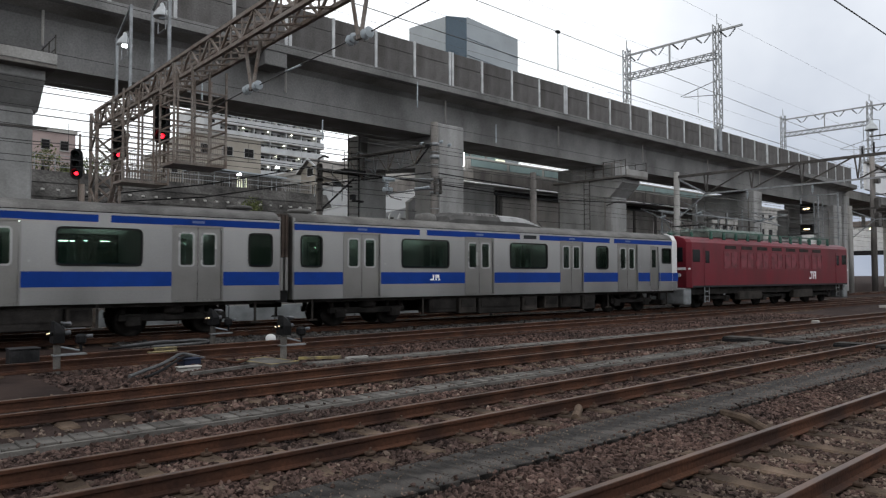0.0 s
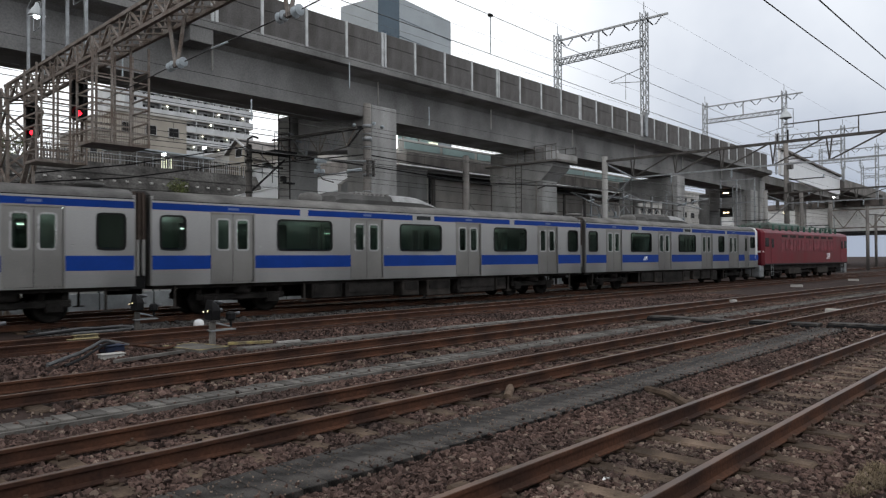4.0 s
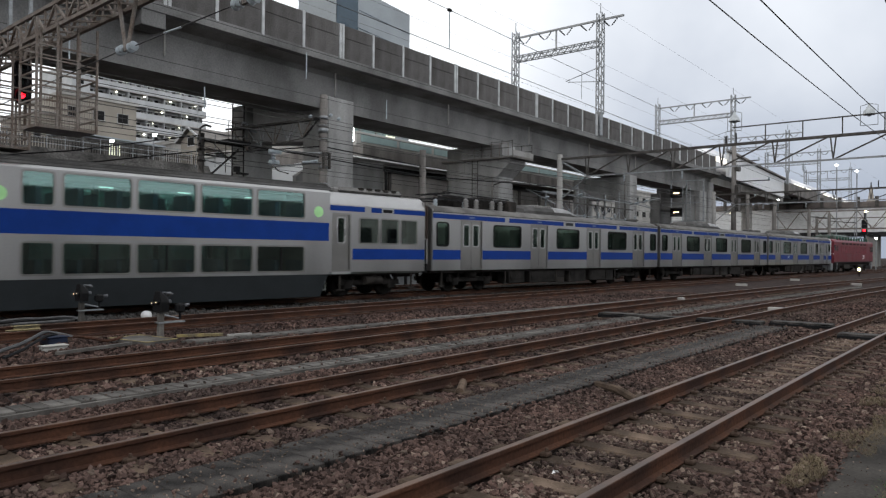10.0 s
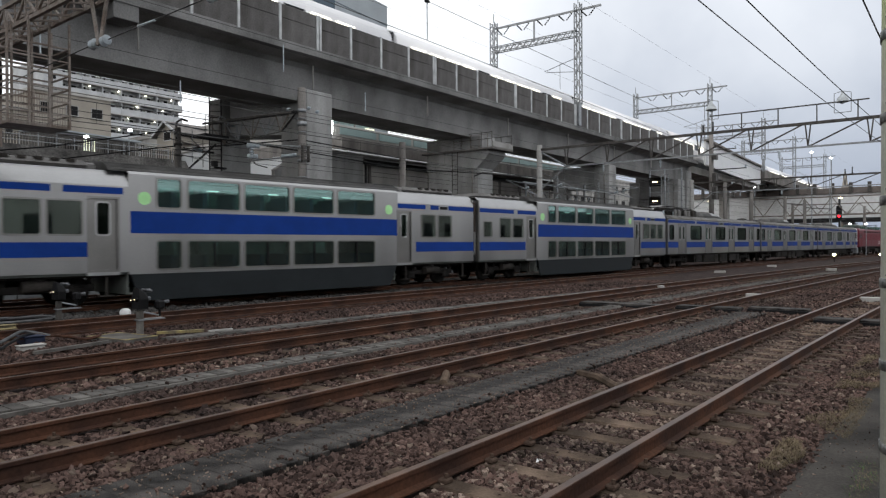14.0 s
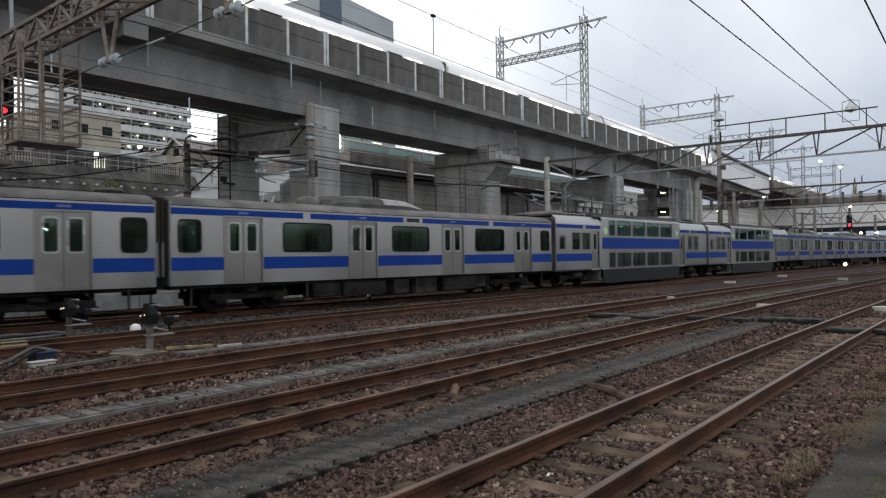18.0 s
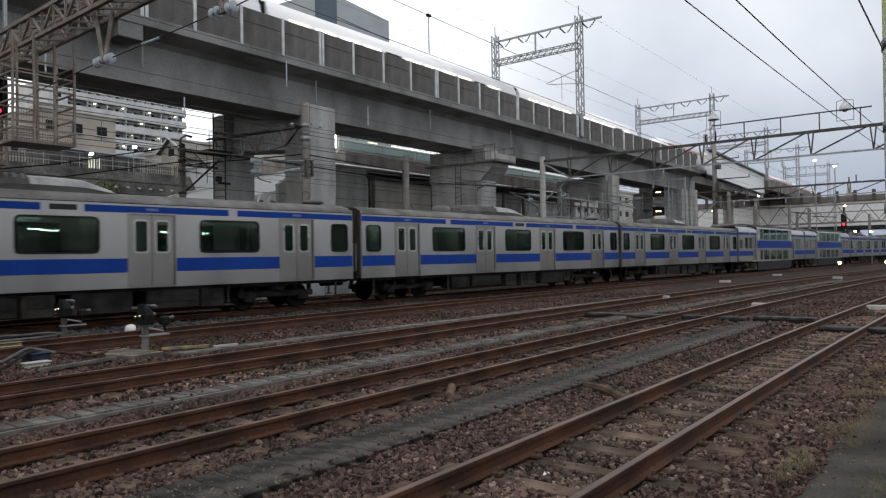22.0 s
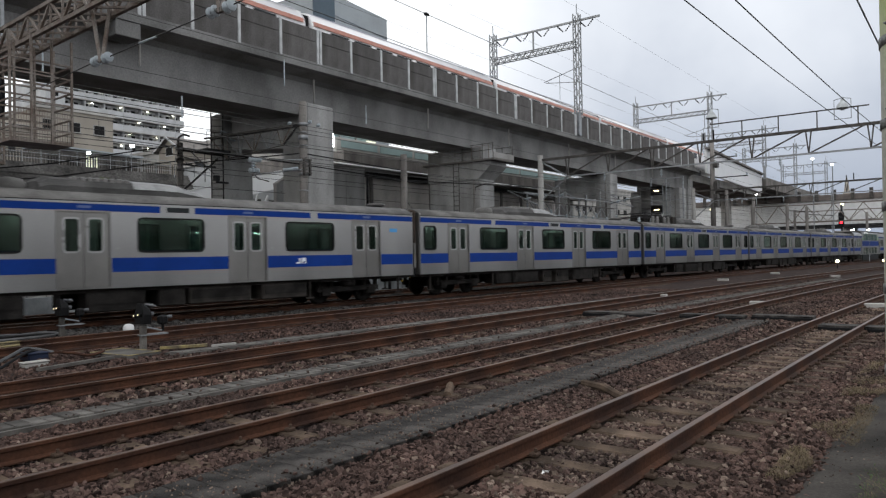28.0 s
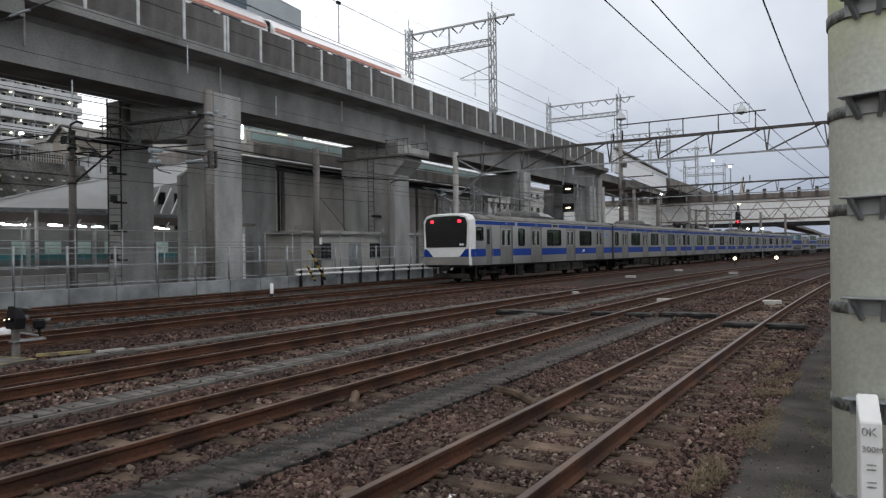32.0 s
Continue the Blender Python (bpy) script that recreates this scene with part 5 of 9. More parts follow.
    for e, k in ((-7.6, -1), (7.5, 1)):
        u = part("air_conditioner", box(B(), e - 1.6, e + 1.6, -1.0, 1.0, 3.72, 4.0, 0.14), M_ROOF, car, "dark roof air conditioner")
        part("end_grille", box(B(), min(e - k * 1.3, e - k * 1.75), max(e - k * 1.3, e - k * 1.75), -0.9, 0.9, 3.74, 3.96, 0.05), M_AC, u, "pale end cover")
        for j in range(5):
            part("vent_slat", box(B(), e - 0.6 + 0.4 * j, e - 0.4 + 0.4 * j, -0.98, -0.7, 3.93, 4.01), M_UNDER2, u)
    for e in (x0, x1):
        part("end_wall", wall_cells(B(), [-HALF + 0.02, HALF - 0.02], [Z_BOT, 3.6], [(-0.5, 0.5, 1.0, 3.2)], 0, 0.06, -1), M_SILVER2, car, m=pose(e, 0, 0, 0, 0, 90))
    bm = B()
    box(bm, -5.2, 5.1, -1.38, 1.38, 0.3, 0.34)
    box(bm, -5.2, 5.1, -1.38, 1.38, 2.2, 2.26)
    box(bm, x0, -5.2, -1.38, 1.38, 0.86, 0.93)
    box(bm, 5.1, x1, -1.38, 1.38, 0.86, 0.93)
    for e in (-5.2, 5.1):
        box(bm, e - 0.02, e + 0.02, -1.38, 1.38, 0.3, 3.5)
    part("saloon", bm, M_IN, car)
    for e in (-7.5, 7.5):
        part("vestibule_ceiling", box(B(), e - 2.2, e + 2.2, -1.38, 1.38, 3.16, 3.22), M_IN, car)
        part("vestibule_partition", box(B(), e - 2.2, e + 2.2, 0.5, 0.56, 0.95, 3.15), M_IN, car)
        part("lamp_tube", box(B(), e - 0.9, e + 0.3, -0.3, -0.2, 3.06, 3.12), M_TUBE, car, "lit fluorescent tube")
    for z in (0.35, 2.25):
        for k in range(10):
            for y in (-0.9, 0.9):
                xx = -4.9 + k * 1.0
                bm = B()
                box(bm, xx, xx + 0.14, y - 0.45, y + 0.45, z + 0.3, z + 1.0)
                box(bm, xx + 0.1, xx + 0.5, y - 0.45, y + 0.45, z + 0.25, z + 0.42)
                part("reclining_seat", bm, M_SEAT, car)
    for k in range(4):
        part("lamp_tube", box(B(), -4.1 + 2.4 * k, -3.7 + 2.4 * k, 0.5, 0.56, 3.46, 3.5), M_TUBE_D, car, "lit fluorescent tube")
    for bx in (-7.4, 7.4):
        bogie(car, bx, WHEEL)
        for s in (-1, 1):
            part("brake_tank", rod(B(), (bx - 0.4, s * 1.15, 0.6), (bx + 0.4, s * 1.15, 0.6), 0.16, 12), M_UNDER2, car, "grey air tank")
    part("underframe", box(B(), x0 + 0.1, -5.2, -1.25, 1.25, 0.8, 0.9), M_UNDER, car)
    part("underframe", box(B(), 5.2, x1 - 0.1, -1.25, 1.25, 0.8, 0.9), M_UNDER, car)
    for s in (-1, 1):
        for bx in (-9.2, -5.75, 5.75, 9.2):
            bm = B()
            box(bm, bx - 0.03, bx + 0.03, s * 1.33 - 0.02, s * 1.33 + 0.02, 0.3, 0.9)
            box(bm, bx - 0.2, bx + 0.2, s * 1.33 - 0.06, s * 1.33 + 0.06, 0.27, 0.31)
            part("footstep", bm, M_UNDER2, car)
    return car


LEAD = commuter_car(1, emblem=-4.7, front=1)
MOVERS.append((LEAD, 20.0, 20.0, 3.1))
TAIL = commuter_car(2, emblem=4.25, front=-1)
PLAIN = commuter_car(3)
PANCAR = commuter_car(4, pans=(-8.0,))
DECK, DECK_B = double_deck(5, 1), double_deck(6, 0)
ORDER = [PLAIN, PANCAR, DECK, DECK_B, PLAIN, PLAIN, PANCAR, PLAIN]
seen_cars = []
for i, kind in enumerate(ORDER):
    ob = kind if kind not in seen_cars else copy_thing(kind, Matrix())
    seen_cars.append(kind)
    gangway(ob, 9.95)
    MOVERS.append((ob, 20.0 * (i + 2), 20.0, 3.1))
gangway(TAIL, 9.95)
MOVERS.append((TAIL, 200.0, 20.0, 3.1))
MOVERS.append((loco(), -0.45, 18.6, 3.2))


# ---- overhead line masts on the viaduct ----
def lattice(bm, a, b, w, n, t=0.05, flat=None):
    """A square lattice mast or girder from a to b."""
    a, b = Vector(a), Vector(b)
    q = (b - a).to_track_quat("Z", "Y")
    ww, dd = (w, flat) if flat else (w, w)
    c = [q @ Vector((x * ww / 2, y * dd / 2, 0)) for x, y in ((-1, -1), (1, -1), (1, 1), (-1, 1))]
    for k in c:
        beam(bm, a + k, b + k, t * 1.4)
    for i in range(n):
        p0, p1 = a.lerp(b, i / n), a.lerp(b, (i + 1) / n)
        for j in range(4):
            k0, k1 = c[j], c[(j + 1) % 4]
            if i % 2:
                k0, k1 = k1, k0
            beam(bm, p0 + k0, p1 + k1, t)
    return bm


def mast_gantry(x, y0, y1, base, top):
    g = root("mast_gantry", "galvanised lattice portal gantry with insulators on the viaduct", "gantry", group="portal gantries along the viaduct")
    g.location = (x, y0, 0)
    for y in (0, y1 - y0):
        part("mast", lattice(B(), (0, y, base), (0, y, top), 0.5, 14, 0.055), M_GALV, g)
        part("mast_spike", rod(B(), (0, y, top), (0, y, top + 0.9), 0.04, 6), M_GALV, g)
    part("base_plate", box(B(), -0.24, 0.24, -0.2, 0.2, base - 1.9, base + 0.2, 0.03), M_GALV, g, "pale steel mast foot")
    part("truss_beam", lattice(B(), (0, 0, top - 2.65), (0, y1 - y0, top - 2.65), 0.5, 26, 0.05), M_GALV, g)
    part("top_beam", beam(B(), (0, -2.2, top - 0.6), (0, y1 - y0, top - 0.6), 0.16), M_GALV, g)
    part("king_post", beam(B(), (0, (y1 - y0) / 2, top - 2.6), (0, (y1 - y0) / 2, top - 0.6), 0.12), M_GALV, g)
    for k in range(5):
        y = -1.6 + k * 2.2
        bm = B()
        for j in range(4):
            z = top - 0.75 - 0.14 * j
            rod(bm, (0, y + 0.14 * j, z), (0, y + 0.14 * j + 0.1, z - 0.1), 0.055, 8)
            rod(bm, (0, y + 1.3 - 0.14 * j, z), (0, y + 1.2 - 0.14 * j, z - 0.1), 0.055, 8)
        rod(bm, (0, y, top - 0.65), (0, y + 0.6, top - 1.3), 0.015, 4)
        rod(bm, (0, y + 1.3, top - 0.65), (0, y + 0.7, top - 1.3), 0.015, 4)
        part("insulator_string", bm, M_DARK, g, "v-shaped insulator string")
    bm = B()
    rod(bm, (0, 0, base + 4.2), (0, 3.4, base + 3.4), 0.035, 6)
    rod(bm, (0, 0, base + 2.9), (0, 3.2, base + 3.3), 0.035, 6)
    rod(bm, (0, 1.8, base + 3.9), (0, 1.8, base + 1.6), 0.025, 6)
    part("registration_arm", bm, M_GALV, g)
    return g


for gx, b, top, far in ((56.6, 14.05, 23.0, 36.85), (95.4, 14.05, 22.9, 38.2), (125.0, 15.5, 22.5, 37.8), (150.0, 14.0, 22.5, 37.4), (185.0, 14.0, 22.5, 37.4)):
    mast_gantry(gx, 27.95, far, b, top)

# ---- fence along the far track ----
fence = root("yard_fence", "galvanised mesh fence on a low concrete wall", "fence", kind="structure")
F_Y = 27.0
for k in range(34):
    x = -8.07 + 2.06 * k
    part("base_panel", box(B(), x, x + 2.03, F_Y - 0.1, F_Y + 0.1, -0.4, 0.42, 0.02), mat_fence, fence)
    bm = B()
    rod(bm, (x, F_Y, 0.3), (x, F_Y, 2.1), 0.05, 8)
    part("fence_post", bm, M_GALV, fence, "stout galvanised post")
bm = B()
for z in (0.55, 1.3, 2.02):
    rod(bm, (-8, F_Y, z), (60, F_Y, z), 0.025, 6)
part("fence_rail", bm, M_GALV, fence)
bm = B()
for k in range(100):
    rod(bm, (8 + k * 0.36, F_Y, 0.45), (8 + k * 0.36, F_Y, 2.02), 0.006, 3, cap=False)
for z in np.arange(0.6, 2.02, 0.25):
    rod(bm, (8, F_Y, float(z)), (44, F_Y, float(z)), 0.006, 3, cap=False)
tagged(part("mesh_wire", bm, M_GALV, fence), kind="stuff")
bm = B()
for z in (2.85, 3.0):
    rod(bm, (-8, F_Y, z - 0.72), (60, F_Y, z - 0.72), 0.008, 4)
part("barbed_wire", bm, M_WIRE, fence)
fence2 = root("inner_fence", "thin galvanised fence posts with bent tops and wires", "fence", kind="structure")
for k in range(24):
    x = 4.9 + 2.27 * k
    bm = B()
    rod(bm, (x, 29.5, -0.4), (x, 29.5, 2.9), 0.03, 8)
    rod(bm, (x, 29.5, 2.9), (x + 0.15, 29.3, 3.3), 0.028, 8)
    part("fence_post", bm, M_GALV, fence2, "thin post with a bent top")
for z in (0.6, 1.2, 1.8, 2.35, 2.85):
    part("fence_wire", rod(B(), (4.9, 29.5, z), (57, 29.5, z), 0.018, 5), M_GALV, fence2)

pipe = root("pipe_barrier", "two white pipe rails on short brackets beside the track", "pipe barrier")
for z in (0.5, 0.76):
    part("pipe", rod(B(), (29.3, 26.6, z), (46, 26.6, z - 0.02), 0.06, 10), M_WHITE, pipe, "white pipe")
for k in range(10):
    part("bracket", box(B(), 29.6 + 1.8 * k, 29.68 + 1.8 * k, 26.52, 26.68, -0.4, 0.8), M_DARK, pipe)
for sx, h in ((31.5, 2.2), (30.6, 1.1)):
    sb = root("striped_bar", "yellow and black striped crossing bar leaning", "barrier bar")
    d = Vector((-0.75, 0, 1)).normalized()
    for k in range(8):
        a, b = Vector((sx, 26.4, 0.1)) + d * (h * k / 8), Vector((sx, 26.4, 0.1)) + d * (h * (k + 1) / 8)
        part("stripe", beam(B(), a, b, 0.13, 0.04), mat_y if k % 2 else M_DARK, sb) if k else part("stripe", beam(B(), a, b, 0.13, 0.04), M_DARK, sb)

# small building and shutters behind the fence
hut = root("equipment_hut", "low grey concrete hut with doors behind the fence", "hut")
part("wall", box(B(), 33.5, 46.5, 30.0, 33.0, -0.3, 2.9, 0.03), M_CONC_L, hut)
part("flat_roof", box(B(), 33.2, 46.8, 29.7, 33.2, 2.9, 3.1, 0.02), M_CONC, hut)
for x in (35.0, 38.2, 40.6, 44.0):
    part("window" if x in (35.0, 40.6) else "door", box(B(), x, x + 1.3, 29.96, 30.02, 1.2 if x in (35.0, 40.6) else -0.2, 2.3), M_GASKET if x in (35.0, 40.6) else M_GALV, hut)

# ---- station building behind the viaduct ----
st = root("station_building", "long grey station building with a rounded roof edge", "building")
part("lower_wall", box(B(), 37.9, 66, 40.0, 41.0, -0.3, 8.6), mat_clad, st)
part("upper_wall", box(B(), 40.5, 90, 42.0, 58.0, 10.5, 11.72, 0.05), M_CONC_L, st, "pale upper wall")
# the shade beneath the upper wall is given as a darker concrete
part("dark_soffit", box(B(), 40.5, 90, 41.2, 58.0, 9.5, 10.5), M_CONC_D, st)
bm = B()
rod(bm, (41.5, 39.6, 8.45), (80, 39.6, 8.45), 0.24, 12)
part("round_duct", bm, M_DARK, st, "dark round duct")
part("bright_edge", sweep(B(), [(38.8, 40.0, 9.12), (60, 40.0, 9.12), (80, 40.0, 9.12)], [(-0.9, -0.22), (0.9, 0.18), (0.9, 0.12), (-0.9, -0.3)], (0, 0, -1)), M_WHITE, st, "white sloping gutter sheet")
for k in range(9):
    x = 38.2 + 4.0 * k
    part("pilaster", box(B(), x, x + 0.3, 39.85, 40.0, -0.3, 8.6), M_CONC_D, st)
    part("wall_panel", box(B(), x + 0.5, x + 3.8, 39.94, 40.0, 4.0, 8.0), mat_clad if k % 3 else mat_clad_d, st)
for k in range(10):
    x = 41.0 + 4.8 * k
    part("glazing", box(B(), x, x + 4.4, 41.94, 42.0, 10.9, 11.5), mat_pale_glass, st, "pale office glazing")
part("upper_storey", box(B(), 40.6, 47.0, 44, 58, 11.75, 14.2), mat_pale_glass, st, "pale glazed upper storey")
for k in range(4):
    part("mullion", box(B(), 40.7 + 2.0 * k, 40.85 + 2.0 * k, 43.9, 44.0, 11.75, 14.2), M_CONC_L, st)
part("lit_window", box(B(), 46.0, 47.2, 43.85, 43.9, 11.9, 12.3), mat_lit_pane, st, "lit upper window")
part("bollard_lamp", rod(B(), (39.0, 41.0, 10.6), (39.0, 41.0, 11.8), 0.2, 10), M_LAMP, st, "lit white lamp")

conc = root("panel_wall", "tall concrete panel wall with a chamfered shoulder beside the pier", "wall", kind="structure")


def shoulder(x):
    return float(np.interp(x, [29.3, 30.5, 35.5, 37.5], [6.5, 7.2, 8.15, 8.2]))


for k, (a, b) in enumerate(((29.3, 30.5), (30.52, 32.2), (32.22, 33.9), (33.92, 35.6), (35.62, 37.5))):
    bm = B()
    for y in (36.0, 36.3):
        bm.faces.new([bm.verts.new(p) for p in ((a, y, -0.3), (b, y, -0.3), (b, y, shoulder(b)), (a, y, shoulder(a)))])
    bmesh.ops.bridge_loops(bm, edges=bm.edges)
    bmesh.ops.recalc_face_normals(bm, faces=bm.faces)
    part("wall_slab", bm, M_CONC_L if k in (1, 2) else M_PIER, conc)
    part("coping", beam(B(), (a, 36.12, shoulder(a) + 0.03), (b, 36.12, shoulder(b) + 0.03), 0.42, 0.1), M_CONC, conc)
    for z in (2.6, 4.4, 6.0):
        part("tie_cap", box(B(), a + 0.35, a + 0.43, 35.97, 36.0, z, z + 0.08), M_CONC_D, conc)
part("corner_pipe", rod(B(), (37.7, 35.9, -0.3), (37.7, 35.9, 7.6), 0.09, 8), M_DARK, conc, "dark bent pipe")
sh = root("roller_shutter", "pale roller shutter below a canopy", "shutter")
for k in range(16):
    part("slat", box(B(), 29.6, 31.6, 32.9, 32.95, -0.35 + 0.235 * k, -0.13 + 0.235 * k), M_WHITE, sh)
part("hood", box(B(), 29.4, 31.9, 32.3, 33.4, 3.4, 3.55), M_CONC_D, sh)

# ---- platform and standing train seen under the viaduct ----
pf = root("station_platform", "raised platform with a long canopy and bright lamps", "platform", kind="structure")
part("platform_slab", box(B(), -40, 60, 44, 49.5, -0.3, 1.0, 0.03), M_CONC, pf)
part("canopy", box(B(), -40, 60, 43.5, 50.0, 4.35, 4.6), M_GALV, pf)
part("canopy_fascia", box(B(), -40, 60, 43.4, 43.5, 3.85, 4.4), mat_brown, pf, "dark brown canopy edge")
for k in range(20):
    x = -34 + 4.6 * k
    part("canopy_column", box(B(), x, x + 0.2, 46.6, 46.8, 1.0, 4.35), M_GALV, pf)
    part("canopy_rafter", box(B(), x, x + 0.15, 43.6, 49.9, 4.15, 4.35), M_STEEL, pf)
for k in range(34):
    x = -6 + 1.72 * k
    for ly, w, dz in ((45.4, 0.42, 0.0), (48.0, 0.3, 0.12)):
        lx = x + 0.35 * math.sin(k * 2.3 + ly)
        part("platform_lamp", box(B(), lx - w, lx + w, ly - 0.05, ly + 0.05, 3.66 + dz + 0.04 * (k % 3), 3.73 + dz + 0.04 * (k % 3), 0.02), M_PLAT, pf, "lit platform lamp")
        part("lamp_hanger", rod(B(), (lx, ly, 3.7 + dz), (lx, ly, 4.4), 0.02, 5), M_GALV, pf)
low = root("low_wall", "low concrete wall behind the fence", "wall", kind="structure")
for k in range(20):
    part("wall_block", box(B(), -20 + 3 * k, -17.03 + 3 * k, 38.0, 38.3, -0.3, 0.7, 0.02), M_CONC_L, low)
for tx in (-26.0, -5.6, 14.8, 35.2):
    c = root("standing_carriage", "silver and light blue commuter carriage standing at the platform", "train carriage", group="carriages of the standing train")
    c.location = (tx, 51.5, 0)
    wins = [(-8.6 + 2.3 * k, -7.4 + 2.3 * k) for k in range(8)]
    part("body", wall_cells(B(), [-9.9, 9.9], [1.0, 3.6], [(a, b, 1.9, 2.8) for a, b in wins], -1.45, 0.1, -1), mat_teal_body, c)
    part("body_box", box(B(), -9.9, 9.9, -1.2, 1.4, 1.0, 3.6, 0.05), M_IN, c)
    part("underframe", box(B(), -9.5, 9.5, -1.2, 1.2, -0.3, 1.0), M_UNDER, c)
    part("belt", box(B(), -9.9, 9.9, -1.46, -1.455, 1.45, 1.88), mat_teal, c, "light blue belt")
    for a, b in wins:
        part("pane", box(B(), a, b, -1.42, -1.4, 1.9, 2.8), mat_pale_glass, c)
    part("roof", roof_shell(B(), -9.9, 9.9, [(1.45, 3.6), (1.2, 3.8), (0, 3.9)]), M_ROOF, c)
cn = root("membrane_canopy", "white sloping canopy roof beyond the yard", "canopy")
bm = B()
v = [bm.verts.new(p) for p in ((19.9, 42.0, 4.45), (29.6, 41.9, 4.75), (30.2, 42.5, 5.9), (36.5, 43.0, 7.5), (36.5, 44.2, 8.7), (30.0, 43.6, 7.05))]
bm.faces.new((v[0], v[1], v[2], v[5]))
bm.faces.new((v[2], v[3], v[4], v[5]))
part("roof", bm, mat_membrane, cn, "white roof membrane")
part("roof_edge", beam(B(), (19.9, 42.0, 4.5), (30.0, 43.6, 7.1), 0.1), M_WHITE, cn)
part("roof_edge", beam(B(), (30.0, 43.6, 7.1), (36.5, 44.2, 8.75), 0.1), M_WHITE, cn)
part("eaves_beam", beam(B(), (19.9, 42.0, 4.42), (29.6, 41.9, 4.7), 0.12), M_GALV, cn)
for x in (24.0, 31.0):
    part("prop", rod(B(), (x, 42.3, 0.9), (x, 42.3, 4.7), 0.1, 8), M_WHITE, cn)
for k in range(4):
    part("truss_member", beam(B(), (31.5 + 0.9 * k, 41.9, 4.6), (32.4 + 0.9 * k, 41.9, 6.4), 0.12), M_WHITE, cn)

# ---- retaining slope with weep pipes ----
sl = root("retaining_slope", "dark grey concrete retaining slope with rows of pale pipe ends", "retaining wall", kind="structure")
bm = B()
sec = [(60, -0.3), (60, 2.5), (66, 10.6), (200, 11.3), (200, -0.3)]
a = [bm.verts.new((-150, y, z)) for y, z in sec]
b = [bm.verts.new((42, y, z)) for y, z in sec]
for i in range(5):
    bm.faces.new((a[i], a[(i + 1) % 5], b[(i + 1) % 5], b[i]))
bm.faces.new(a[::-1])
bm.faces.new(b)
part("slope_face", bm, mat_slope, sl)
part("hill_block", box(B(), 42, 140, 78, 200, -0.3, 11.2), mat_slope, sl)
for z in (4.3, 5.6, 6.9, 8.2, 9.5):
    y = 60 + (z - 2.5) * 6 / 8.1
    part("joint_ledge", box(B(), -60, 42, y - 0.08, y + 0.1, z - 0.03, z + 0.03), mat_slope, sl)
pm = None
for r in range(4):
    for k in range(62):
        z = 5.0 + r * 1.28
        y = 60 + (z - 2.5) * 6 / 8.1
        x = -30 + 1.15 * k + 0.4 * r
        if pm is None:
            bm = B()
            box(bm, -0.13, 0.13, -0.16, 0.1, -0.09, 0.09, 0.02)
            ob = part("weep_pipe", bm, M_CONC_L, sl, "pale pipe end")
            ob.location, pm = (x, y, z), ob.data
        else:
            share("weep_pipe", pm, sl, pose(x, y, z))
for k in range(60):
    bm = B()
    rod(bm, (-53.5 + 1.6 * k, 67.5, 10.5), (-53.5 + 1.6 * k, 67.5, 12.2), 0.04, 5)
    part("railing_post", bm, M_GALV, sl)
bm = B()
for z in (11.2, 11.7, 12.2):
    rod(bm, (-53.5, 67.5, z), (41, 67.5, z), 0.035, 5)
part("railing", bm, M_GALV, sl)


def leaf_clump(name, label, at, r, n, seed):
    rnd = random.Random(seed)
    bm = B()
    for _ in range(n):
        d = Vector((rnd.gauss(0, 1), rnd.gauss(0, 1), rnd.gauss(0, 0.8))).normalized() * r * rnd.uniform(0.3, 1.1)
        s = r * rnd.uniform(0.06, 0.13)
        q = Euler((rnd.uniform(0, 6), rnd.uniform(0, 6), rnd.uniform(0, 6))).to_quaternion()
        vs = [bm.verts.new(d + q @ Vector(p) * s) for p in ((-1, -0.5, 0), (0.2, -0.7, 0.2), (1.2, 0, 0), (0.2, 0.7, 0.2))]
        bm.faces.new(vs)
    t = root(name, label, "shrub")
    t.location = at
    part("foliage", bm, mat_leaf, t)
    bm = B()
    for k in range(5):
        a = k * 1.25
        rod(bm, (0, 0, -r), (math.cos(a) * r * 0.5, math.sin(a) * r * 0.5, r * 0.4), 0.05 * r, 5, 0.02 * r)
    part("stem", bm, M_STEEL, t)
    return t


leaf_clump("shrub", "yellow-green shrub growing on the retaining slope", (32.0, 63.6, 8.5), 1.0, 420, 5)
for k in range(6):
    leaf_clump("hillside_bush", "dark green bush before the pink house", (15.5 + 2.2 * k, 92, 14.0 + (k % 3) * 0.8), 1.6, 260, 20 + k)


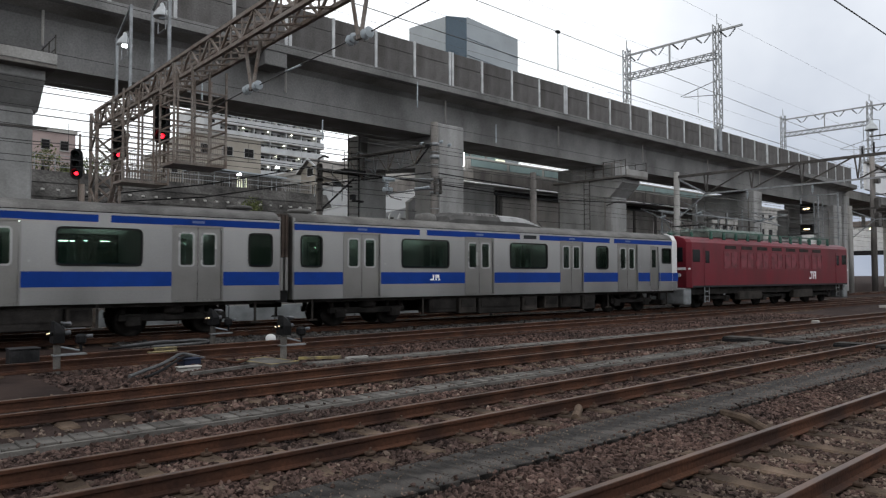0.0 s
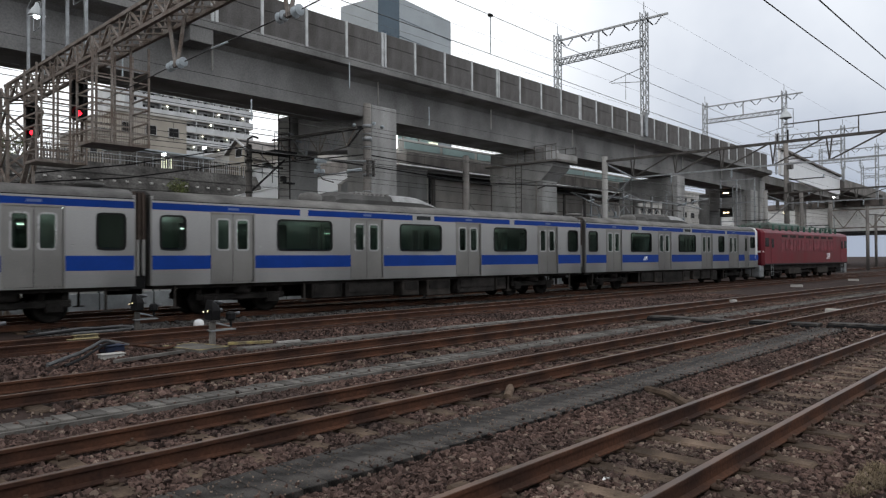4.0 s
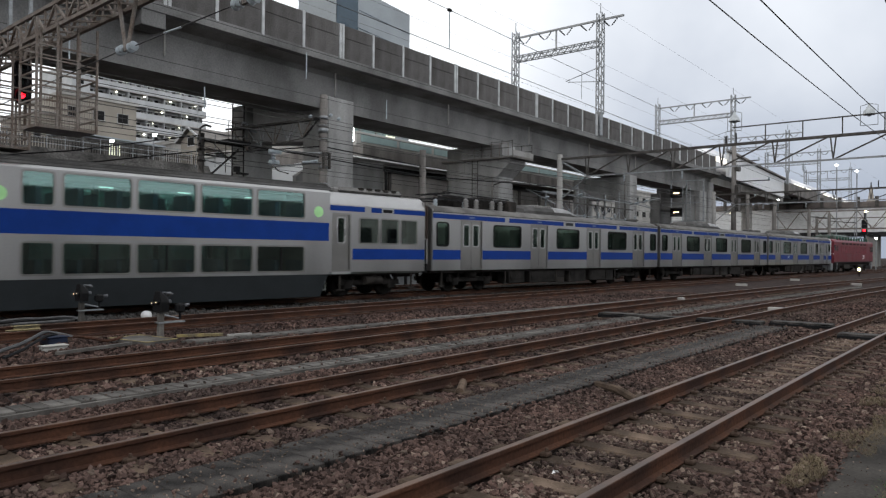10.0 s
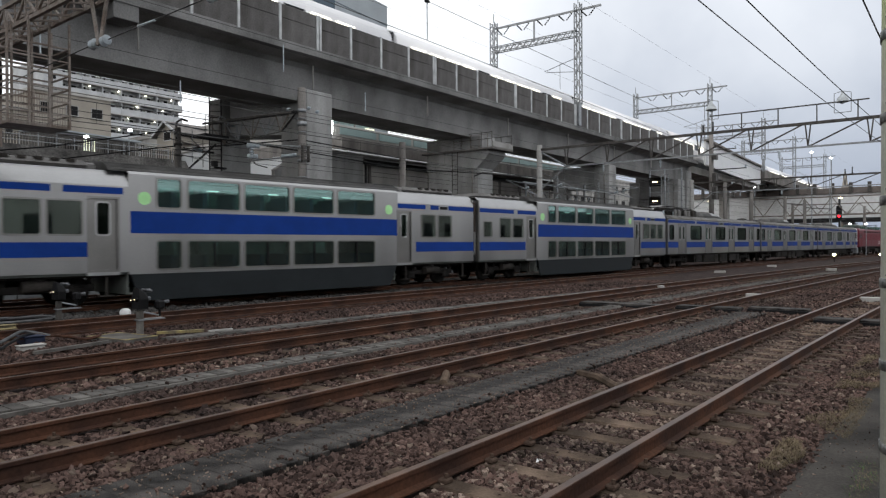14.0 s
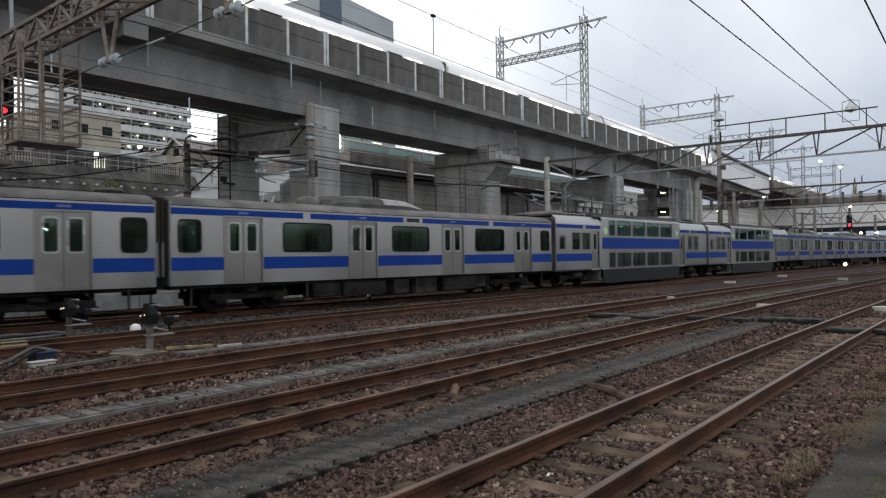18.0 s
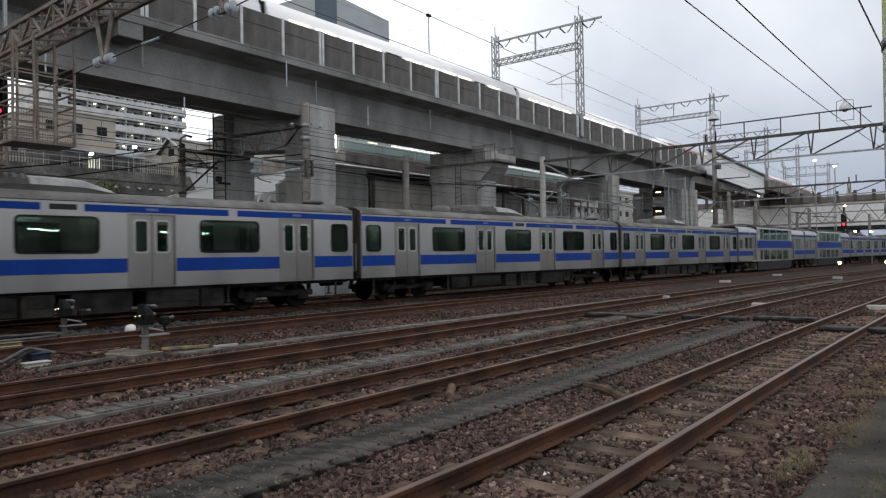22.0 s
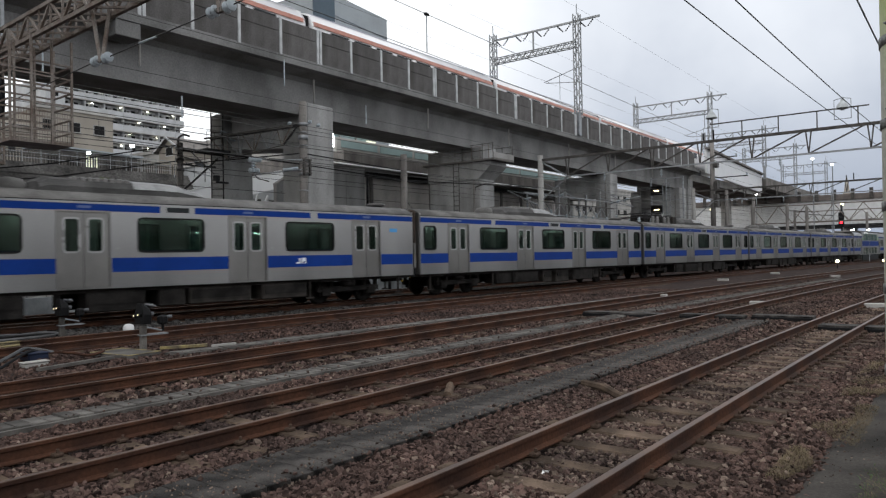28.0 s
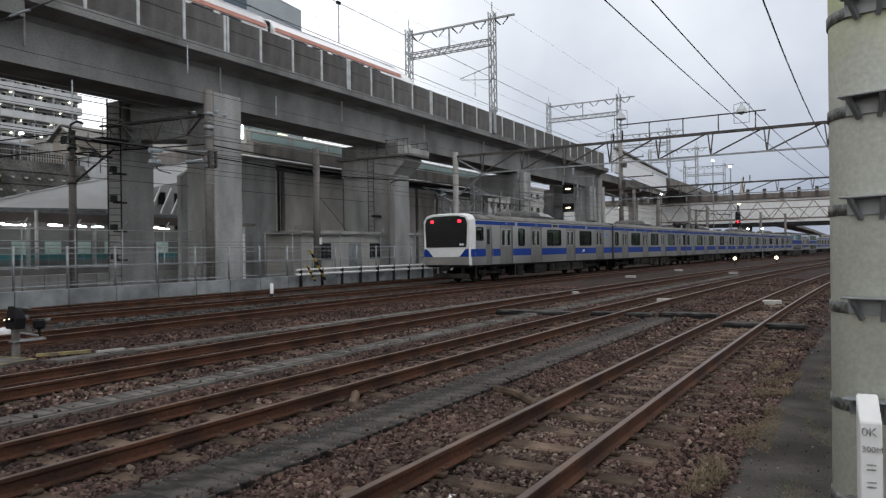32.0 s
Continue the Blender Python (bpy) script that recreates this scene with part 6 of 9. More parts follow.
# ---- houses on the hill ----
def block_house(name, label, x0, x1, y0, y1, z0, z1, wall, rows, cols, balcony=False, lit=0.0, seed=1):
    rnd = random.Random(seed)
    h = root(name, label, "building", group="buildings on the hill")
    part("wall", box(B(), x0, x1, y0, y1, z0, z1), wall, h)
    part("roof", box(B(), x0 - 0.2, x1 + 0.2, y0 - 0.2, y1 + 0.2, z1, z1 + 0.5), M_CONC_L, h)
    fh, fw = (z1 - z0) / rows, (x1 - x0) / cols
    for r in range(rows):
        z = z0 + r * fh
        if balcony:
            part("balcony", box(B(), x0 - 0.1, x1 + 0.1, y0 - 1.5, y0 - 1.38, z + 0.1, z + 1.42), mat_pale, h, "white balcony front")
            part("gallery_floor", box(B(), x0 - 0.1, x1 + 0.1, y0 - 1.6, y0, z - 0.1, z + 0.1), M_CONC_L, h)
            for c in range(0, cols, 2):
                part("gallery_fin", box(B(), x0 + c * fw - 0.07, x0 + c * fw + 0.07, y0 - 1.56, y0 - 0.1, z + 0.1, z + fh - 0.1), mat_pale, h, "white gallery fin")
        for c in range(cols):
            x = x0 + c * fw
            w = part("window", box(B(), x + fw * 0.2, x + fw * 0.62, y0 - 0.06, y0 - 0.01, z + 1.0, z + 2.2), M_GASKET, h, "dark window")
            if balcony:
                part("door", box(B(), x + fw * 0.68, x + fw * 0.98, y0 - 0.05, y0 - 0.01, z + 0.1, z + 2.1), M_CONC, h, "grey flat door")
            else:
                part("window_frame", box(B(), x + fw * 0.16, x + fw * 0.66, y0 - 0.04, y0 - 0.002, z + 0.9, z + 2.3), M_CONC, w)
                part("sill", box(B(), x + fw * 0.14, x + fw * 0.68, y0 - 0.25, y0, z + 0.8, z + 0.92), M_CONC_L, w)
            if balcony and (c % 3 == r % 3):
                part("gallery_lamp", box(B(), x + fw * 0.78, x + fw * 0.92, y0 - 0.9, y0 - 0.7, z + 2.3, z + 2.5), mat_gallery, h, "lit gallery lamp")
    return h


block_house("apartment_block", "white apartment block with long access galleries and lit lamps", 66.5, 93.6, 150, 164, 11, 38.8, mat_pale, 10, 13, True)
st_ = root("stair_tower", "white stair tower at the end of the apartment block", "building", group="buildings on the hill")
part("wall", box(B(), 62.6, 66.3, 147.9, 163, 11, 39.6), mat_pale, st_)
for k in range(9):
    part("window", box(B(), 64.0, 65.0, 147.84, 147.9, 13.4 + 2.78 * k, 14.5 + 2.78 * k), M_GASKET, st_, "small dark window")
block_house("beige_house", "beige plastered house with a flat roof", 39.6, 49.5, 96, 108, 11, 21.9, mat_beige, 3, 3, seed=3)
block_house("beige_annex", "beige plastered annex with dark windows", 36.5, 40.3, 98, 108, 11, 19.2, mat_beige, 2, 2, seed=7)
block_house("pink_house", "pale pink apartment house beyond the yard", 10, 26, 104, 116, 11, 21.0, mat_pink, 3, 7, seed=4)
block_house("grey_house", "low grey house above the slope", 52, 66, 88, 98, 11, 16.5, M_CONC_L, 2, 5, seed=6)
gh = root("gabled_house", "small weathered gabled house above the slope", "house", group="buildings on the hill")
part("wall", box(B(), 49.6, 54.6, 79.6, 84.4, 10.8, 15.9), mat_beige, gh)
bm = B()
ga = [[bm.verts.new((x, y, z)) for y, z in ((79.6, 15.9), (84.4, 15.9), (82.0, 17.35))] for x in (49.6, 49.8)]
bm.faces.new(ga[0])
bm.faces.new(ga[1][::-1])
for i in range(3):
    bm.faces.new((ga[0][i], ga[1][i], ga[1][(i + 1) % 3], ga[0][(i + 1) % 3]))
bmesh.ops.recalc_face_normals(bm, faces=bm.faces)
part("gable", bm, mat_beige, gh)
for y0, y1 in ((79.0, 82.0), (85.0, 82.0)):
    bm = B()
    lo = [bm.verts.new(p) for p in ((49.1, y0, 15.62), (49.1, y1, 17.42), (55.0, y1, 17.42), (55.0, y0, 15.62))]
    hi = [bm.verts.new((v.co.x, v.co.y, v.co.z + 0.2)) for v in lo]
    bm.faces.new(lo[::-1])
    bm.faces.new(hi)
    for i in range(4):
        bm.faces.new((lo[i], lo[(i + 1) % 4], hi[(i + 1) % 4], hi[i]))
    bmesh.ops.recalc_face_normals(bm, faces=bm.faces)
    part("roof_slope", bm, M_CONC_D, gh, "grey tiled roof slope")
    part("barge_board", beam(B(), (49.05, y0, 15.7), (49.05, y1, 17.5), 0.1, 0.24), mat_pale, gh, "pale barge board")
w_ = part("window", box(B(), 49.54, 49.6, 81.3, 82.7, 15.2, 16.2), M_GASKET, gh, "dark window")
part("window_frame", box(B(), 49.56, 49.59, 81.2, 82.8, 15.1, 16.3), mat_pale, w_)
for k in range(2):
    part("window", box(B(), 50.3 + 2.2 * k, 51.7 + 2.2 * k, 79.53, 79.6, 12.6, 14.2), M_GASKET, gh, "dark window")
part("awning", beam(B(), (49.9, 79.1, 14.6), (54.3, 79.1, 14.6), 1.1, 0.12), M_CONC_D, gh, "grey lean-to awning")
bf = root("hill_fence", "dark slatted fence along the top of the slope", "fence", kind="structure")
fm = None
for k in range(120):
    x = 22 + 0.26 * k
    if fm is None:
        fm = part("slat", box(B(), -0.07, 0.07, -0.02, 0.02, 0, 1.7), M_STEEL_D, bf).data
        bf.children[0].location = (x, 71.5, 10.7)
    else:
        share("slat", fm, bf, pose(x, 71.5, 10.7 + 0.12 * ((k // 24) % 3)))
for z in (11.1, 12.1):
    part("fence_rail", box(B(), 21.8, 53.2, 71.52, 71.58, z, z + 0.08), M_STEEL_D, bf)
shed = root("lean_to_shed", "low dark shed with a pale blue-grey roof", "shed", group="buildings on the hill")
part("wall", box(B(), 30.5, 40.5, 73.5, 77, 10.7, 13.2), M_CONC_D, shed)
part("roof", beam(B(), (30.2, 74.8, 13.4), (40.8, 74.8, 13.1), 4.4, 0.16), mat_tower, shed, "pale blue-grey sheet roof")
for k in range(5):
    part("window", box(B(), 31.2 + 1.9 * k, 32.4 + 1.9 * k, 73.44, 73.5, 11.6, 12.7), M_GASKET if k != 2 else mat_lit_pane, shed, "lit window" if k == 2 else "dark window")
for lx, lz in ((26.0, 12.4), (33.5, 12.0), (38, 13.2)):
    l = root("street_lamp", "lit street lamp on a thin pole", "street lamp", group="street lamps on the hill")
    part("pole", rod(B(), (lx, 70, 10.2), (lx, 70, lz + 0.6), 0.06, 6), M_GALV, l)
    part("lamp_head", box(B(), lx - 0.16, lx + 0.16, 69.6, 70.0, lz + 0.42, lz + 0.64, 0.03), M_LAMPW if lx < 30 else M_LAMP, l)
block_house("pale_office", "pale low office block with rows of windows", 45, 61, 62, 72, -0.3, 12.2, mat_pale, 4, 8, seed=60)
block_house("end_block", "grey office block behind the viaduct", 147, 200, 70, 90, -0.3, 17.0, M_CONC_L, 5, 12, seed=61)
for k in range(4):
    block_house("mid_house", "grey low building behind the yard", 62 + 22 * k, 80 + 22 * k, 66, 80, -0.3, 14.5 - 1.5 * (k % 2), M_CONC_L, 4, 6, seed=30 + k)

block_house("office_block", "pale blue-grey office block seen beneath the viaduct", 56, 68, 75, 85, 0, 17.5, mat_pale, 5, 6, seed=31)

# pale office tower
tw = root("office_tower", "grey glass-clad office tower with lit top floors", "building")
T_TOP = 80.0
TA, TB, TC, TD = ((136.9, 167.8), (138.7, 152.9), (144.7, 149.9), (171.4, 153.2))
T_BACK = (TD[0] + TA[0] - TB[0], TD[1] + TA[1] - TB[1])


def prism(pts, z0, z1):
    bm = B()
    lo, hi = [bm.verts.new((x, y, z0)) for x, y in pts], [bm.verts.new((x, y, z1)) for x, y in pts]
    bm.faces.new(lo)
    bm.faces.new(hi[::-1])
    for i in range(len(pts)):
        bm.faces.new((lo[i], lo[(i + 1) % len(pts)], hi[(i + 1) % len(pts)], hi[i]))
    bmesh.ops.recalc_face_normals(bm, faces=bm.faces)
    return bm


T_MID = ((TB[0] + TD[0]) / 2 + 4, (TB[1] + TD[1]) / 2 + 10)
part("wing", prism([TA, TB, T_MID, T_BACK], -0.3, T_TOP - 0.6), mat_tower, tw)
part("recess", prism([(TB[0] + 0.15, TB[1]), TC, T_MID], -0.3, T_TOP - 0.3), mat_tower_d, tw, "dark glazed corner bay")
part("main_block", prism([TC, TD, T_BACK, T_MID], -0.3, T_TOP), mat_tower, tw)


def lit_row(p, q, n, z0, z1, u0=0.03, u1=0.97):
    """Lit windows proud of a tower face between two corners."""
    p, q = Vector((*p, 0)), Vector((*q, 0))
    d = (q - p).normalized()
    o = Vector((d.y, -d.x, 0)) * 0.06
    for k in range(n):
        a, b = p.lerp(q, u0 + (u1 - u0) * k / n), p.lerp(q, u0 + (u1 - u0) * (k + 0.78) / n)
        part("lit_window", prism([(a.x + o.x, a.y + o.y), (b.x + o.x, b.y + o.y), (b.x - o.x, b.y - o.y), (a.x - o.x, a.y - o.y)], z0 + 0.15 * (k % 3), z1), mat_lit_pane, tw, "lit office window")


lit_row(TC, TD, 14, 65.3, 67.2)
lit_row(TA, TB, 7, 65.6, 67.0, 0.5, 0.98)
lit_row(TB, TC, 4, 64.8, 67.2)
for z in (60.5, 64.4, 68.2, 73.5):
    part("floor_joint", prism([TC, TD, (TD[0] + 0.05, TD[1] - 0.12), (TC[0] + 0.05, TC[1] - 0.12)], z, z + 0.16), mat_tower_d, tw)

# ---- far overbridge ----
ob_ = root("overbridge", "pale concrete road bridge across the tracks with a brown railing", "bridge", kind="structure")
part("girder", box(B(), 150, 156, -60, 60, 6.3, 10.9, 0.05), M_WHITE, ob_)
part("soffit", box(B(), 149.8, 156, -60, 60, 5.6, 6.3), M_DARK, ob_)
part("parapet", box(B(), 149.7, 150.1, -60, 60, 10.9, 12.0, 0.03), mat_brown, ob_)
for k in range(40):
    part("parapet_post", box(B(), 149.4, 149.7, -60 + 3 * k, -59.4 + 3 * k, 10.9, 12.9), M_STEEL_D, ob_)
for y in (-30, 1.5, 19, 36):
    part("bridge_pier", box(B(), 150.5, 155.5, y - 0.7, y + 0.7, -0.4, 6.3), M_CONC, ob_)
# buildings that close the far end
for k, (y0, y1, z1) in enumerate(((-140, -40, 9), (-38, 0, 7), (2, 40, 6), (-220, -142, 12))):
    block_house("far_building", "dim low building beyond the bridge", 330 + 20 * k, 350 + 20 * k, y0, y1, -0.3, z1, M_CONC, 2, 6, seed=50 + k)
sp = root("pale_spire", "pale pointed tower far beyond the bridge", "tower")
part("shaft", lathe(B(), [(3.0, 0), (3.0, 26), (4.2, 28), (1.4, 34), (0.2, 42)], 8, Matrix.Translation((420, 54, -2))), mat_beige, sp)


# ---- overhead gantries over the yard ----
def v_gantry(x, y_far, y_mid, y_near, top, depth, rail=0.0, step=3.1):
    g = root("line_gantry", "dark steel trussed gantry across the tracks", "gantry", group="gantries across the yard")
    g.location = (x, 0, 0)
    part("top_chord", beam(B(), (0, y_far, top), (0, y_near, top), 0.2, 0.16), M_STEEL_D, g)
    part("bottom_chord", beam(B(), (0, y_far - 2.2, top - depth), (0, y_near, top - depth), 0.1), M_GALV, g)
    y, k = y_far - 2.2, 0
    while y > y_near + step:
        part("post", beam(B(), (0, y - 0.15, top), (0, y, top - depth), 0.07), M_STEEL_D, g)
        part("post", beam(B(), (0, y + 0.15, top), (0, y, top - depth), 0.07), M_STEEL_D, g)
        part("diagonal", beam(B(), (0, y, top - depth), (0, y - step + 0.2, top), 0.08), M_STEEL_D, g)
        y -= step
        k += 1
    part("knee_brace", beam(B(), (0, y_far, top - 3.0), (0, y_far - 2.2, top - depth), 0.1), M_GALV, g)
    part("knee_tie", beam(B(), (0, y_far, top - 0.1), (0, y_far - 2.2, top - depth), 0.1), M_GALV, g)
    for yy in (y_far, y_near):
        part("support_pole", rod(B(), (0, yy, -0.4), (0, yy, top + 0.35), 0.24, 14, 0.2), M_CONC, g, "grey concrete pole")
    if rail:
        part("hand_rail", beam(B(), (0, y_mid, top + 1.05), (0, rail, top + 1.05), 0.07), M_STEEL_D, g)
        for j in range(5):
            yy = y_mid - 1.9 - j * 2.05
            if yy > rail - 0.2:
                part("rail_post", beam(B(), (0, yy, top), (0, yy, top + 1.07), 0.06), M_STEEL_D, g)
    for yy in (y_far - 5, y_far - 9, y_mid - 4):
        bm = B()
        for j in range(4):
            lathe(bm, [(0.03, 0), (0.1, 0.03), (0.03, 0.08)], 8, Matrix.Translation((0, yy, top - depth - 0.5 + 0.1 * j)))
        rod(bm, (0, yy, top - depth - 0.6), (0, yy, top - depth + 0.02), 0.02, 5)
        part("insulator", bm, M_CERAM, g, "grey insulator string")
    for dy, h in ((-0.2, 0.7), (0.4, 0.55)):
        part("switch_gear", rod(B(), (0.0, y_mid + dy, top + 0.1), (0.0, y_mid + dy, top + h), 0.05, 8), M_DARK, g)
    return g


v_gantry(45.0, 25.36, 13.2, -9.0, 8.56, 1.35, 4.6)
v_gantry(77.0, 24.5, 9.5, -4.0, 8.2, 1.1)


def bell_lamp(x, y, z, label, k=1.0, lit=False):
    l = root("yard_lamp", label, "lamp", group="lamps on the gantries")
    m = pose(x, y, z) @ Matrix.Scale(k, 4)
    part("shade", lathe(B(), [(0.34, -0.02), (0.35, 0.0), (0.33, 0.05), (0.27, 0.2), (0.17, 0.34), (0.1, 0.42), (0.07, 0.56), (0.04, 0.58)], 20, m), mat_shade, l, "grey-white enamel shade")
    part("bulb", lathe(B(), [(0.05, -0.12), (0.13, -0.08), (0.14, -0.03), (0.1, -0.015)], 12, m), M_LAMP if lit else M_CERAM, l, "lit bulb" if lit else "unlit bulb")
    bm = B()
    for s in (-1, 1):
        rod(bm, (x, y + s * 0.42 * k, z - 0.6 * k), (x, y + s * 0.42 * k, z + 0.5 * k), 0.02 * k, 6)
        rod(bm, (x, y + s * 0.42 * k, z + 0.5 * k), (x, y, z + 0.6 * k), 0.02 * k, 6)
    rod(bm, (x, y - 0.42 * k, z - 0.6 * k), (x, y + 0.42 * k, z - 0.6 * k), 0.02 * k, 6)
    part("cage", bm, M_GALV, l)
    return l


bell_lamp(45.0, 5.9, 9.6, "white bell lamp in a wire frame on the gantry")
bell_lamp(45.0, 13.1, 10.0, "white bell lamp beside the gantry pole")

# square truss signal gantry
LG = root("signal_gantry", "brown square lattice truss gantry with signal cages", "gantry")
LGX = 7.0


def lg_top(y):
    return 7.21 + (17.0 - y) * 0.02


LG_W, LG_D = 0.265, 0.54
for sx in (-LG_W, LG_W):
    for dz in (0, LG_D):
        part("chord", beam(B(), (LGX + sx, 24.6, lg_top(24.6) - dz), (LGX + sx, 3.0, lg_top(3.0) - dz), 0.085), M_STEEL, LG)
yy = 24.6
k = 0
while yy > 4:
    t0, t1 = lg_top(yy), lg_top(yy - 0.56)
    for sx in (-LG_W, LG_W):
        bm = B()
        beam(bm, (LGX + sx, yy, t0 - (LG_D if k % 2 else 0)), (LGX + sx, yy - 0.56, t1 - (0 if k % 2 else LG_D)), 0.05)
        beam(bm, (LGX + sx, yy, t0), (LGX + sx, yy, t0 - LG_D), 0.035)
        part("lacing", bm, M_STEEL, LG)
    for dz in (0, LG_D):
        part("cross_lacing", beam(B(), (LGX - LG_W, yy, t0 - dz), (LGX + LG_W, yy - 0.56, t1 - dz), 0.04), M_STEEL, LG)
    yy -= 0.56
    k += 1
part("lattice_mast", lattice(B(), (LGX, 24.4, -0.4), (LGX, 24.4, 7.0), 0.7, 12, 0.06), M_STEEL, LG)
part("stay", beam(B(), (LGX, 24.2, 3.6), (LGX, 22.2, 6.0), 0.12), M_STEEL, LG)


def signal_cage(x0, x1, y0, y1, z0, z1, head_y, head_z):
    c = root("signal_cage", "rusty steel service cage hanging with a colour light signal", "signal cage", group="cages under the signal gantry")
    part("floor_frame", box(B(), x0, x1, y0, y1, z0, z0 + 0.07), M_STEEL, c)
    for x in (x0, (2 * x0 + x1) / 3, (x0 + 2 * x1) / 3, x1):
        for y in (y0, y1):
            part("hanger", beam(B(), (x, y, z0), (x, y, lg_top(y) - 0.5), 0.045), M_STEEL, c)
    n = int((z1 - z0) / 0.27)
    for k in range(1, n + 1):
        z = z0 + (z1 - z0) * k / n
        for y in (y0, y1):
            part("guard_rail", beam(B(), (x0, y, z), (x1, y, z), 0.035), M_STEEL, c)
        for x in (x0, x1):
            part("side_rail", beam(B(), (x, y0, z), (x, y1, z), 0.035), M_STEEL, c)
    bm = B()
    for k in range(24):
        x = x0 + (x1 - x0) * k / 24
        rod(bm, (x, y0 - 0.01, z0), (x, y0 - 0.01, z0 + 0.75), 0.006, 4, cap=False)
    tagged(part("mesh_guard", bm, M_STEEL, c, "fine wire mesh guard"), kind="stuff")
    s = root("colour_light_signal", "black colour light signal showing red", "signal", group="signals of the yard")
    signal_head(s, LGX, head_y, head_z)


def signal_head(s, x, y, z, lights=3):
    """Built facing -y, turned along the track; the lowest light is lit."""
    m = pose(x, y, z, 0, 0, -28)
    gap = 0.34
    bm = B()
    n = 20
    hh = gap * (lights - 1) / 2
    edge = []
    for j in range(n):
        a = 2 * math.pi * j / n
        edge.append((0.215 * math.cos(a), hh * (1 if math.sin(a) > 1e-6 else -1 if math.sin(a) < -1e-6 else 0) + hh + 0.235 * math.sin(a)))
    fr = [bm.verts.new(m @ Vector((px, 0.0, pz))) for px, pz in edge]
    bk = [bm.verts.new(m @ Vector((px * 0.9, 0.14, hh + (pz - hh) * 0.95))) for px, pz in edge]
    bm.faces.new(fr)
    bm.faces.new(bk[::-1])
    for j in range(n):
        bm.faces.new((fr[j], bk[j], bk[(j + 1) % n], fr[(j + 1) % n]))
    bmesh.ops.recalc_face_normals(bm, faces=bm.faces)
    part("back_board", bm, M_GASKET, s, "black rounded signal board")
    for k in range(lights):
        bm = B()
        ring = []
        for j in range(11):
            a = radians(-35 + 25 * j)
            long = 0.3 if 2 < j < 8 else 0.22
            ring.append([bm.verts.new(m @ Vector((r * math.cos(a), yy, gap * k + r * math.sin(a)))) for r, yy in ((0.15, 0.0), (0.14, -long), (0.128, -long), (0.138, 0.0))])
        for p0, p1 in zip(ring, ring[1:]):
            for j in range(3):
                bm.faces.new((p0[j], p0[j + 1], p1[j + 1], p1[j]))
        part("hood", bm, M_GASKET, s, "black lamp hood")
        part("lens", lathe(B(), [(0.068, -0.02), (0.068, 0.0), (0.05, 0.025), (0.01, 0.035)], 14, m @ pose(0, 0, gap * k, 90, 0, 0)), M_REDL if k == 0 else mat_lens, s, "lit red lens" if k == 0 else "dark lens")
    part("terminal_box", box(B(), -0.12, 0.12, 0.14, 0.3, 0.1, 0.62, 0.03, m), M_DARK, s, "dark terminal box")
    part("post", rod(B(), (x + 0.16, y + 0.24, z - 1.1), (x + 0.16, y + 0.24, z + 1.5), 0.04, 8), M_STEEL, s)


signal_cage(6.25, 7.55, 16.5, 17.4, 4.32, 6.15, 19.35, 5.5)
signal_cage(6.0, 7.2, 19.4, 20.3, 4.15, 6.0, 23.0, 5.45)
s3 = root("colour_light_signal", "black colour light signal showing red on a post", "signal", group="signals of the yard")
signal_head(s3, 7.0, 27.8, 5.4)
part("mast", rod(B(), (7.15, 27.6, -0.3), (7.15, 27.6, 5.0), 0.09, 8), M_STEEL, s3)
for ly, lz, h in ((22.6, 8.85, 1.9), (19.45, 8.85, 1.6)):
    bell_lamp(LGX, ly, lz, "grey-white bell lamp on a frame above the signal gantry", 0.68, ly > 20)
    fr = root("lamp_frame", "galvanised lamp frame standing on the gantry", "lamp frame")
    for dy in (-0.55, 0.75):
        part("upright", beam(B(), (LGX, ly + dy, lg_top(ly) - 0.1), (LGX, ly + dy, lz + (1.1 if dy < 0 else 0.4)), 0.08), M_GALV, fr)
    part("top_bar", beam(B(), (LGX, ly - 0.55, lz + 1.1), (LGX, ly + 0.75, lz + 0.4), 0.06), M_GALV, fr)
for iy, iz in ((14.0, 5.75), (9.96, 5.84)):
    ins = root("insulator_pair", "pair of pale disc insulators under the gantry", "insulator", group="insulators under the gantry")
    for sd in (-1, 1):
        part("hanger", beam(B(), (LGX - 0.1 * sd, iy + 0.16 * sd, lg_top(iy) - 0.5), (LGX, iy + 0.03 * sd, iz - 0.05), 0.06), M_STEEL, ins)
        for d in range(2):
            m_ = pose(LGX, iy + sd * (0.16 + 0.13 * d), iz + (0.01 - 0.012 * d) * sd, 90 * sd, 0, 0)
            c = part("disc", lathe(B(), [(0.03, -0.028), (0.05, -0.024), (0.075, -0.012), (0.096, -0.01), (0.101, 0.0), (0.07, 0.015), (0.04, 0.026)], 20, m_), M_CERAM, ins, "pale porcelain disc")
            part("cap", lathe(B(), [(0.04, 0.024), (0.036, 0.07), (0.02, 0.085), (0.015, 0.12)], 10, m_), M_GALV, c, "grey metal cap")
    part("clevis", box(B(), LGX - 0.03, LGX + 0.03, iy - 0.1, iy + 0.1, iz - 0.05, iz + 0.03), M_STEEL_D, ins)
span = root("cross_span", "thin steel cross-span wire between the disc insulators", "wire")
for p, q in (((LGX, 24.0, 5.3), (LGX, 14.36, 5.75)), ((LGX, 13.64, 5.75), (LGX, 10.32, 5.84)), ((LGX, 9.6, 5.84), (LGX, 2.0, 6.3))):
    part("wire", rod(B(), p, q, 0.012, 6), M_WIRE, span)
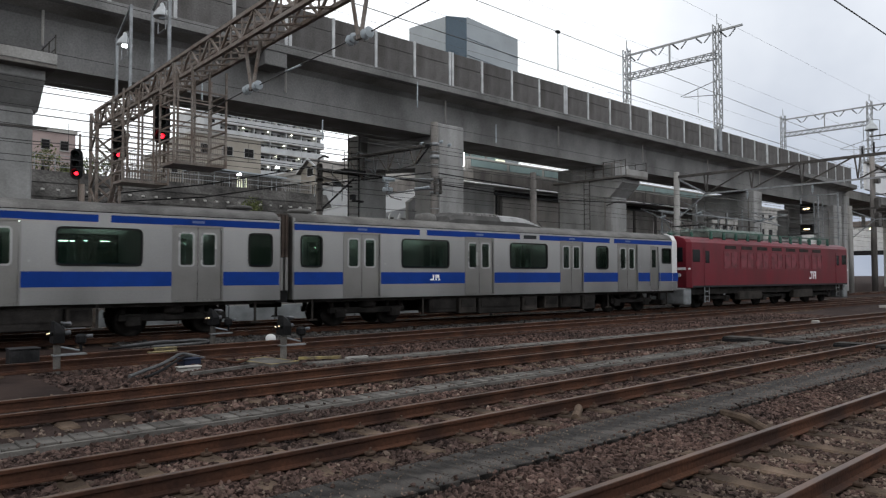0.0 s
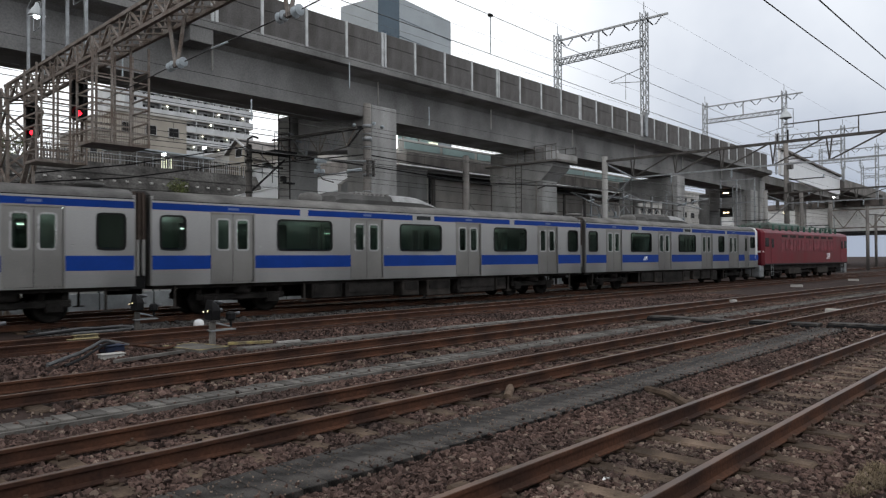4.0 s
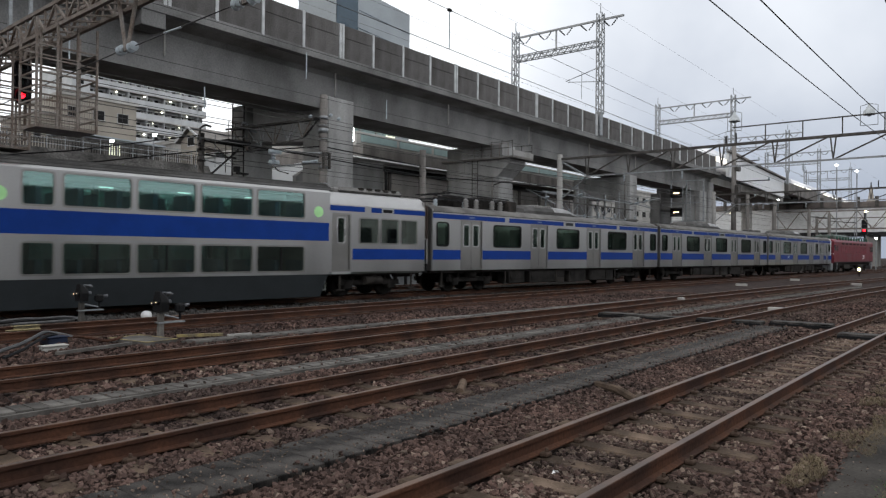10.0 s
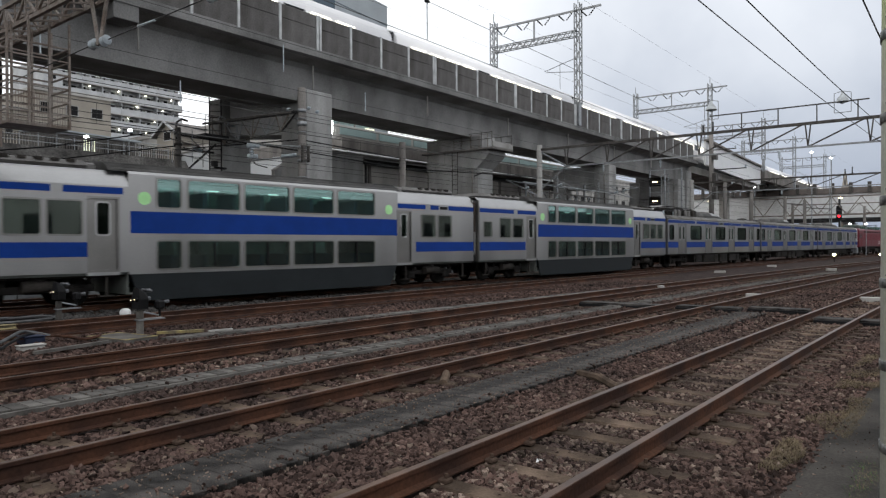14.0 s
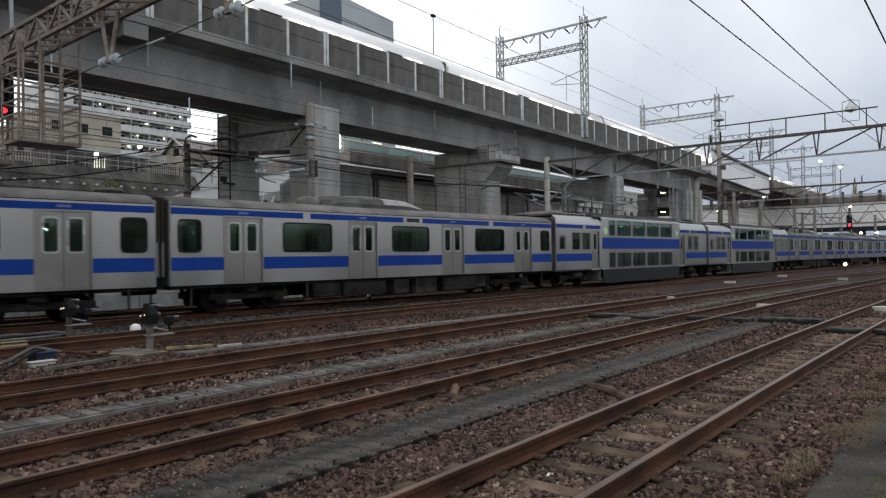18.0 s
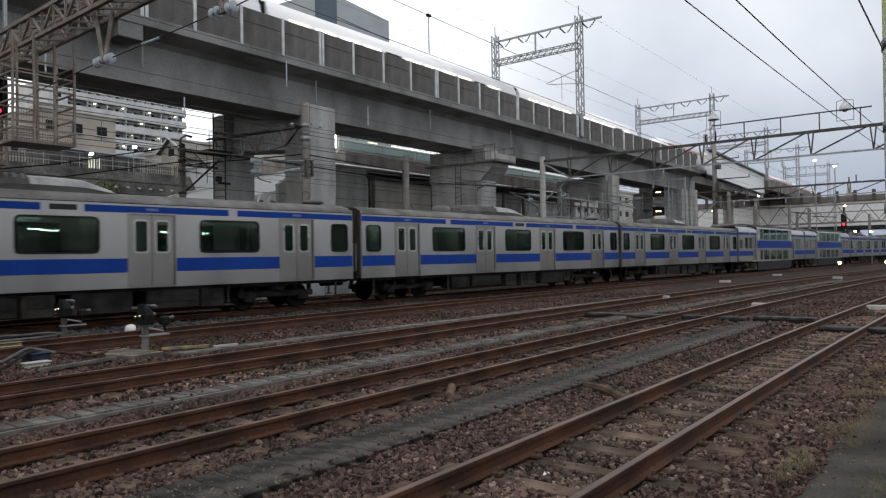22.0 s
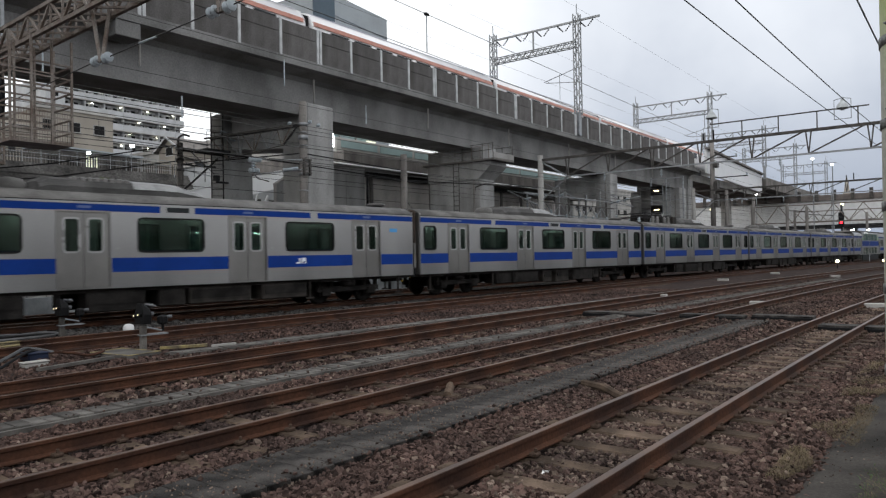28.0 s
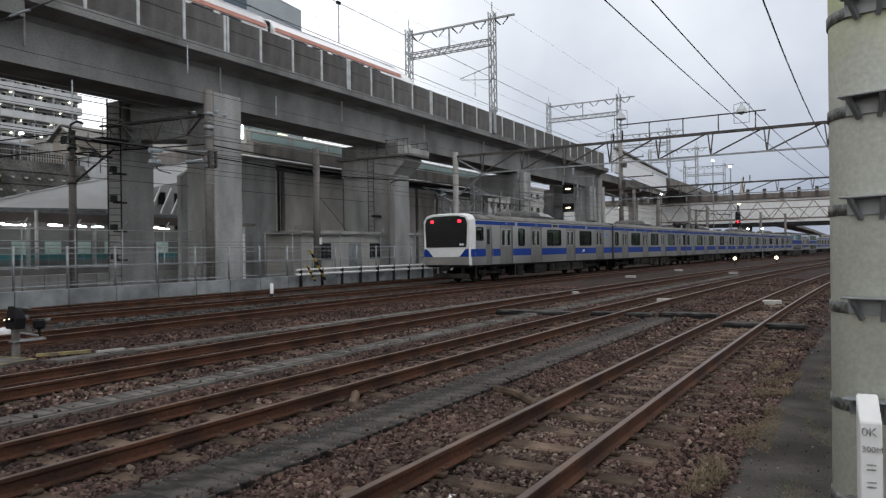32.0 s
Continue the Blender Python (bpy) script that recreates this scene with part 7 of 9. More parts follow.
part("tensioner", rod(B(), (LGX, 12.55, 5.79), (LGX, 11.95, 5.79), 0.022, 8), M_CERAM, span, "pale rod insulator")

# concrete pole with arms beside the pier
cp = root("catenary_pole", "grey concrete pole with lattice arm and ribbed insulators", "pole")
part("pole", rod(B(), (24.6, 28.0, -0.4), (24.6, 28.0, 9.9), 0.23, 16, 0.2), M_CONC_D, cp)
for z, h, r in ((8.62, 0.16, 0.255), (8.25, 0.05, 0.245), (7.9, 0.22, 0.26), (7.55, 0.05, 0.25), (6.75, 0.12, 0.26), (6.0, 0.16, 0.265), (5.2, 0.05, 0.25)):
    part("clamp_band", lathe(B(), [(r - 0.02, z), (r, z + 0.01), (r, z + h - 0.01), (r - 0.02, z + h)], 16, Matrix.Translation((24.6, 28.0, 0))), M_GALV, cp, "galvanised clamp band")
for dx in (-0.2, 0.2):
    part("bracket_plate", box(B(), 24.56 + dx, 24.64 + dx, 27.66, 27.8, 6.0, 6.86), M_STEEL_D, cp)
for z in (6.1, 6.45, 6.8):
    part("bracket_bar", box(B(), 24.3, 24.9, 27.68, 27.76, z, z + 0.06), M_STEEL_D, cp)
A_R, A_L = Vector((24.35, 28.1, 8.62)), Vector((22.9, 33.7, 8.42))
L_R, L_L = Vector((24.1, 29.0, 7.66)), Vector((23.35, 33.0, 7.24))
part("arm", beam(B(), A_R, A_L, 0.2, 0.14), M_DARK, cp, "dark top chord")
part("second_chord", beam(B(), A_R + Vector((-0.4, 0, -0.06)), A_L + Vector((-0.4, 0, -0.06)), 0.09), M_STEEL_D, cp)
part("lower_chord", beam(B(), L_R, L_L, 0.045), M_STEEL_D, cp)
part("end_strut", beam(B(), A_R, L_R, 0.07), M_DARK, cp)
for k in range(5):
    q = L_R.lerp(L_L, (k + 0.1) / 4.2)
    for u in (k * 0.2 - 0.06, k * 0.2 + 0.02, k * 0.2 + 0.17):
        part("hanger", beam(B(), A_R.lerp(A_L, min(1.0, max(0.0, u + 0.06))), q, 0.05), M_GALV if k % 2 else M_STEEL, cp)
part("stay_arm", rod(B(), (24.4, 27.9, 6.3), (22.94, 30.0, 6.1), 0.04, 8), M_GALV, cp)
part("tube_insulator", rod(B(), (24.2, 27.98, 6.36), (23.72, 28.6, 6.28), 0.085, 12), M_CERAM, cp, "pale tube insulator")
part("registration_tube", rod(B(), (24.4, 27.9, 6.8), (23.4, 30.0, 6.95), 0.035, 8), M_GALV, cp)
part("drop_bracket", sweep(B(), [(23.0, 30.0, 6.1), (22.9, 29.6, 5.85), (23.3, 29.2, 5.7)], [(0.03 * math.cos(i), 0.03 * math.sin(i)) for i in range(6)]), M_STEEL_D, cp)
part("rail_tube", sweep(B(), [(22.95, 32.9, 8.6), (23.05, 32.9, 8.75), (23.35, 32.9, 8.7), (23.6, 32.9, 8.36), (23.95, 32.9, 8.33)], [(0.05 * math.cos(i), 0.05 * math.sin(i)) for i in range(6)]), M_CERAM, cp, "pale bent tube")
rib = lathe(B(), [(0.04, -0.06), (0.11, -0.03), (0.145, -0.012), (0.145, 0.006), (0.06, 0.03), (0.04, 0.06)], 14)
first_rib = part("insulator_rib", rib, M_CERAM, cp, "grey insulator rib")
rib_me, first_rib.matrix_basis = first_rib.data, pose(22.7, 30.0, 6.86, 0, 90, 0)
for x, z, n, turn in ((22.86, 6.87, 4, 90), (22.72, 6.29, 4, 90)):
    for j in range(n):
        share("insulator_rib", rib_me, cp, pose(x + 0.165 * j, 30.0, z + 0.012 * j, 0, turn, 0))
for z in (6.68, 6.55, 6.42):
    share("insulator_rib", rib_me, cp, pose(22.92, 30.0, z, 0, 0, 0))
for x, y, z in ((24.2, 28.6, 8.78), (24.9, 27.8, 8.85), (25.5, 27.8, 8.75)):
    part("wire_clamp", lathe(B(), [(0.03, -0.12), (0.09, -0.05), (0.09, 0.05), (0.03, 0.12)], 10, pose(x, y, z, 70, 0, 20)), M_CERAM, cp, "pale wire clamp")
bm = B()
for dx in (-0.22, 0.22):
    rod(bm, (22.95 + dx, 33.2 - dx, 0.0), (22.95 + dx, 33.2 - dx, 9.8), 0.04, 6)
for k in range(27):
    rod(bm, (22.73, 33.42, 0.3 + 0.35 * k), (23.17, 32.98, 0.3 + 0.35 * k), 0.018, 5)
part("access_ladder", bm, M_DARK, cp, "dark access ladder")
for z in (1.4, 2.9, 4.4, 5.9):
    part("ladder_bracket", box(B(), 22.9, 23.6, 33.1, 33.3, z, z + 0.1), M_DARK, cp)
    part("ladder_box", box(B(), 22.65, 22.95, 32.95, 33.2, z + 0.1, z + 0.4, 0.02), M_DARK, cp, "small dark fitting")
part("service_platform", box(B(), 21.9, 23.4, 32.6, 33.5, 7.55, 7.67), M_DARK, cp, "dark service platform")
for k in range(4):
    part("platform_rail", rod(B(), (21.95 + 0.45 * k, 32.65, 7.6), (21.95 + 0.45 * k, 32.65, 8.6), 0.02, 6), M_STEEL_D, cp)
part("platform_rail", rod(B(), (21.95, 32.65, 8.6), (23.3, 32.65, 8.6), 0.02, 6), M_STEEL_D, cp)
cp2 = root("catenary_pole", "grey concrete pole with dark brackets behind the train", "pole")
part("pole", rod(B(), (21.8, 35.0, -0.4), (21.8, 35.0, 8.2), 0.2, 12, 0.17), M_CONC_D, cp2)
for z in (5.4, 6.6, 7.2, 7.8):
    part("clamp_band", lathe(B(), [(0.19, z), (0.225, z + 0.01), (0.225, z + 0.13), (0.19, z + 0.14)], 12, Matrix.Translation((21.8, 35.0, 0))), M_STEEL_D, cp2)
for k, (a, b, r) in enumerate((((20.9, 34.6, 8.3), (22.9, 33.9, 8.05), 0.035), ((20.9, 34.6, 7.5), (22.6, 33.6, 7.0), 0.03), ((21.8, 34.8, 6.7), (22.9, 33.2, 6.2), 0.03), ((22.0, 34.6, 7.9), (22.8, 33.3, 6.4), 0.025), ((22.3, 34.4, 8.1), (22.3, 34.4, 6.3), 0.025), ((22.7, 34.0, 7.9), (22.7, 34.0, 6.0), 0.025), ((21.4, 34.7, 8.0), (21.2, 34.6, 6.2), 0.02))):
    part("strut", rod(B(), a, b, r, 6), M_STEEL_D if k % 2 else M_GALV, cp2)
for j in range(5):
    part("insulator_rib", lathe(B(), [(0.04, -0.04), (0.12, -0.01), (0.12, 0.01), (0.04, 0.04)], 10, pose(22.3 + 0.1 * j, 34.2, 7.05 - 0.02 * j, 0, 80, 0)), M_CERAM, cp2, "grey insulator rib")
part("head_loop", sweep(B(), [(21.7, 35.0, 8.2), (21.75, 35.0, 8.5), (22.0, 34.9, 8.68), (22.3, 34.8, 8.6)], [(0.06 * math.cos(i), 0.06 * math.sin(i)) for i in range(6)]), M_STEEL_D, cp2, "dark bent pole head")
for a, b in (((21.8, 35.0, 7.8), (23.6, 33.0, 7.4)), ((21.8, 35.0, 5.4), (23.2, 33.5, 7.3)), ((21.8, 35.0, 7.0), (24.0, 34.0, 6.9)), ((21.8, 35.0, 8.0), (20.6, 33.2, 7.3))):
    part("bracket", beam(B(), a, b, 0.09), M_DARK, cp2)
cp3 = root("catenary_pole", "slim grey concrete pole with a wire stay", "pole")
part("pole", rod(B(), (32.9, 28.2, -0.4), (32.9, 28.2, 8.0), 0.24, 12, 0.2), M_CONC_D, cp3)
part("plate", box(B(), 32.8, 33.0, 27.9, 27.95, 2.2, 2.6), M_WHITE, cp3)
part("stay", rod(B(), (33.0, 28.0, 5.0), (35.6, 28.0, 3.0), 0.015, 5), M_WIRE, cp3)

# feeder frames, stays and cabinets between the piers
for fx, fy, n, w in ((47.5, 28.0, 5, 2.6), (56.0, 27.8, 4, 2.2)):
    ff = root("feeder_gantry", "grey steel feeder frame with insulators between the piers", "steel frame", group="feeder frames by the viaduct")
    for k in range(n):
        x = fx + w * k
        part("post", beam(B(), (x, fy + 0.4 * (k % 2), -0.3), (x, fy + 0.4 * (k % 2), 6.6 + 0.4 * (k % 3)), 0.11), M_STEEL_D if k % 2 else M_GALV, ff)
        part("insulator", lathe(B(), [(0.04, 0)] + [(r, 0.03 + 0.06 * j + d) for j in range(6) for r, d in ((0.13, 0.0), (0.05, 0.03))] + [(0.03, 0.42)], 10, Matrix.Translation((x + 0.5, fy - 0.4, 4.6 + 0.3 * (k % 2)))), M_CERAM, ff, "grey ribbed insulator")
        part("drop_rod", rod(B(), (x + 0.5, fy - 0.4, 5.0), (x + 0.5, fy - 0.4, 6.3), 0.02, 5), M_STEEL_D, ff)
    for z, m_ in ((4.9, M_GALV), (5.9, M_STEEL_D), (6.5, M_GALV)):
        part("rail", beam(B(), (fx - 0.6, fy - 0.1, z), (fx + w * (n - 1) + 0.6, fy - 0.1, z), 0.09), m_, ff)
    for k in range(2 * (n - 1)):
        x = fx + w * k / 2
        part("brace", beam(B(), (x, fy - 0.12, 4.9 if k % 2 else 5.9), (x + w / 2, fy - 0.12, 5.9 if k % 2 else 4.9), 0.05), M_GALV, ff)
for cx, cz, h in ((48.6, -0.3, 4.6), (52.0, -0.3, 4.2), (59.4, -0.3, 4.8), (62.2, -0.3, 4.0)):
    cb_ = root("switch_cabinet", "grey steel switch cabinet behind the fence", "cabinet", group="cabinets behind the fence")
    part("case", box(B(), cx, cx + 1.5, 29.6, 30.5, cz, cz + h, 0.03), M_GALV, cb_)
    part("door", box(B(), cx + 0.1, cx + 1.4, 29.57, 29.6, cz + 0.3, cz + h - 0.2), M_POST, cb_)
for sx, y0, z0, y1, z1 in ((45.6, 25.3, 5.0, 28.6, 6.6), (50.0, 28.0, 6.6, 25.0, 6.0), (60.5, 28.0, 6.8, 24.6, 5.8), (63.0, 28.0, 6.4, 25.0, 6.9)):
    st2 = root("bracket_arm", "grey tubular overhead line bracket with insulator", "bracket", group="line brackets by the viaduct")
    part("tube", rod(B(), (sx, y0, z0), (sx, y1, z1), 0.05, 8), M_GALV, st2)
    part("stay_tube", rod(B(), (sx, y0, z0 + 0.9), (sx, y1, z1), 0.03, 8), M_GALV, st2)
    part("insulator", lathe(B(), [(0.04, 0)] + [(r, 0.03 + 0.06 * j + d) for j in range(6) for r, d in ((0.11, 0.0), (0.05, 0.03))] + [(0.03, 0.42)], 10, pose(sx, (y0 + y1) / 2, (z0 + z1) / 2, 70, 0, 0)), M_CERAM, st2, "grey ribbed insulator")

# lit gauge board between the piers
gb2 = root("route_indicator", "dark signal panel with two lit bars in a steel frame", "signal")
for z in (5.85, 7.73):
    pn = part("panel", box(B(), 67.5, 67.75, 24.5, 25.7, z - 0.43, z + 0.43, 0.05), M_GASKET, gb2, "black signal panel")
    part("panel_hood", box(B(), 67.15, 67.5, 24.5, 25.7, z + 0.38, z + 0.43), M_GASKET, pn)
    for y in (24.84, 25.13):
        part("lit_bar", box(B(), 67.42, 67.5, y, y + 0.2, z - 0.05, z + 0.05), M_LEDW, pn, "lit warm bar")
for y in (22.5, 24.15, 25.65):
    part("post", beam(B(), (67.65, y, -0.3), (67.65, y, 9.0), 0.11), M_GALV, gb2)
for z in (5.0, 6.75, 8.9):
    part("rail", beam(B(), (67.65, 22.5, z), (67.65, 25.65, z), 0.08), M_GALV, gb2)
for y in (23.65, 24.02, 24.38):
    part("cage_upright", beam(B(), (67.3, y, 4.9), (67.3, y, 8.4), 0.06), M_GALV, gb2, "galvanised cage upright")
for k in range(7):
    part("cage_bar", beam(B(), (67.3, 23.65, 4.9 + 0.58 * k), (67.3, 24.38, 4.9 + 0.58 * k), 0.05), M_GALV, gb2, "galvanised cage bar")

# far red signal
fs = root("far_signal", "red signal light on a dark post below the bridge", "signal", group="signals of the yard")
part("post", rod(B(), (118, 15.94, -0.4), (118, 15.94, 8.2), 0.12, 8), M_DARK, fs)
part("board", box(B(), 117.7, 117.9, 15.56, 16.32, 4.9, 7.1, 0.05), M_GASKET, fs)
part("lens", lathe(B(), [(0.17, 0), (0.17, 0.05)], 12, pose(117.65, 15.94, 5.55, 0, -90, 0)), M_REDL, fs)
for fx, fy, fz, m in ((92, 27.01, 7.04, M_LAMPW), (110, 25.87, 9.95, M_LAMP), (100, 16.63, 13.28, M_LAMP), (100, 14.41, 12.35, M_LAMP), (149, 21.75, 14.35, M_LAMP), (120, 16.06, 8.41, M_LAMPW), (110, 13.55, 4.21, M_LAMP), (110, 11.69, 4.15, M_LAMP), (170, 14, 3.9, M_LAMP)):
    fl = root("flood_lamp", "lit lamp on a tall thin mast", "lamp", group="lamps at the far end")
    part("mast", rod(B(), (fx + 0.2, fy, -0.4), (fx + 0.2, fy, fz + 0.2), 0.07, 6), M_GALV, fl)
    part("lamp_head", lathe(B(), [(0.1, -0.1), (0.24, 0.0), (0.12, 0.12)], 10, Matrix.Translation((fx, fy, fz))), m, fl)

# low lamps between the tracks
for lx, ly, lz in ((75.0, 10.55, 0.5), (75.0, 6.8, 0.55)):
    tl = root("track_lamp", "bright warm lamp on a low stand between the tracks", "lamp", group="low lamps in the yard")
    part("stand", rod(B(), (lx, ly, -0.4), (lx, ly, lz - 0.1), 0.05, 6), M_DARK, tl)
    part("hood", box(B(), lx - 0.05, lx + 0.25, ly - 0.2, ly + 0.2, lz - 0.2, lz + 0.2, 0.04), M_DARK, tl)
    part("lens", lathe(B(), [(0.15, 0), (0.13, 0.06)], 12, pose(lx - 0.06, ly, lz, 0, -90, 0)), M_HEAD, tl, "lit lens")

# posts and zigzag gantry of the yard's far end
for x, y, top in ((82, 22.4, 8.5), (88, 21.0, 8.0), (100, 19.74, 7.8), (100, 17.42, 7.2), (130, 14.0, 7.5), (140, 11.0, 7.5), (125, 2.0, 7.5)):
    pl = root("yard_pole", "thin grey overhead line pole far down the yard", "pole", group="poles far down the yard")
    part("pole", rod(B(), (x, y, -0.4), (x, y, top), 0.2, 8), M_CONC_D, pl)
    part("bracket_arm", beam(B(), (x, y, top - 1.0), (x, y - 3.0, top - 1.3), 0.1), M_STEEL_D, pl)
for gx, y0, y1, z0, z1 in ((105.0, 25.2, -12.0, 5.35, 7.75), (138.0, 26.0, -12.0, 6.6, 8.4)):
    zg = root("zigzag_gantry", "grey zigzag truss gantry across the far tracks", "gantry", group="gantries across the yard")
    for yy in (y0, y1):
        part("support_pole", rod(B(), (gx, yy, -0.4), (gx, yy, z1 + 0.4), 0.22, 10), M_CONC_D, zg)
    for z in (z0, z1):
        part("chord", beam(B(), (gx, y0, z), (gx, y1, z), 0.16), M_STEEL, zg)
    n = 22
    for k in range(n):
        ya, yb = y0 + (y1 - y0) * k / n, y0 + (y1 - y0) * (k + 1) / n
        part("diagonal", beam(B(), (gx, ya, z0 if k % 2 else z1), (gx, yb, z1 if k % 2 else z0), 0.1), M_STEEL, zg)

# ---- wires ----
WIRES = root("overhead_wires", "thin dark overhead line wires above the tracks", "wires", kind="stuff")


def wire(fn, z, x0=-40, x1=200, r=0.012, sag=0.0, span=45.0, name="wire"):
    bm = B()
    pts = [Vector((x, fn(x), z - sag * math.sin(math.pi * (((x - 0.0) / span) % 1.0)))) for x in np.arange(x0, x1, 4.5)]
    sweep(bm, pts, [(r, 0), (0, r), (-r, 0), (0, -r)], cap=False)
    part(name, bm, M_WIRE, WIRES)


for off_y, z, k in ((3.57, 5.5, 0.0), (2.97, 5.5, 0.0), (15.6, 10.65, -0.0135), (15.6, 9.25, -0.014)):
    bm = B()
    sweep(bm, [Vector((x, off_y + (bend(x) if off_y < 10 else 0.0), z + k * x)) for x in np.arange(-20, 100, 3.0)], [(0.013, 0), (0, 0.013), (-0.013, 0), (0, -0.013)], cap=False)
    part("feeder_wire", bm, M_WIRE, WIRES)
for fn, zc, zm in ((train_y, 5.2, 6.0), (lambda x: 23.4 + 0.3 * bend(x), 5.2, 6.1)):
    wire(fn, zc, name="contact_wire")
    wire(fn, zm, r=0.014, sag=0.3, name="messenger_wire")
for y, z, r in ((27.0, 8.4, 0.011), (27.0, 8.2, 0.011), (27.2, 7.5, 0.012), (26.9, 6.15, 0.011), (26.8, 5.5, 0.011), (26.2, 9.2, 0.012), (26.0, 6.6, 0.012), (27.6, 11.9, 0.014), (21.5, 6.7, 0.012), (30.5, 5.3, 0.014)):
    wire(lambda x, y=y: y, z, r=r, name="feeder_wire")
bm = B()
sweep(bm, [Vector((x, 1.5 + bend(x), 5.46 - 0.058 * (x - 12.2) + 0.0016 * (x - 12.2) ** 2)) for x in np.arange(0, 46, 3.0)], [(0.013, 0), (0, 0.013), (-0.013, 0), (0, -0.013)], cap=False)
part("messenger_wire", bm, M_WIRE, WIRES)
for y, z in ((31.5, 17.7), (35.3, 17.7), (26.4, 22.4), (33.5, 22.0)):
    wire(lambda x, y=y: y, z, -40, 300, 0.009, name="high_wire")
bm = B()
for k in range(24):
    x = -10 + 5.0 * k
    for t0, zc, zm in ((train_y(x), 5.2, 5.9),):
        rod(bm, (x, t0, zc), (x, t0, zm - 0.1), 0.006, 4)
part("dropper", bm, M_WIRE, WIRES)

for pts in ([(-12, 34.5, 2.9), (2, 34.8, 4.0), (14.9, 35, 6.38), (21.8, 35, 8.1)], [(-12, 34.5, 3.4), (2, 34.8, 4.1), (14.9, 35, 5.73), (21.8, 35, 7.2)], [(21.8, 35, 7.9), (24.6, 28.1, 6.6), (33, 28.2, 6.4), (45, 25.7, 6.6)], [(21.8, 35, 7.0), (24.6, 28.1, 7.2), (33, 28.2, 7.0)]):
    part("thick_cable", sweep(B(), pts, [(0.035 * math.cos(i * 1.05), 0.035 * math.sin(i * 1.05)) for i in range(6)]), M_GASKET, WIRES)
for x, z0, z1 in ((21.9, 9.95, 11.2), (16.45, 7.6, 8.51), (27.5, 8.9, 9.9), (11.0, 8.4, 9.3)):
    part("tension_rod", rod(B(), (x, 26.2, z0), (x, 26.2, z1), 0.03, 6), M_CERAM, WIRES)

part("tension_rod", rod(B(), (19.6, 15.6, 9.0), (19.6, 15.6, 10.4), 0.022, 6), M_CERAM, WIRES)
part("wire_clamp", box(B(), 19.5, 19.7, 15.54, 15.66, 10.33, 10.43, 0.02), M_GASKET, WIRES)

# ---- near pole and kilometre post ----
np_ = root("line_pole", "pale grey concrete pole with steel step bands and brackets", "pole")
PX, PY = 3.40, 0.13
part("shaft", rod(B(), (PX, PY, -0.4), (PX, PY, 6.2), 0.188, 48, 0.157), mat_pole, np_, "pale algae-tinged concrete shaft")
for k in range(11):
    z = 0.135 + 0.335 * k
    r = 0.189 - 0.0016 * 1.6 * (z / 0.55 + 0.7)
    part("step_band", lathe(B(), [(r, z - 0.02), (r + 0.004, z - 0.019), (r + 0.004, z + 0.019), (r, z + 0.02)], 40, Matrix.Translation((PX, PY, 0))), M_BAND, np_, "perforated steel band")
    if k:
        a = radians(163)
        ca, sa = math.cos(a), math.sin(a)
        bm = B()
        for s in (-0.05, 0.05):
            p0 = Vector((PX + ca * (r + 0.006) - sa * s * 0.6, PY + sa * (r + 0.006) + ca * s * 0.6, z - 0.035))
            p1 = Vector((PX + ca * (r + 0.05) - sa * s, PY + sa * (r + 0.05) + ca * s, z + 0.036))
            beam(bm, p0, p1, 0.014)
        m = pose(PX, PY, z, 0, 0, 163)
        box(bm, r + 0.002, r + 0.06, -0.08, 0.08, 0.034, 0.041, 0.002, m)
        box(bm, r + 0.002, r + 0.008, -0.07, 0.07, -0.02, 0.035, 0.0, m)
        part("step_bracket", bm, M_GALV, np_, "galvanised step bracket")

km = root("kilometre_post", "white square post with a slanted top and black characters", "marker post")
m = pose(3.12, 0.2, -0.08, 0, 0, 8)
bm = B()
vs = [bm.verts.new(m @ Vector(p)) for p in ((-0.035, -0.031, -0.4), (0.035, -0.031, -0.4), (0.035, 0.031, -0.4), (-0.035, 0.031, -0.4), (-0.035, -0.031, 1.21), (0.035, -0.031, 1.29), (0.035, 0.031, 1.29), (-0.035, 0.031, 1.21))]
for f in ((0, 3, 2, 1), (4, 5, 6, 7), (0, 1, 5, 4), (1, 2, 6, 5), (2, 3, 7, 6), (3, 0, 4, 7)):
    bm.faces.new([vs[i] for i in f])
bmesh.ops.bevel(bm, geom=bm.edges[:], offset=0.004, segments=1, affect="EDGES")
part("post", bm, M_WHITE, km)
for text, z, size in (("0K", 1.168, 0.038), ("300M", 1.118, 0.026)):
    ob = letters(km, text, size, 0, 0, 0, -1, mat_worn_k, "lettering")
    ob.matrix_basis = m @ pose(-0.0365, 0.027, z, 90, 0, -90)
bm = B()
for z in (1.075, 1.06, 1.02, 1.005, 0.965, 0.95):
    box(bm, -0.038, -0.0352, -0.012, 0.014, z, z + 0.005)
bmesh.ops.transform(bm, matrix=m, verts=bm.verts)
part("worn_marks", bm, mat_worn_k, km, "worn grey marks")


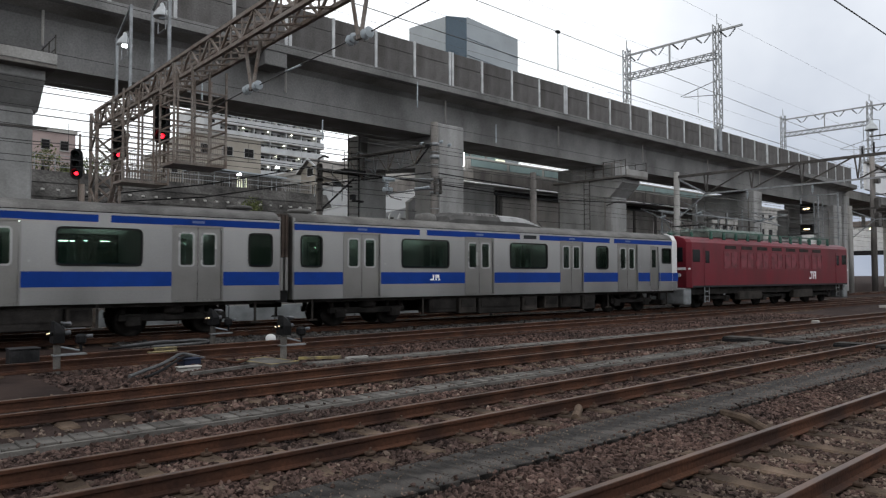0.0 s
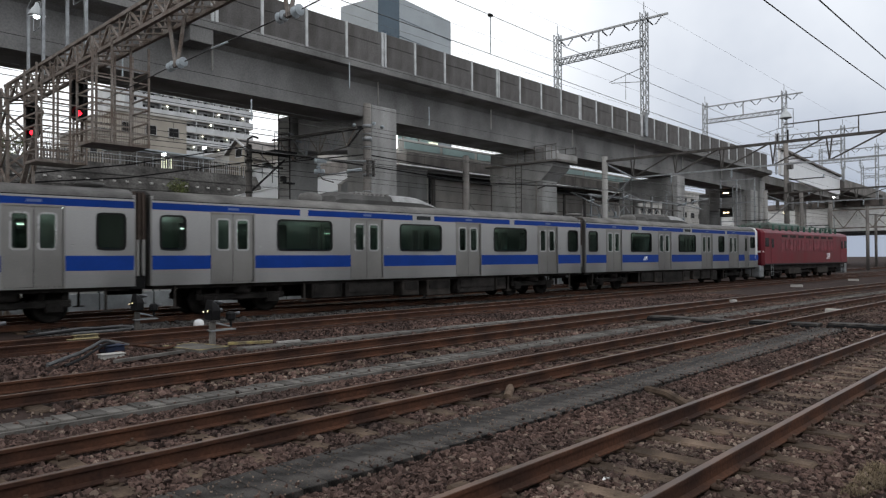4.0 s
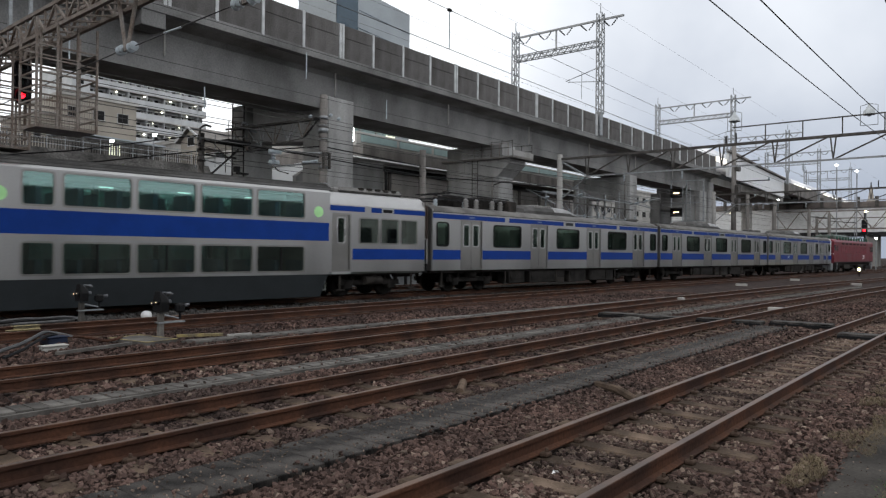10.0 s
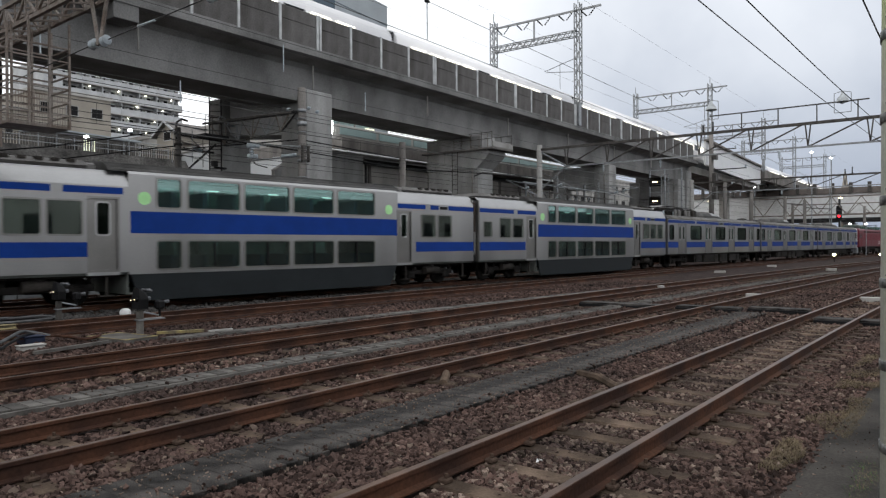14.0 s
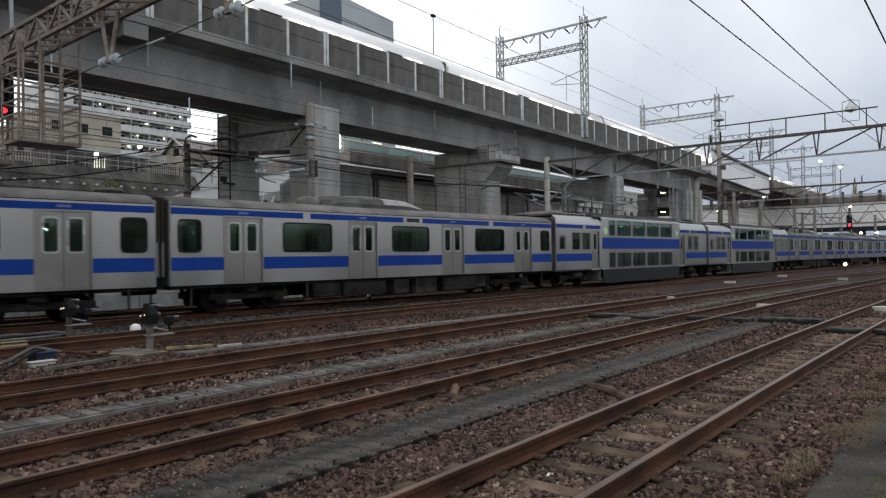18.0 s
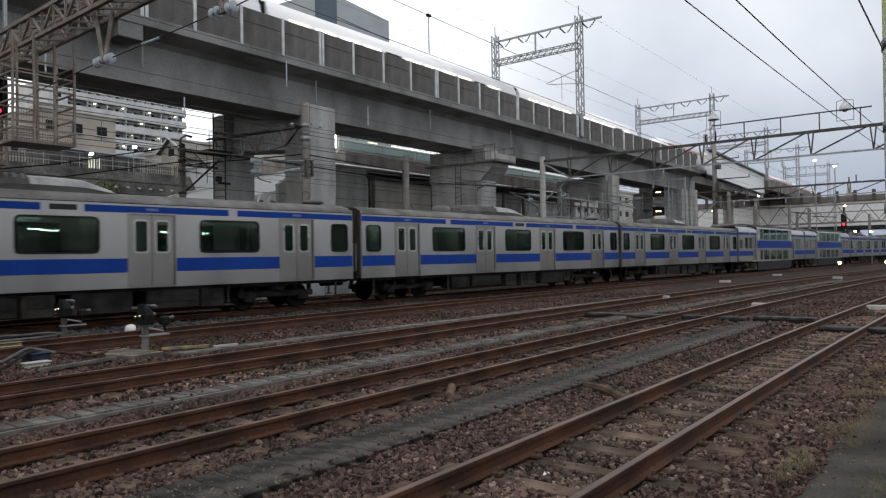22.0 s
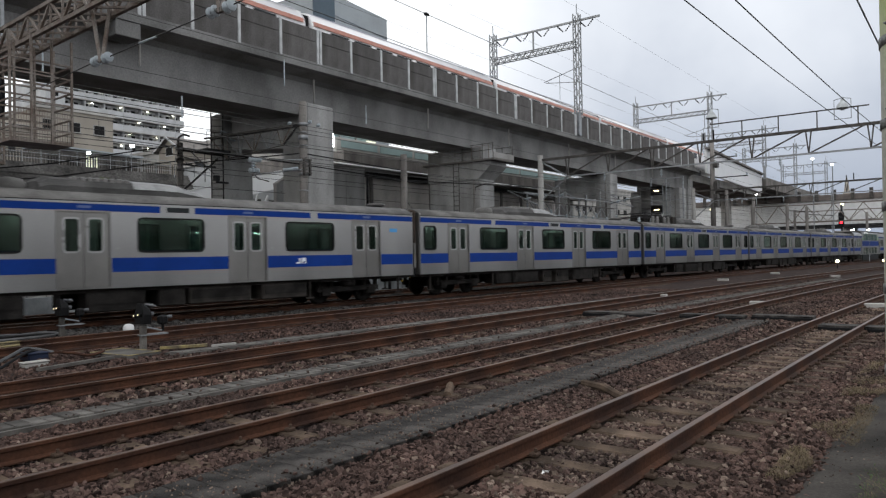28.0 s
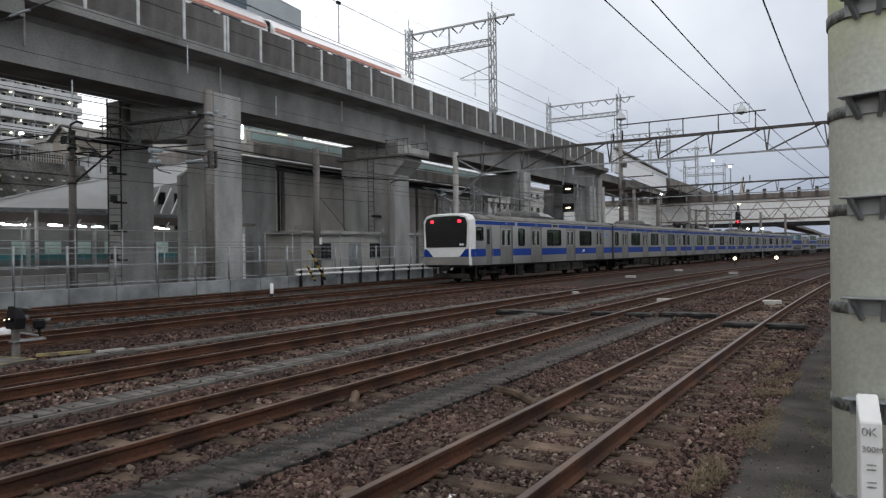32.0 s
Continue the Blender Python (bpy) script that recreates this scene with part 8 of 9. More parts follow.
# ---- ground things ----
def shunt_signal(x, y, s=1.0):
    g = root("ground_signal", "black dwarf ground signal on a short concrete post", "signal", group="dwarf signals between the tracks")
    g.location = (x, y, 0.09)
    part("post", box(B(), -0.055, 0.055, -0.055, 0.055, -0.45, 0.26, 0.012), M_TROUGH, g)
    bm = B()
    pts = [(-0.15, 0.3), (0.15, 0.3), (0.17, 0.5), (0.1, 0.72), (-0.1, 0.72), (-0.17, 0.5)]
    a = [bm.verts.new((-0.1 + 0.06 * (z - 0.3), y0, z)) for y0, z in pts]
    b = [bm.verts.new((0.1, y0, z - 0.12 * (z > 0.6))) for y0, z in pts]
    for i in range(6):
        bm.faces.new((a[i], a[(i + 1) % 6], b[(i + 1) % 6], b[i]))
    bm.faces.new(a[::-1])
    bm.faces.new(b)
    bmesh.ops.recalc_face_normals(bm, faces=bm.faces)
    bmesh.ops.bevel(bm, geom=bm.edges[:], offset=0.012, segments=1, affect="EDGES")
    part("housing", bm, M_GASKET, g, "black six-sided housing")
    part("top_plate", box(B(), -0.07, 0.09, -0.09, 0.09, 0.66, 0.7, 0.01, pose(0, 0, 0, 0, 12, 0)), mat_slate, g, "dull grey top plate")
    for dy, z in ((-0.08, 0.46), (0.08, 0.44)):
        part("lens", lathe(B(), [(0.011, 0), (0.008, 0.008), (0.002, 0.01)], 10, pose(-0.15, dy, z + 0.03, 0, -90, 0)), M_LEDW, g, "small lit lens")
        part("lens_hood", rod(B(), (-0.09, dy, z + 0.02), (-0.15, dy, z + 0.03), 0.04, 10), M_GASKET, g)
    for z in (0.48, 0.64):
        part("rear_tube", rod(B(), (0.1, 0.04, z), (0.24, 0.04, z + 0.01), 0.042, 12), mat_slate, g, "grey lens tube")
    part("head_arm", rod(B(), (0.0, -0.02, 0.24), (0.42, -0.05, 0.13), 0.02, 6), M_GALV, g)
    part("arm_stem", rod(B(), (0.4, -0.05, 0.12), (0.4, -0.05, 0.3), 0.03, 6), M_GASKET, g)
    sh2 = part("second_head", box(B(), 0.31, 0.49, -0.13, 0.05, 0.26, 0.45, 0.04), M_GASKET, g, "small black second head")
    part("rear_lens_tube", rod(B(), (0.49, -0.05, 0.4), (0.6, -0.05, 0.41), 0.036, 10), mat_slate, sh2)
    part("foot_plate", box(B(), -0.08, 0.5, -0.09, 0.09, 0.06, 0.085), M_GALV, g, "galvanised step plate")
    return g


shunt_signal(7.45, 13.36)
shunt_signal(7.62, 17.3)
shunt_signal(3.4, 14.6)
dome = root("white_dome", "small white domed cap on the ballast", "ground marker")
part("cap", lathe(B(), [(0.14, -0.4), (0.14, -0.08), (0.12, -0.035), (0.07, 0.0), (0.01, 0.012)], 16, Matrix.Translation((9.55, 17.85, 0.0))), M_WHITE, dome)
yp = root("floor_plate", "worn concrete cover slab with yellow edges", "cover slab", group="cover slabs")
yp.matrix_basis = pose(7.05, 13.3, 0, 0, 0, 8)
part("slab", box(B(), -0.36, 0.36, -0.6, 0.6, -0.25, -0.12, 0.01), M_TROUGH, yp)
for x0, x1, y0, y1 in ((-0.36, 0.36, -0.6, -0.54), (-0.36, 0.36, 0.54, 0.6), (-0.36, -0.31, -0.54, 0.54), (0.31, 0.36, -0.54, 0.54)):
    part("yellow_edge", box(B(), x0, x1, y0, y1, -0.12, -0.112), mat_worn_y, yp)
for p, q, w, m_ in (((7.71, 13.19), (8.49, 12.72), 0.12, mat_worn_y), ((8.45, 12.5), (8.95, 12.4), 0.08, M_CONC_L), ((5.07, 12.39), (6.49, 12.7), 0.1, M_TROUGH)):
    pk = root("loose_board", "worn narrow board lying on the ballast", "board", group="boards by the dwarf signals")
    part("board", beam(B(), (*p, -0.115), (*q, -0.11), w, 0.05), m_, pk)
ws = root("whistle_post", "short white post beside the far track", "marker post")
part("post", rod(B(), (22.1, 21.4, -0.3), (22.1, 21.4, 0.42), 0.07, 10), M_WHITE, ws)
part("foot", rod(B(), (22.1, 21.4, -0.3), (22.1, 21.4, 0.0), 0.075, 10), M_GASKET, ws)

# loose cables and junction clutter by the dwarf signals
TUBE = [(math.cos(i * 1.05), math.sin(i * 1.05)) for i in range(6)]
for pts, r, m_, lab in (
        (((4.1, 12.7, -0.1), (4.5, 13.05, -0.06), (4.89, 13.45, -0.04), (5.3, 13.95, 0.0), (5.65, 14.4, 0.03), (5.86, 14.5, 0.0), (6.1, 14.2, -0.08)), 0.032, M_HOSE, "thick grey hose curving over the ballast"),
        (((4.3, 12.5, -0.12), (4.7, 12.9, -0.08), (5.1, 13.4, -0.03), (5.6, 14.1, 0.0), (5.85, 14.3, -0.04)), 0.026, M_GASKET, "black cable lying beside the grey hose"),
        (((5.9, 14.4, -0.05), (6.33, 13.96, -0.1), (6.37, 13.4, -0.11), (6.71, 13.56, -0.1), (7.02, 14.1, -0.12)), 0.03, M_RAIL, "brown cable lying in a bend"),
        (((5.6, 18.0, -0.08), (6.6, 18.14, -0.03), (7.01, 18.1, -0.05), (7.49, 18.0, -0.03), (7.83, 17.8, -0.08), (7.4, 17.4, -0.06), (6.9, 17.3, -0.06), (6.2, 17.5, -0.08)), 0.035, M_HOSE, "grey hose in a loop beyond the rail"),
        (((5.2, 17.6, -0.08), (6.4, 17.8, -0.05), (7.2, 17.7, -0.04), (7.6, 17.45, -0.08)), 0.03, M_GASKET, "black cable beyond the rail")):
    cb = root("loose_cable", lab, "cable", group="cables on the ballast")
    line = [Vector(p) for p in pts]
    fine = []
    for i in range(len(line) - 1):
        p0, p1, p2, p3 = line[max(i - 1, 0)], line[i], line[i + 1], line[min(i + 2, len(line) - 1)]
        for j in range(5):
            u = j / 5
            fine.append(0.5 * (2 * p1 + (p2 - p0) * u + (2 * p0 - 5 * p1 + 4 * p2 - p3) * u * u + (3 * p1 - p0 - 3 * p2 + p3) * u ** 3))
    part("cable", sweep(B(), [tuple(v) for v in fine + [line[-1]]], [(r * a, r * b) for a, b in TUBE]), m_, cb)
for x, y, w, l, h, m_ in ((5.75, 14.2, 0.36, 0.4, 0.1, mat_navy), (5.42, 13.4, 0.42, 0.2, 0.03, M_CONC_L), (6.0, 16.2, 0.5, 0.16, 0.14, mat_worn_y), (5.8, 15.8, 0.6, 0.12, 0.1, mat_worn_y), (5.85, 15.45, 0.55, 0.1, 0.08, mat_worn_y), (3.0, 15.4, 0.5, 0.4, 0.4, M_DARK)):
    j = root("junction_box", "small weathered trackside box among cables", "trackside box", group="trackside boxes")
    part("case", box(B(), x - w / 2, x + w / 2, y - l / 2, y + l / 2, -0.25, -0.15 + h, 0.02), m_, j)
    part("lid", box(B(), x - w / 2 - 0.015, x + w / 2 + 0.015, y - l / 2 - 0.015, y + l / 2 + 0.015, -0.15 + h, -0.13 + h, 0.005), m_, j)
pr = root("point_rod", "long rusty rods beside the far tracks", "point rodding")
for y in (14.3, 14.45, 17.2):
    part("rod", beam(B(), (-5, y, -0.06), (26, y - 0.6, -0.1), 0.022), M_RAIL, pr)

# dark timber crossing trough and pale blocks
for x0, y0, y1 in ((19.4, 4.9, 6.55), (19.9, 3.35, 4.8), (17.9, 1.2, 2.9), (19.1, 6.7, 9.3)):
    tb = root("cable_crossing", "dark low cable crossing lid between the rails", "cable crossing", group="cable crossings")
    part("lid", box(B(), x0 - 0.25, x0 + 0.25, y0, y1, -0.3, -0.06, 0.015), M_TROUGH_D, tb)
    part("edge", box(B(), x0 - 0.29, x0 - 0.25, y0, y1, -0.3, -0.1, 0.01), M_GASKET, tb)
for x, y in ((24.9, 5.8), (27.8, 10.3), (44.6, 12.5), (25.2, 2.6), (52, 7.5), (58, 12.4)):
    blk = root("pale_block", "pale concrete block between the rails", "block", group="pale blocks in the tracks")
    part("block", box(B(), x - 0.11, x + 0.11, y - 0.32, y + 0.32, -0.3, -0.05, 0.02), M_CONC_L, blk)


# ---- cable troughs with single lids ----
def trough(fn, x0, x1, w, pitch, material, label, z=-0.11, wall=True, rib=True, wob=1.0):
    t = root("cable_trough", label, "cable trough", kind="structure")
    me = None
    x = x0
    while x < x1:
        a = math.degrees(math.atan2(fn(x + 0.5) - fn(x - 0.5), 1))
        m = pose(x, fn(x), z + wob * random.uniform(-0.006, 0.006), wob * random.uniform(-0.6, 0.6), wob * random.uniform(-0.4, 0.4), a + wob * random.uniform(-0.5, 0.5))
        if me is None:
            bm = box(B(), -pitch / 2 + 0.002, pitch / 2 - 0.002, -w / 2, w / 2, -0.07, 0.0, 0.006)
            if rib:
                box(bm, -pitch / 2 + 0.006, -pitch / 2 + 0.035, -w / 2 + 0.01, w / 2 - 0.01, -0.01, 0.008, 0.004)
            ob = part("lid", bm, material, t, m=m)
            me = ob.data
        else:
            share("lid", me, t, m)
        x += pitch
    if wall:
        for s in (-1, 1):
            part("trough_wall", sweep(B(), line_pts(lambda x: fn(x) + s * (w / 2 + 0.03), x0 - 0.3, x1, 2.0, z), [(-0.03, -0.2), (0.03, -0.2), (0.03, -0.02), (-0.03, -0.02)]), material, t)
    return t


trough(lambda x: 8.42 + bend(x), 0.5, 48, 0.34, 0.17, M_TROUGH, "narrow cable trough with pale ribbed concrete lids")
trough(lambda x: 4.83 + bend(x), 0.5, 19.0, 0.72, 0.24, M_TROUGH_D, "wide cable trough with dark damp concrete lids", -0.14, False, False, 0.35)
trough(lambda x: 12.3 - 0.065 * (x - 10), 7.8, 40, 0.3, 0.5, M_TROUGH, "worn cable trough beside the dwarf signals", -0.13)


# ---- ballast stones ----
def stone_field(name, label, material, n, region, size, seed, z_add=0.0, skip=True, strip=None):
    """Many loose stones in one mesh: squashed, jittered octahedra cut to twelve-odd faces."""
    rng = np.random.default_rng(seed)
    x0, x1, y0, y1 = region
    xs = x0 + (x1 - x0) * rng.random(n * 2) ** 1.0
    ys = y0 + (y1 - y0) * rng.random(n * 2)
    if skip:
        bx = np.where(xs < 110, -1.79 * (xs / 50) ** 2, 0)
        keep = np.ones(len(xs), bool)
        for t in TRACKS:
            for s in (-0.5335, 0.5335):
                keep &= np.abs(ys - bx - t - s) > 0.075
        keep &= np.abs(ys - bx - 8.42) > 0.2
        keep &= ~((np.abs(ys - bx - 4.83) > -1) & (np.abs(ys - bx - 4.83) < 0.31) & (xs < 19))
        keep &= ~((ys < 1.35) & (rng.random(len(xs)) < np.interp(ys + 0.18 * np.sin(xs * 1.7) + 0.1 * np.sin(xs * 4.1 + 1), [0.7, 1.35], [0.96, 0.35])))
        for t in TRACKS[:2]:
            on = (np.abs(ys - bx - t) < 0.98) & (np.abs(((xs + 2) / 0.62 + 0.5) % 1.0 - 0.5) * 0.62 < 0.1)
            keep &= ~(on & (rng.random(len(xs)) < 0.8))
        xs, ys = xs[keep][:n], ys[keep][:n]
    else:
        xs, ys = xs[:n], ys[:n]
    n = len(xs)
    if strip:
        off = rng.random(n) * 2 - 1
        ys = strip[0] - 1.79 * (xs / 50) ** 2 + strip[1] * np.sign(off) * np.abs(off) ** strip[2]
    zs = np.full(n, strip[3]) if strip else np.array([ground_z(float(a), float(b)) for a, b in zip(xs, ys)]) + z_add
    base = np.array([(1, 0.15, 0), (-0.9, -0.2, 0.1), (0.1, 1, 0), (-0.1, -0.95, -0.1), (0.6, 0.55, 0.7), (-0.6, 0.5, 0.75), (-0.55, -0.6, 0.65), (0.6, -0.6, 0.7), (0, 0, -0.8)])
    tri = np.array([(0, 2, 4), (2, 5, 4), (2, 1, 5), (1, 6, 5), (1, 3, 6), (3, 7, 6), (3, 0, 7), (0, 4, 7), (4, 5, 6), (4, 6, 7), (0, 8, 2), (2, 8, 1), (1, 8, 3), (3, 8, 0)])
    sc = size * (0.55 + 0.9 * rng.random((n, 1, 1)) ** 1.6) * (0.7 + 0.6 * rng.random((n, 1, 3)))
    v = (base[None] + rng.normal(0, 0.17, (n, 9, 3))) * sc
    q = rng.normal(size=(n, 4))
    q /= np.linalg.norm(q, axis=1, keepdims=True)
    w, a, b, c = q.T
    rot = np.stack([np.stack([1 - 2 * (b * b + c * c), 2 * (a * b - c * w), 2 * (a * c + b * w)], -1), np.stack([2 * (a * b + c * w), 1 - 2 * (a * a + c * c), 2 * (b * c - a * w)], -1), np.stack([2 * (a * c - b * w), 2 * (b * c + a * w), 1 - 2 * (a * a + b * b)], -1)], -2)
    v = np.einsum("nij,nkj->nki", rot, v)
    v += np.stack([xs, ys, zs + size * 0.25 * rng.random(n)], -1)[:, None, :]
    f = (tri[None] + (np.arange(n) * 9)[:, None, None]).reshape(-1, 3)
    me = bpy.data.meshes.new(name)
    me.vertices.add(n * 9)
    me.vertices.foreach_set("co", v.reshape(-1))
    me.loops.add(len(f) * 3)
    me.loops.foreach_set("vertex_index", f.reshape(-1))
    me.polygons.add(len(f))
    me.polygons.foreach_set("loop_start", np.arange(0, len(f) * 3, 3))
    me.update(calc_edges=True)
    me.validate()
    me.shade_flat()
    me.materials.append(material)
    tagged(new(name, me), label, "ballast", kind="stuff")


stone_field("ballast_stones", "loose reddish brown ballast stones, close by", M_STONE, 105000, (0.0, 15.0, 1.0, 8.2), 0.0265, 1)
stone_field("ballast_stones_beyond", "loose brown ballast stones farther off", M_STONE, 40000, (3.0, 34.0, 6.5, 15.0), 0.038, 2)
stone_field("ballast_stones_ahead", "loose brown ballast stones down the yard", M_STONE, 22000, (14.0, 45.0, 0.5, 8.0), 0.042, 3)
stone_field("grey_ballast_stones", "cleaner grey ballast under the running line", M_STONE2, 16000, (6.0, 40.0, 15.6, 22.5), 0.055, 4, skip=False)

stone_field("pale_ballast_stones", "scattered paler ballast stones and chips", M_STONE3, 8000, (0.5, 26.0, 1.0, 12.0), 0.026, 5, 0.012)
stone_field("tan_ballast_stones", "tan stones between the siding rails", M_STONE3, 6000, (1.0, 22.0, 2.0, 3.3), 0.027, 6, 0.006)

stone_field("trough_chips", "pale chips and grit strewn over the wide trough", M_STONE3, 2600, (0.5, 19.0, 0, 1), 0.009, 11, skip=False, strip=(4.83, 0.36, 0.8, -0.138))
stone_field("trough_spill", "ballast spilt over the edges of the wide trough", M_STONE, 500, (0.5, 19.0, 0, 1), 0.017, 12, skip=False, strip=(4.83, 0.42, 0.3, -0.135))
stone_field("lid_spill", "ballast spilt over the narrow trough", M_STONE, 420, (0.5, 40.0, 0, 1), 0.02, 13, skip=False, strip=(8.42, 0.21, 0.5, -0.11))

stone_field("path_grit", "fine brown grit trodden into the path", M_STONE, 2600, (0.5, 20.0, -0.15, 1.3), 0.006, 14, 0.03, skip=False)
stone_field("path_pebbles", "small brown pebbles on the path", M_STONE3, 260, (0.5, 20.0, -0.15, 1.5), 0.012, 15, 0.03, skip=False)

# packed path and dry grass by the pole
path = part("packed_path", sweep(B(), [(x, 0.6 - 0.022 * max(0.0, x - 5) + 0.03 * math.sin(x) + 0.015 * math.sin(2.7 * x), -0.172) for x in np.arange(-9.0, 30, 0.35)], [(-0.6, -0.06), (0.62, -0.06), (0.5, 0.0), (-0.5, 0.005)]), M_PATH)
tagged(path, "dark damp packed path beside the siding", "path", kind="structure")


def grass(name, label, material, n, region, h, seed):
    rng = np.random.default_rng(seed)
    x0, x1, y0, y1 = region
    xs, ys = x0 + (x1 - x0) * rng.random(n), y0 + (y1 - y0) * rng.random(n)
    clump = np.array([noise.noise(Vector((float(a) * 1.3, float(b) * 2.5, 1.0))) for a, b in zip(xs, ys)])
    keep = clump > 0.08
    xs, ys = xs[keep], ys[keep]
    n = len(xs)
    an, le = rng.random(n) * 6.28, h * (0.4 + 0.8 * rng.random(n))
    lean = 1.5 * rng.random(n) + 0.3
    w = 0.0022
    p = np.stack([xs, ys, np.full(n, -0.19)], -1)
    d = np.stack([np.cos(an), np.sin(an), np.zeros(n)], -1)
    s = np.stack([-np.sin(an), np.cos(an), np.zeros(n)], -1) * w
    up = np.array([0, 0, 1.0])
    mid = p + d * (le * lean * 0.4)[:, None] + up * (le * 0.6)[:, None]
    tip = p + d * (le * lean)[:, None] + up * (le * 0.85)[:, None]
    v = np.stack([p - s, p + s, mid + s * 0.7, mid - s * 0.7, tip], 1)
    i0 = np.arange(n)[:, None] * 5
    faces = np.concatenate([np.concatenate([i0, i0 + 1, i0 + 2], 1), np.concatenate([i0, i0 + 2, i0 + 3], 1), np.concatenate([i0 + 3, i0 + 2, i0 + 4], 1)])
    me = bpy.data.meshes.new(name)
    me.from_pydata(v.reshape(-1, 3).tolist(), [], faces.tolist())
    me.materials.append(material)
    tagged(new(name, me), label, "grass", kind="stuff")


grass("dry_grass", "tufts of dry straw-coloured grass along the path", mat_straw, 30000, (6.0, 16.0, 0.92, 1.4), 0.05, 8)
grass("dry_verge_grass", "thin dry grass on the verge by the pole", mat_straw, 26000, (3.0, 13.0, 0.0, 0.72), 0.04, 18)
grass("green_weeds", "sparse green weeds by the pole", mat_weed, 5200, (3.0, 12.0, 0.0, 0.75), 0.05, 9)
for x0, y0, x1, y1 in ((7.2, 5.5, 7.9, 6.0), (8.2, 3.5, 8.9, 4.4)):
    cp_ = root("cable_duct", "short pale cable duct half buried in the ballast", "cable duct", group="cable ducts")
    part("duct", sweep(B(), [(x0, y0, -0.17), ((x0 + x1) / 2 + 0.05, (y0 + y1) / 2, -0.14), (x1, y1, -0.17)], [(0.06 * math.cos(i * 0.785), 0.06 * math.sin(i * 0.785)) for i in range(8)]), M_SLEEPER, cp_)
lit = root("litter", "white crumpled paper scrap beside the rail", "litter")
bm = B()
for k in range(5):
    vs = [bm.verts.new((4.93 + 0.03 * k + random.uniform(-0.025, 0.025), 2.82 + random.uniform(-0.035, 0.035), -0.13 + random.uniform(0, 0.03))) for _ in range(3)]
    bm.faces.new(vs)
part("paper", bm, M_WHITE, lit)


# ---- high-speed trains on the viaduct ----
HS_Y, HS_Z = 31.4, 12.2
FAST = []
HS_PROF = [(1.5, 0.5), (1.66, 1.1), (1.66, 2.3), (1.5, 3.0), (1.15, 3.5), (0.5, 3.68)]


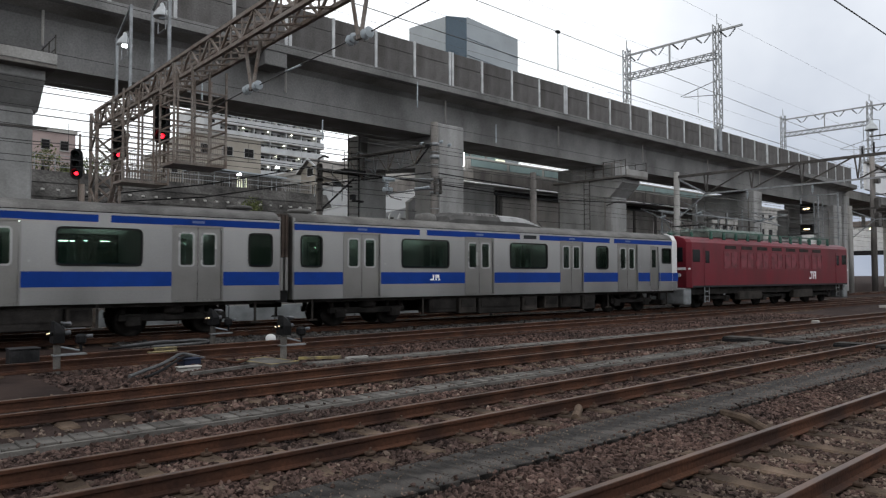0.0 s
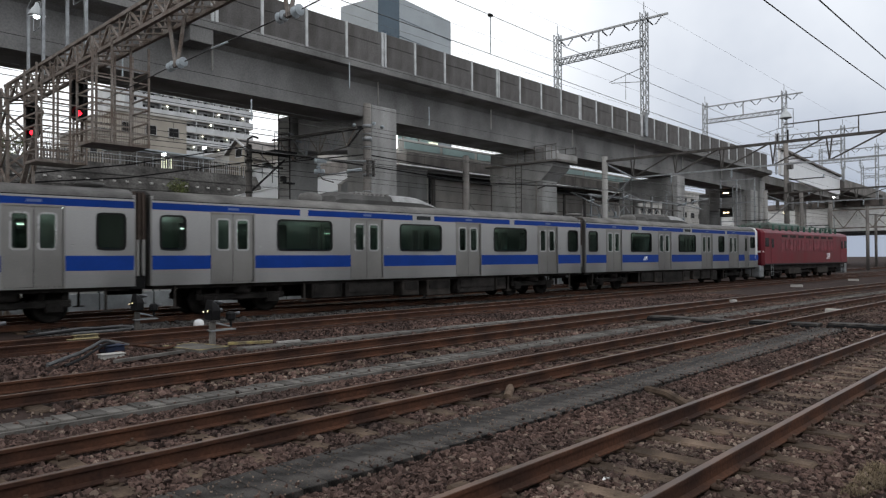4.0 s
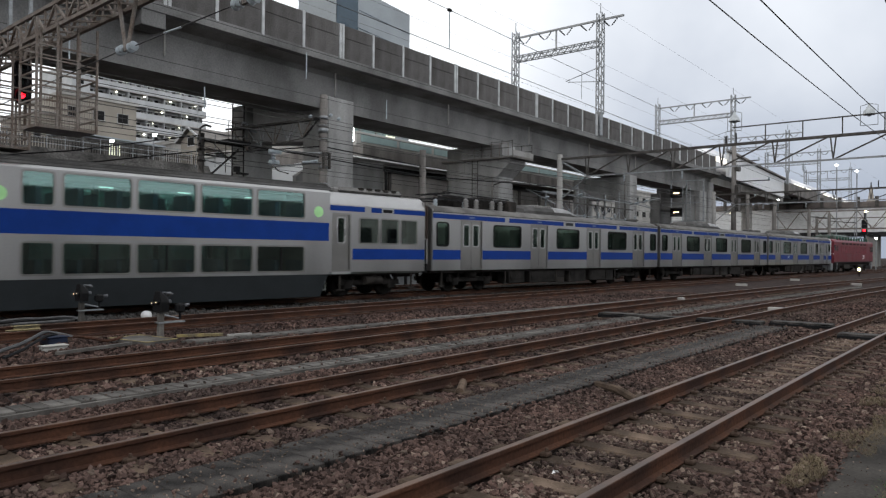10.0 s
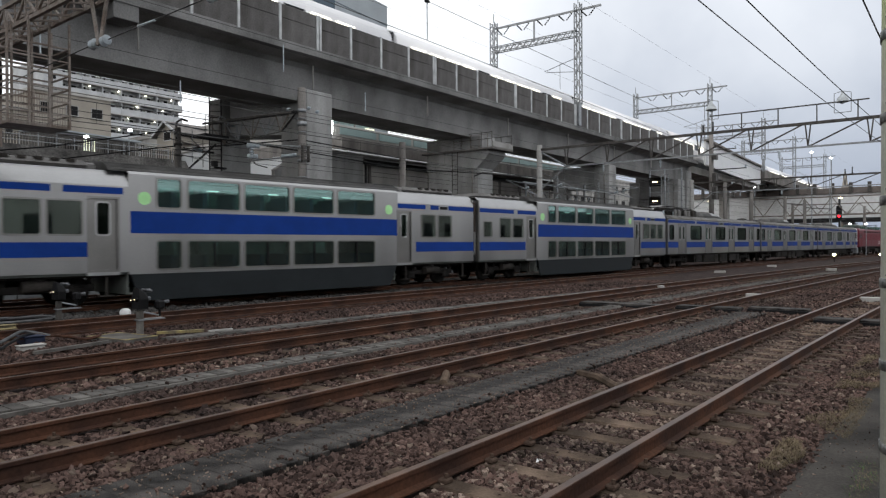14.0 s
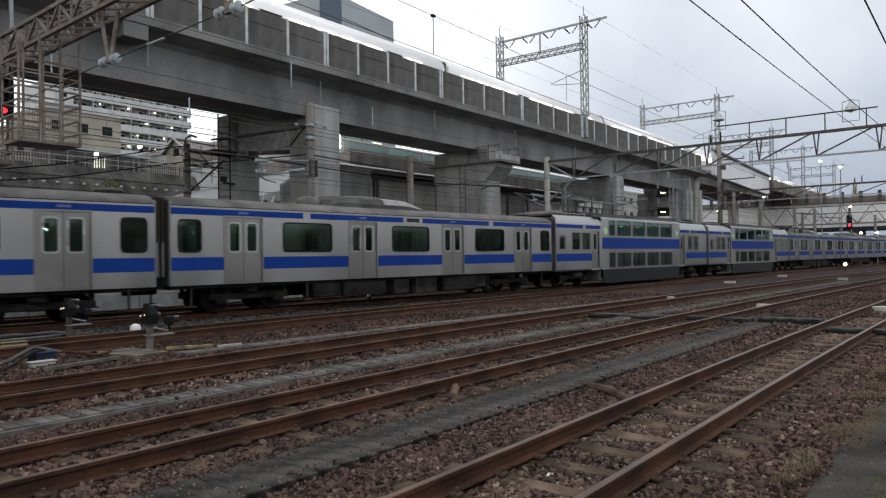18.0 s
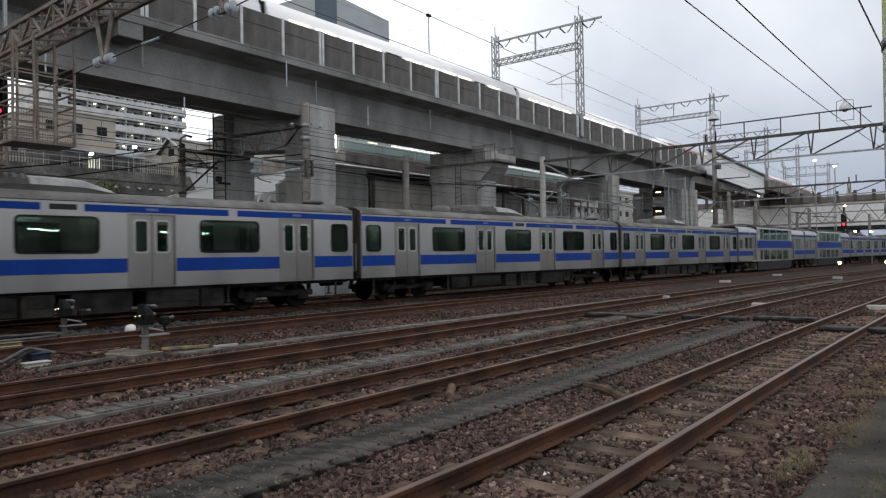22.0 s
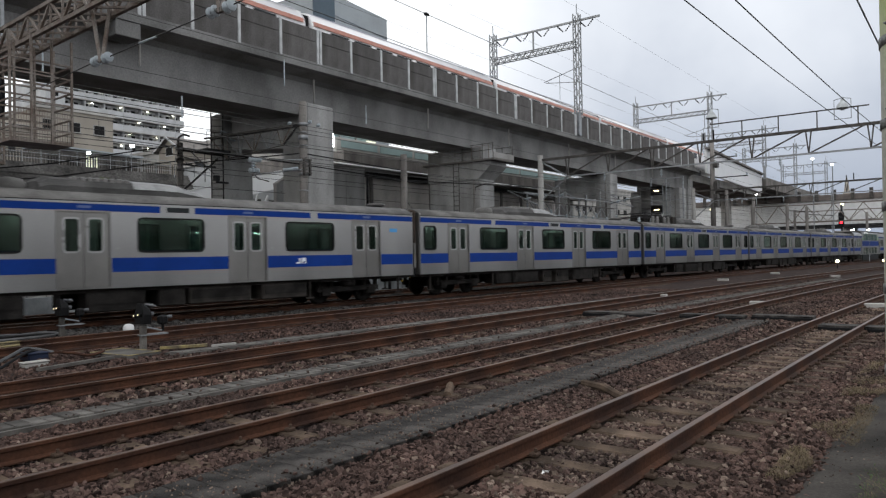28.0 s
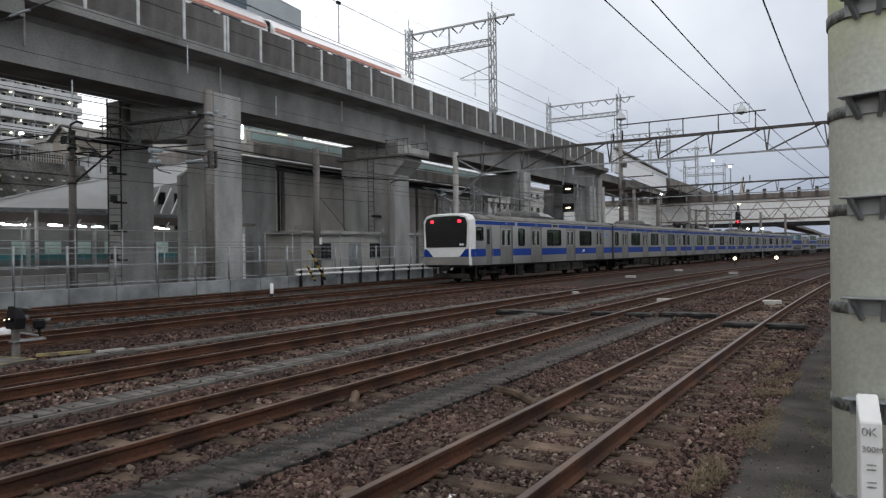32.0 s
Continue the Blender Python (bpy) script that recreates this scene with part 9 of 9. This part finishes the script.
def hs_car(length, kind, nose=0, lit=True, long=8.0):
    """kind: plain white, or white with an orange-pink stripe and a grey roof; long: length of the nose."""
    c = root("fast_train_carriage", "white high-speed carriage with lit windows" if kind == 0 else "white high-speed carriage with a salmon stripe and grey roof", "train carriage", group="carriages of the fast train")
    prof = HS_PROF + [(-y, z) for y, z in HS_PROF[::-1]]
    hl = length / 2
    st = [(-hl + 0.25, 1.0, 1.0), (hl - 0.25, 1.0, 1.0)]
    if nose:
        ns = [(hl - long * u, w, h) for u, w, h in ((1.0, 1.0, 1.0), (0.81, 0.97, 0.95), (0.625, 0.9, 0.8), (0.425, 0.8, 0.58), (0.2, 0.62, 0.4), (0.0, 0.3, 0.22))]
        st = [(-hl + 0.25, 1.0, 1.0)] + ns
        if nose < 0:
            st = [(-x, w, h) for x, w, h in st][::-1]
    bm = B()
    rings = [[bm.verts.new((x, y * w, 0.5 + (z - 0.5) * h)) for y, z in prof] for x, w, h in st]
    for a, b in zip(rings, rings[1:]):
        for i in range(len(prof) - 1):
            bm.faces.new((a[i], b[i], b[i + 1], a[i + 1])).smooth = True
        bm.faces.new((a[-1], b[-1], b[0], a[0]))
    bm.faces.new(rings[0])
    bm.faces.new(rings[-1][::-1])
    bmesh.ops.recalc_face_normals(bm, faces=bm.faces)
    part("body", bm, M_FAST, c, "glossy white body")
    x0, x1 = -hl + 1.6, hl - 1.6
    if nose > 0:
        x1 = hl - long - 1.0
    if nose < 0:
        x0 = -hl + long + 1.0
    n = int((x1 - x0) / 1.96)
    for k in range(n):
        part("window", box(B(), x0 + 1.96 * k, x0 + 1.96 * k + 1.5, -1.69, -1.655, 1.95, 2.62, 0.012), M_FASTLIT if (lit and k % 5 != 4) else mat_mask, c, "lit carriage window" if lit else "")
    if kind:
        part("stripe", box(B(), x0 - 1.2, x1 + 1.2, -1.63, -1.52, 2.72, 2.95), mat_salmon, c, "salmon stripe")
        part("roof_panel", roof_shell(B(), x0 - 1.0, x1 + 1.0, [(1.2, 3.47), (1.0, 3.62), (0.5, 3.73), (0, 3.75)]), mat_hsroof, c, "grey roof")
    part("skirt", box(B(), x0 - 0.5, x1 + 0.5, -1.5, 1.5, -0.25, 0.55), M_SKIRT, c)
    for s in (-1, 1):
        if nose and s == (1 if nose > 0 else -1):
            part("windscreen", box(B(), s * (hl - 0.7 * long) - 0.06 * long, s * (hl - 0.7 * long) + 0.06 * long, -0.55, 0.55, 2.98, 3.12, 0.05), mat_mask, c)
        else:
            part("gangway", box(B(), min(s * (hl - 0.3), s * hl), max(s * (hl - 0.3), s * hl), -1.3, 1.3, 0.6, 3.3), M_GASKET, c)
    return c


def hs_x(t):
    """Front of the first fast train: it slows as it comes in."""
    u = t - 12
    return 46.0 - 19.3 * u + 0.165 * u * u


hs_plain = hs_car(25.6, 0)
hs_a, hs_b = hs_car(26.0, 0, -1), hs_car(26.9, 0, 1, long=1.8)
ks_plain = hs_car(19.2, 1, 0, False)
ks_a, ks_b = hs_car(21.5, 1, -1, False), hs_car(21.5, 1, 1, False)
FAST.append((hs_a, 13.0))
off = 26.0
for i in range(6):
    FAST.append((hs_plain if i == 0 else copy_thing(hs_plain, Matrix()), off + 12.8))
    off += 25.6
FAST.append((hs_b, off + 13.45))
off += 26.0
off += 1.0
FAST.append((ks_a, off + 10.75))
off += 21.5
for i in range(4):
    FAST.append((ks_plain if i == 0 else copy_thing(ks_plain, Matrix()), off + 9.6))
    off += 19.2
FAST.append((ks_b, off + 10.75))
part("track_bed", box(B(), -330, 1100, 30.2, 32.6, 12.0, 12.2), M_CONC_D, gb)

# ---- plain buildings that close the yard behind the camera ----
cl = root("closing_building", "plain grey building behind the viewer", "building", kind="structure")
part("wall", box(B(), -120, 160, -30, -22, -0.4, 6.5), M_CLOSE, cl)
for k in range(60):
    part("window", box(B(), -100 + 4 * k, -98 + 4 * k, -22.0, -21.95, 2.4, 4.2), mat_mask, cl)


def motions():
    for ob, back, length, inset in MOVERS:
        walk(ob, train_rows(back, length, inset))
    for ob, back in FAST:
        walk(ob, [(t, pose(hs_x(t) + back, HS_Y, HS_Z)) for t in np.arange(0, 32.01, 2.0)])


motions()
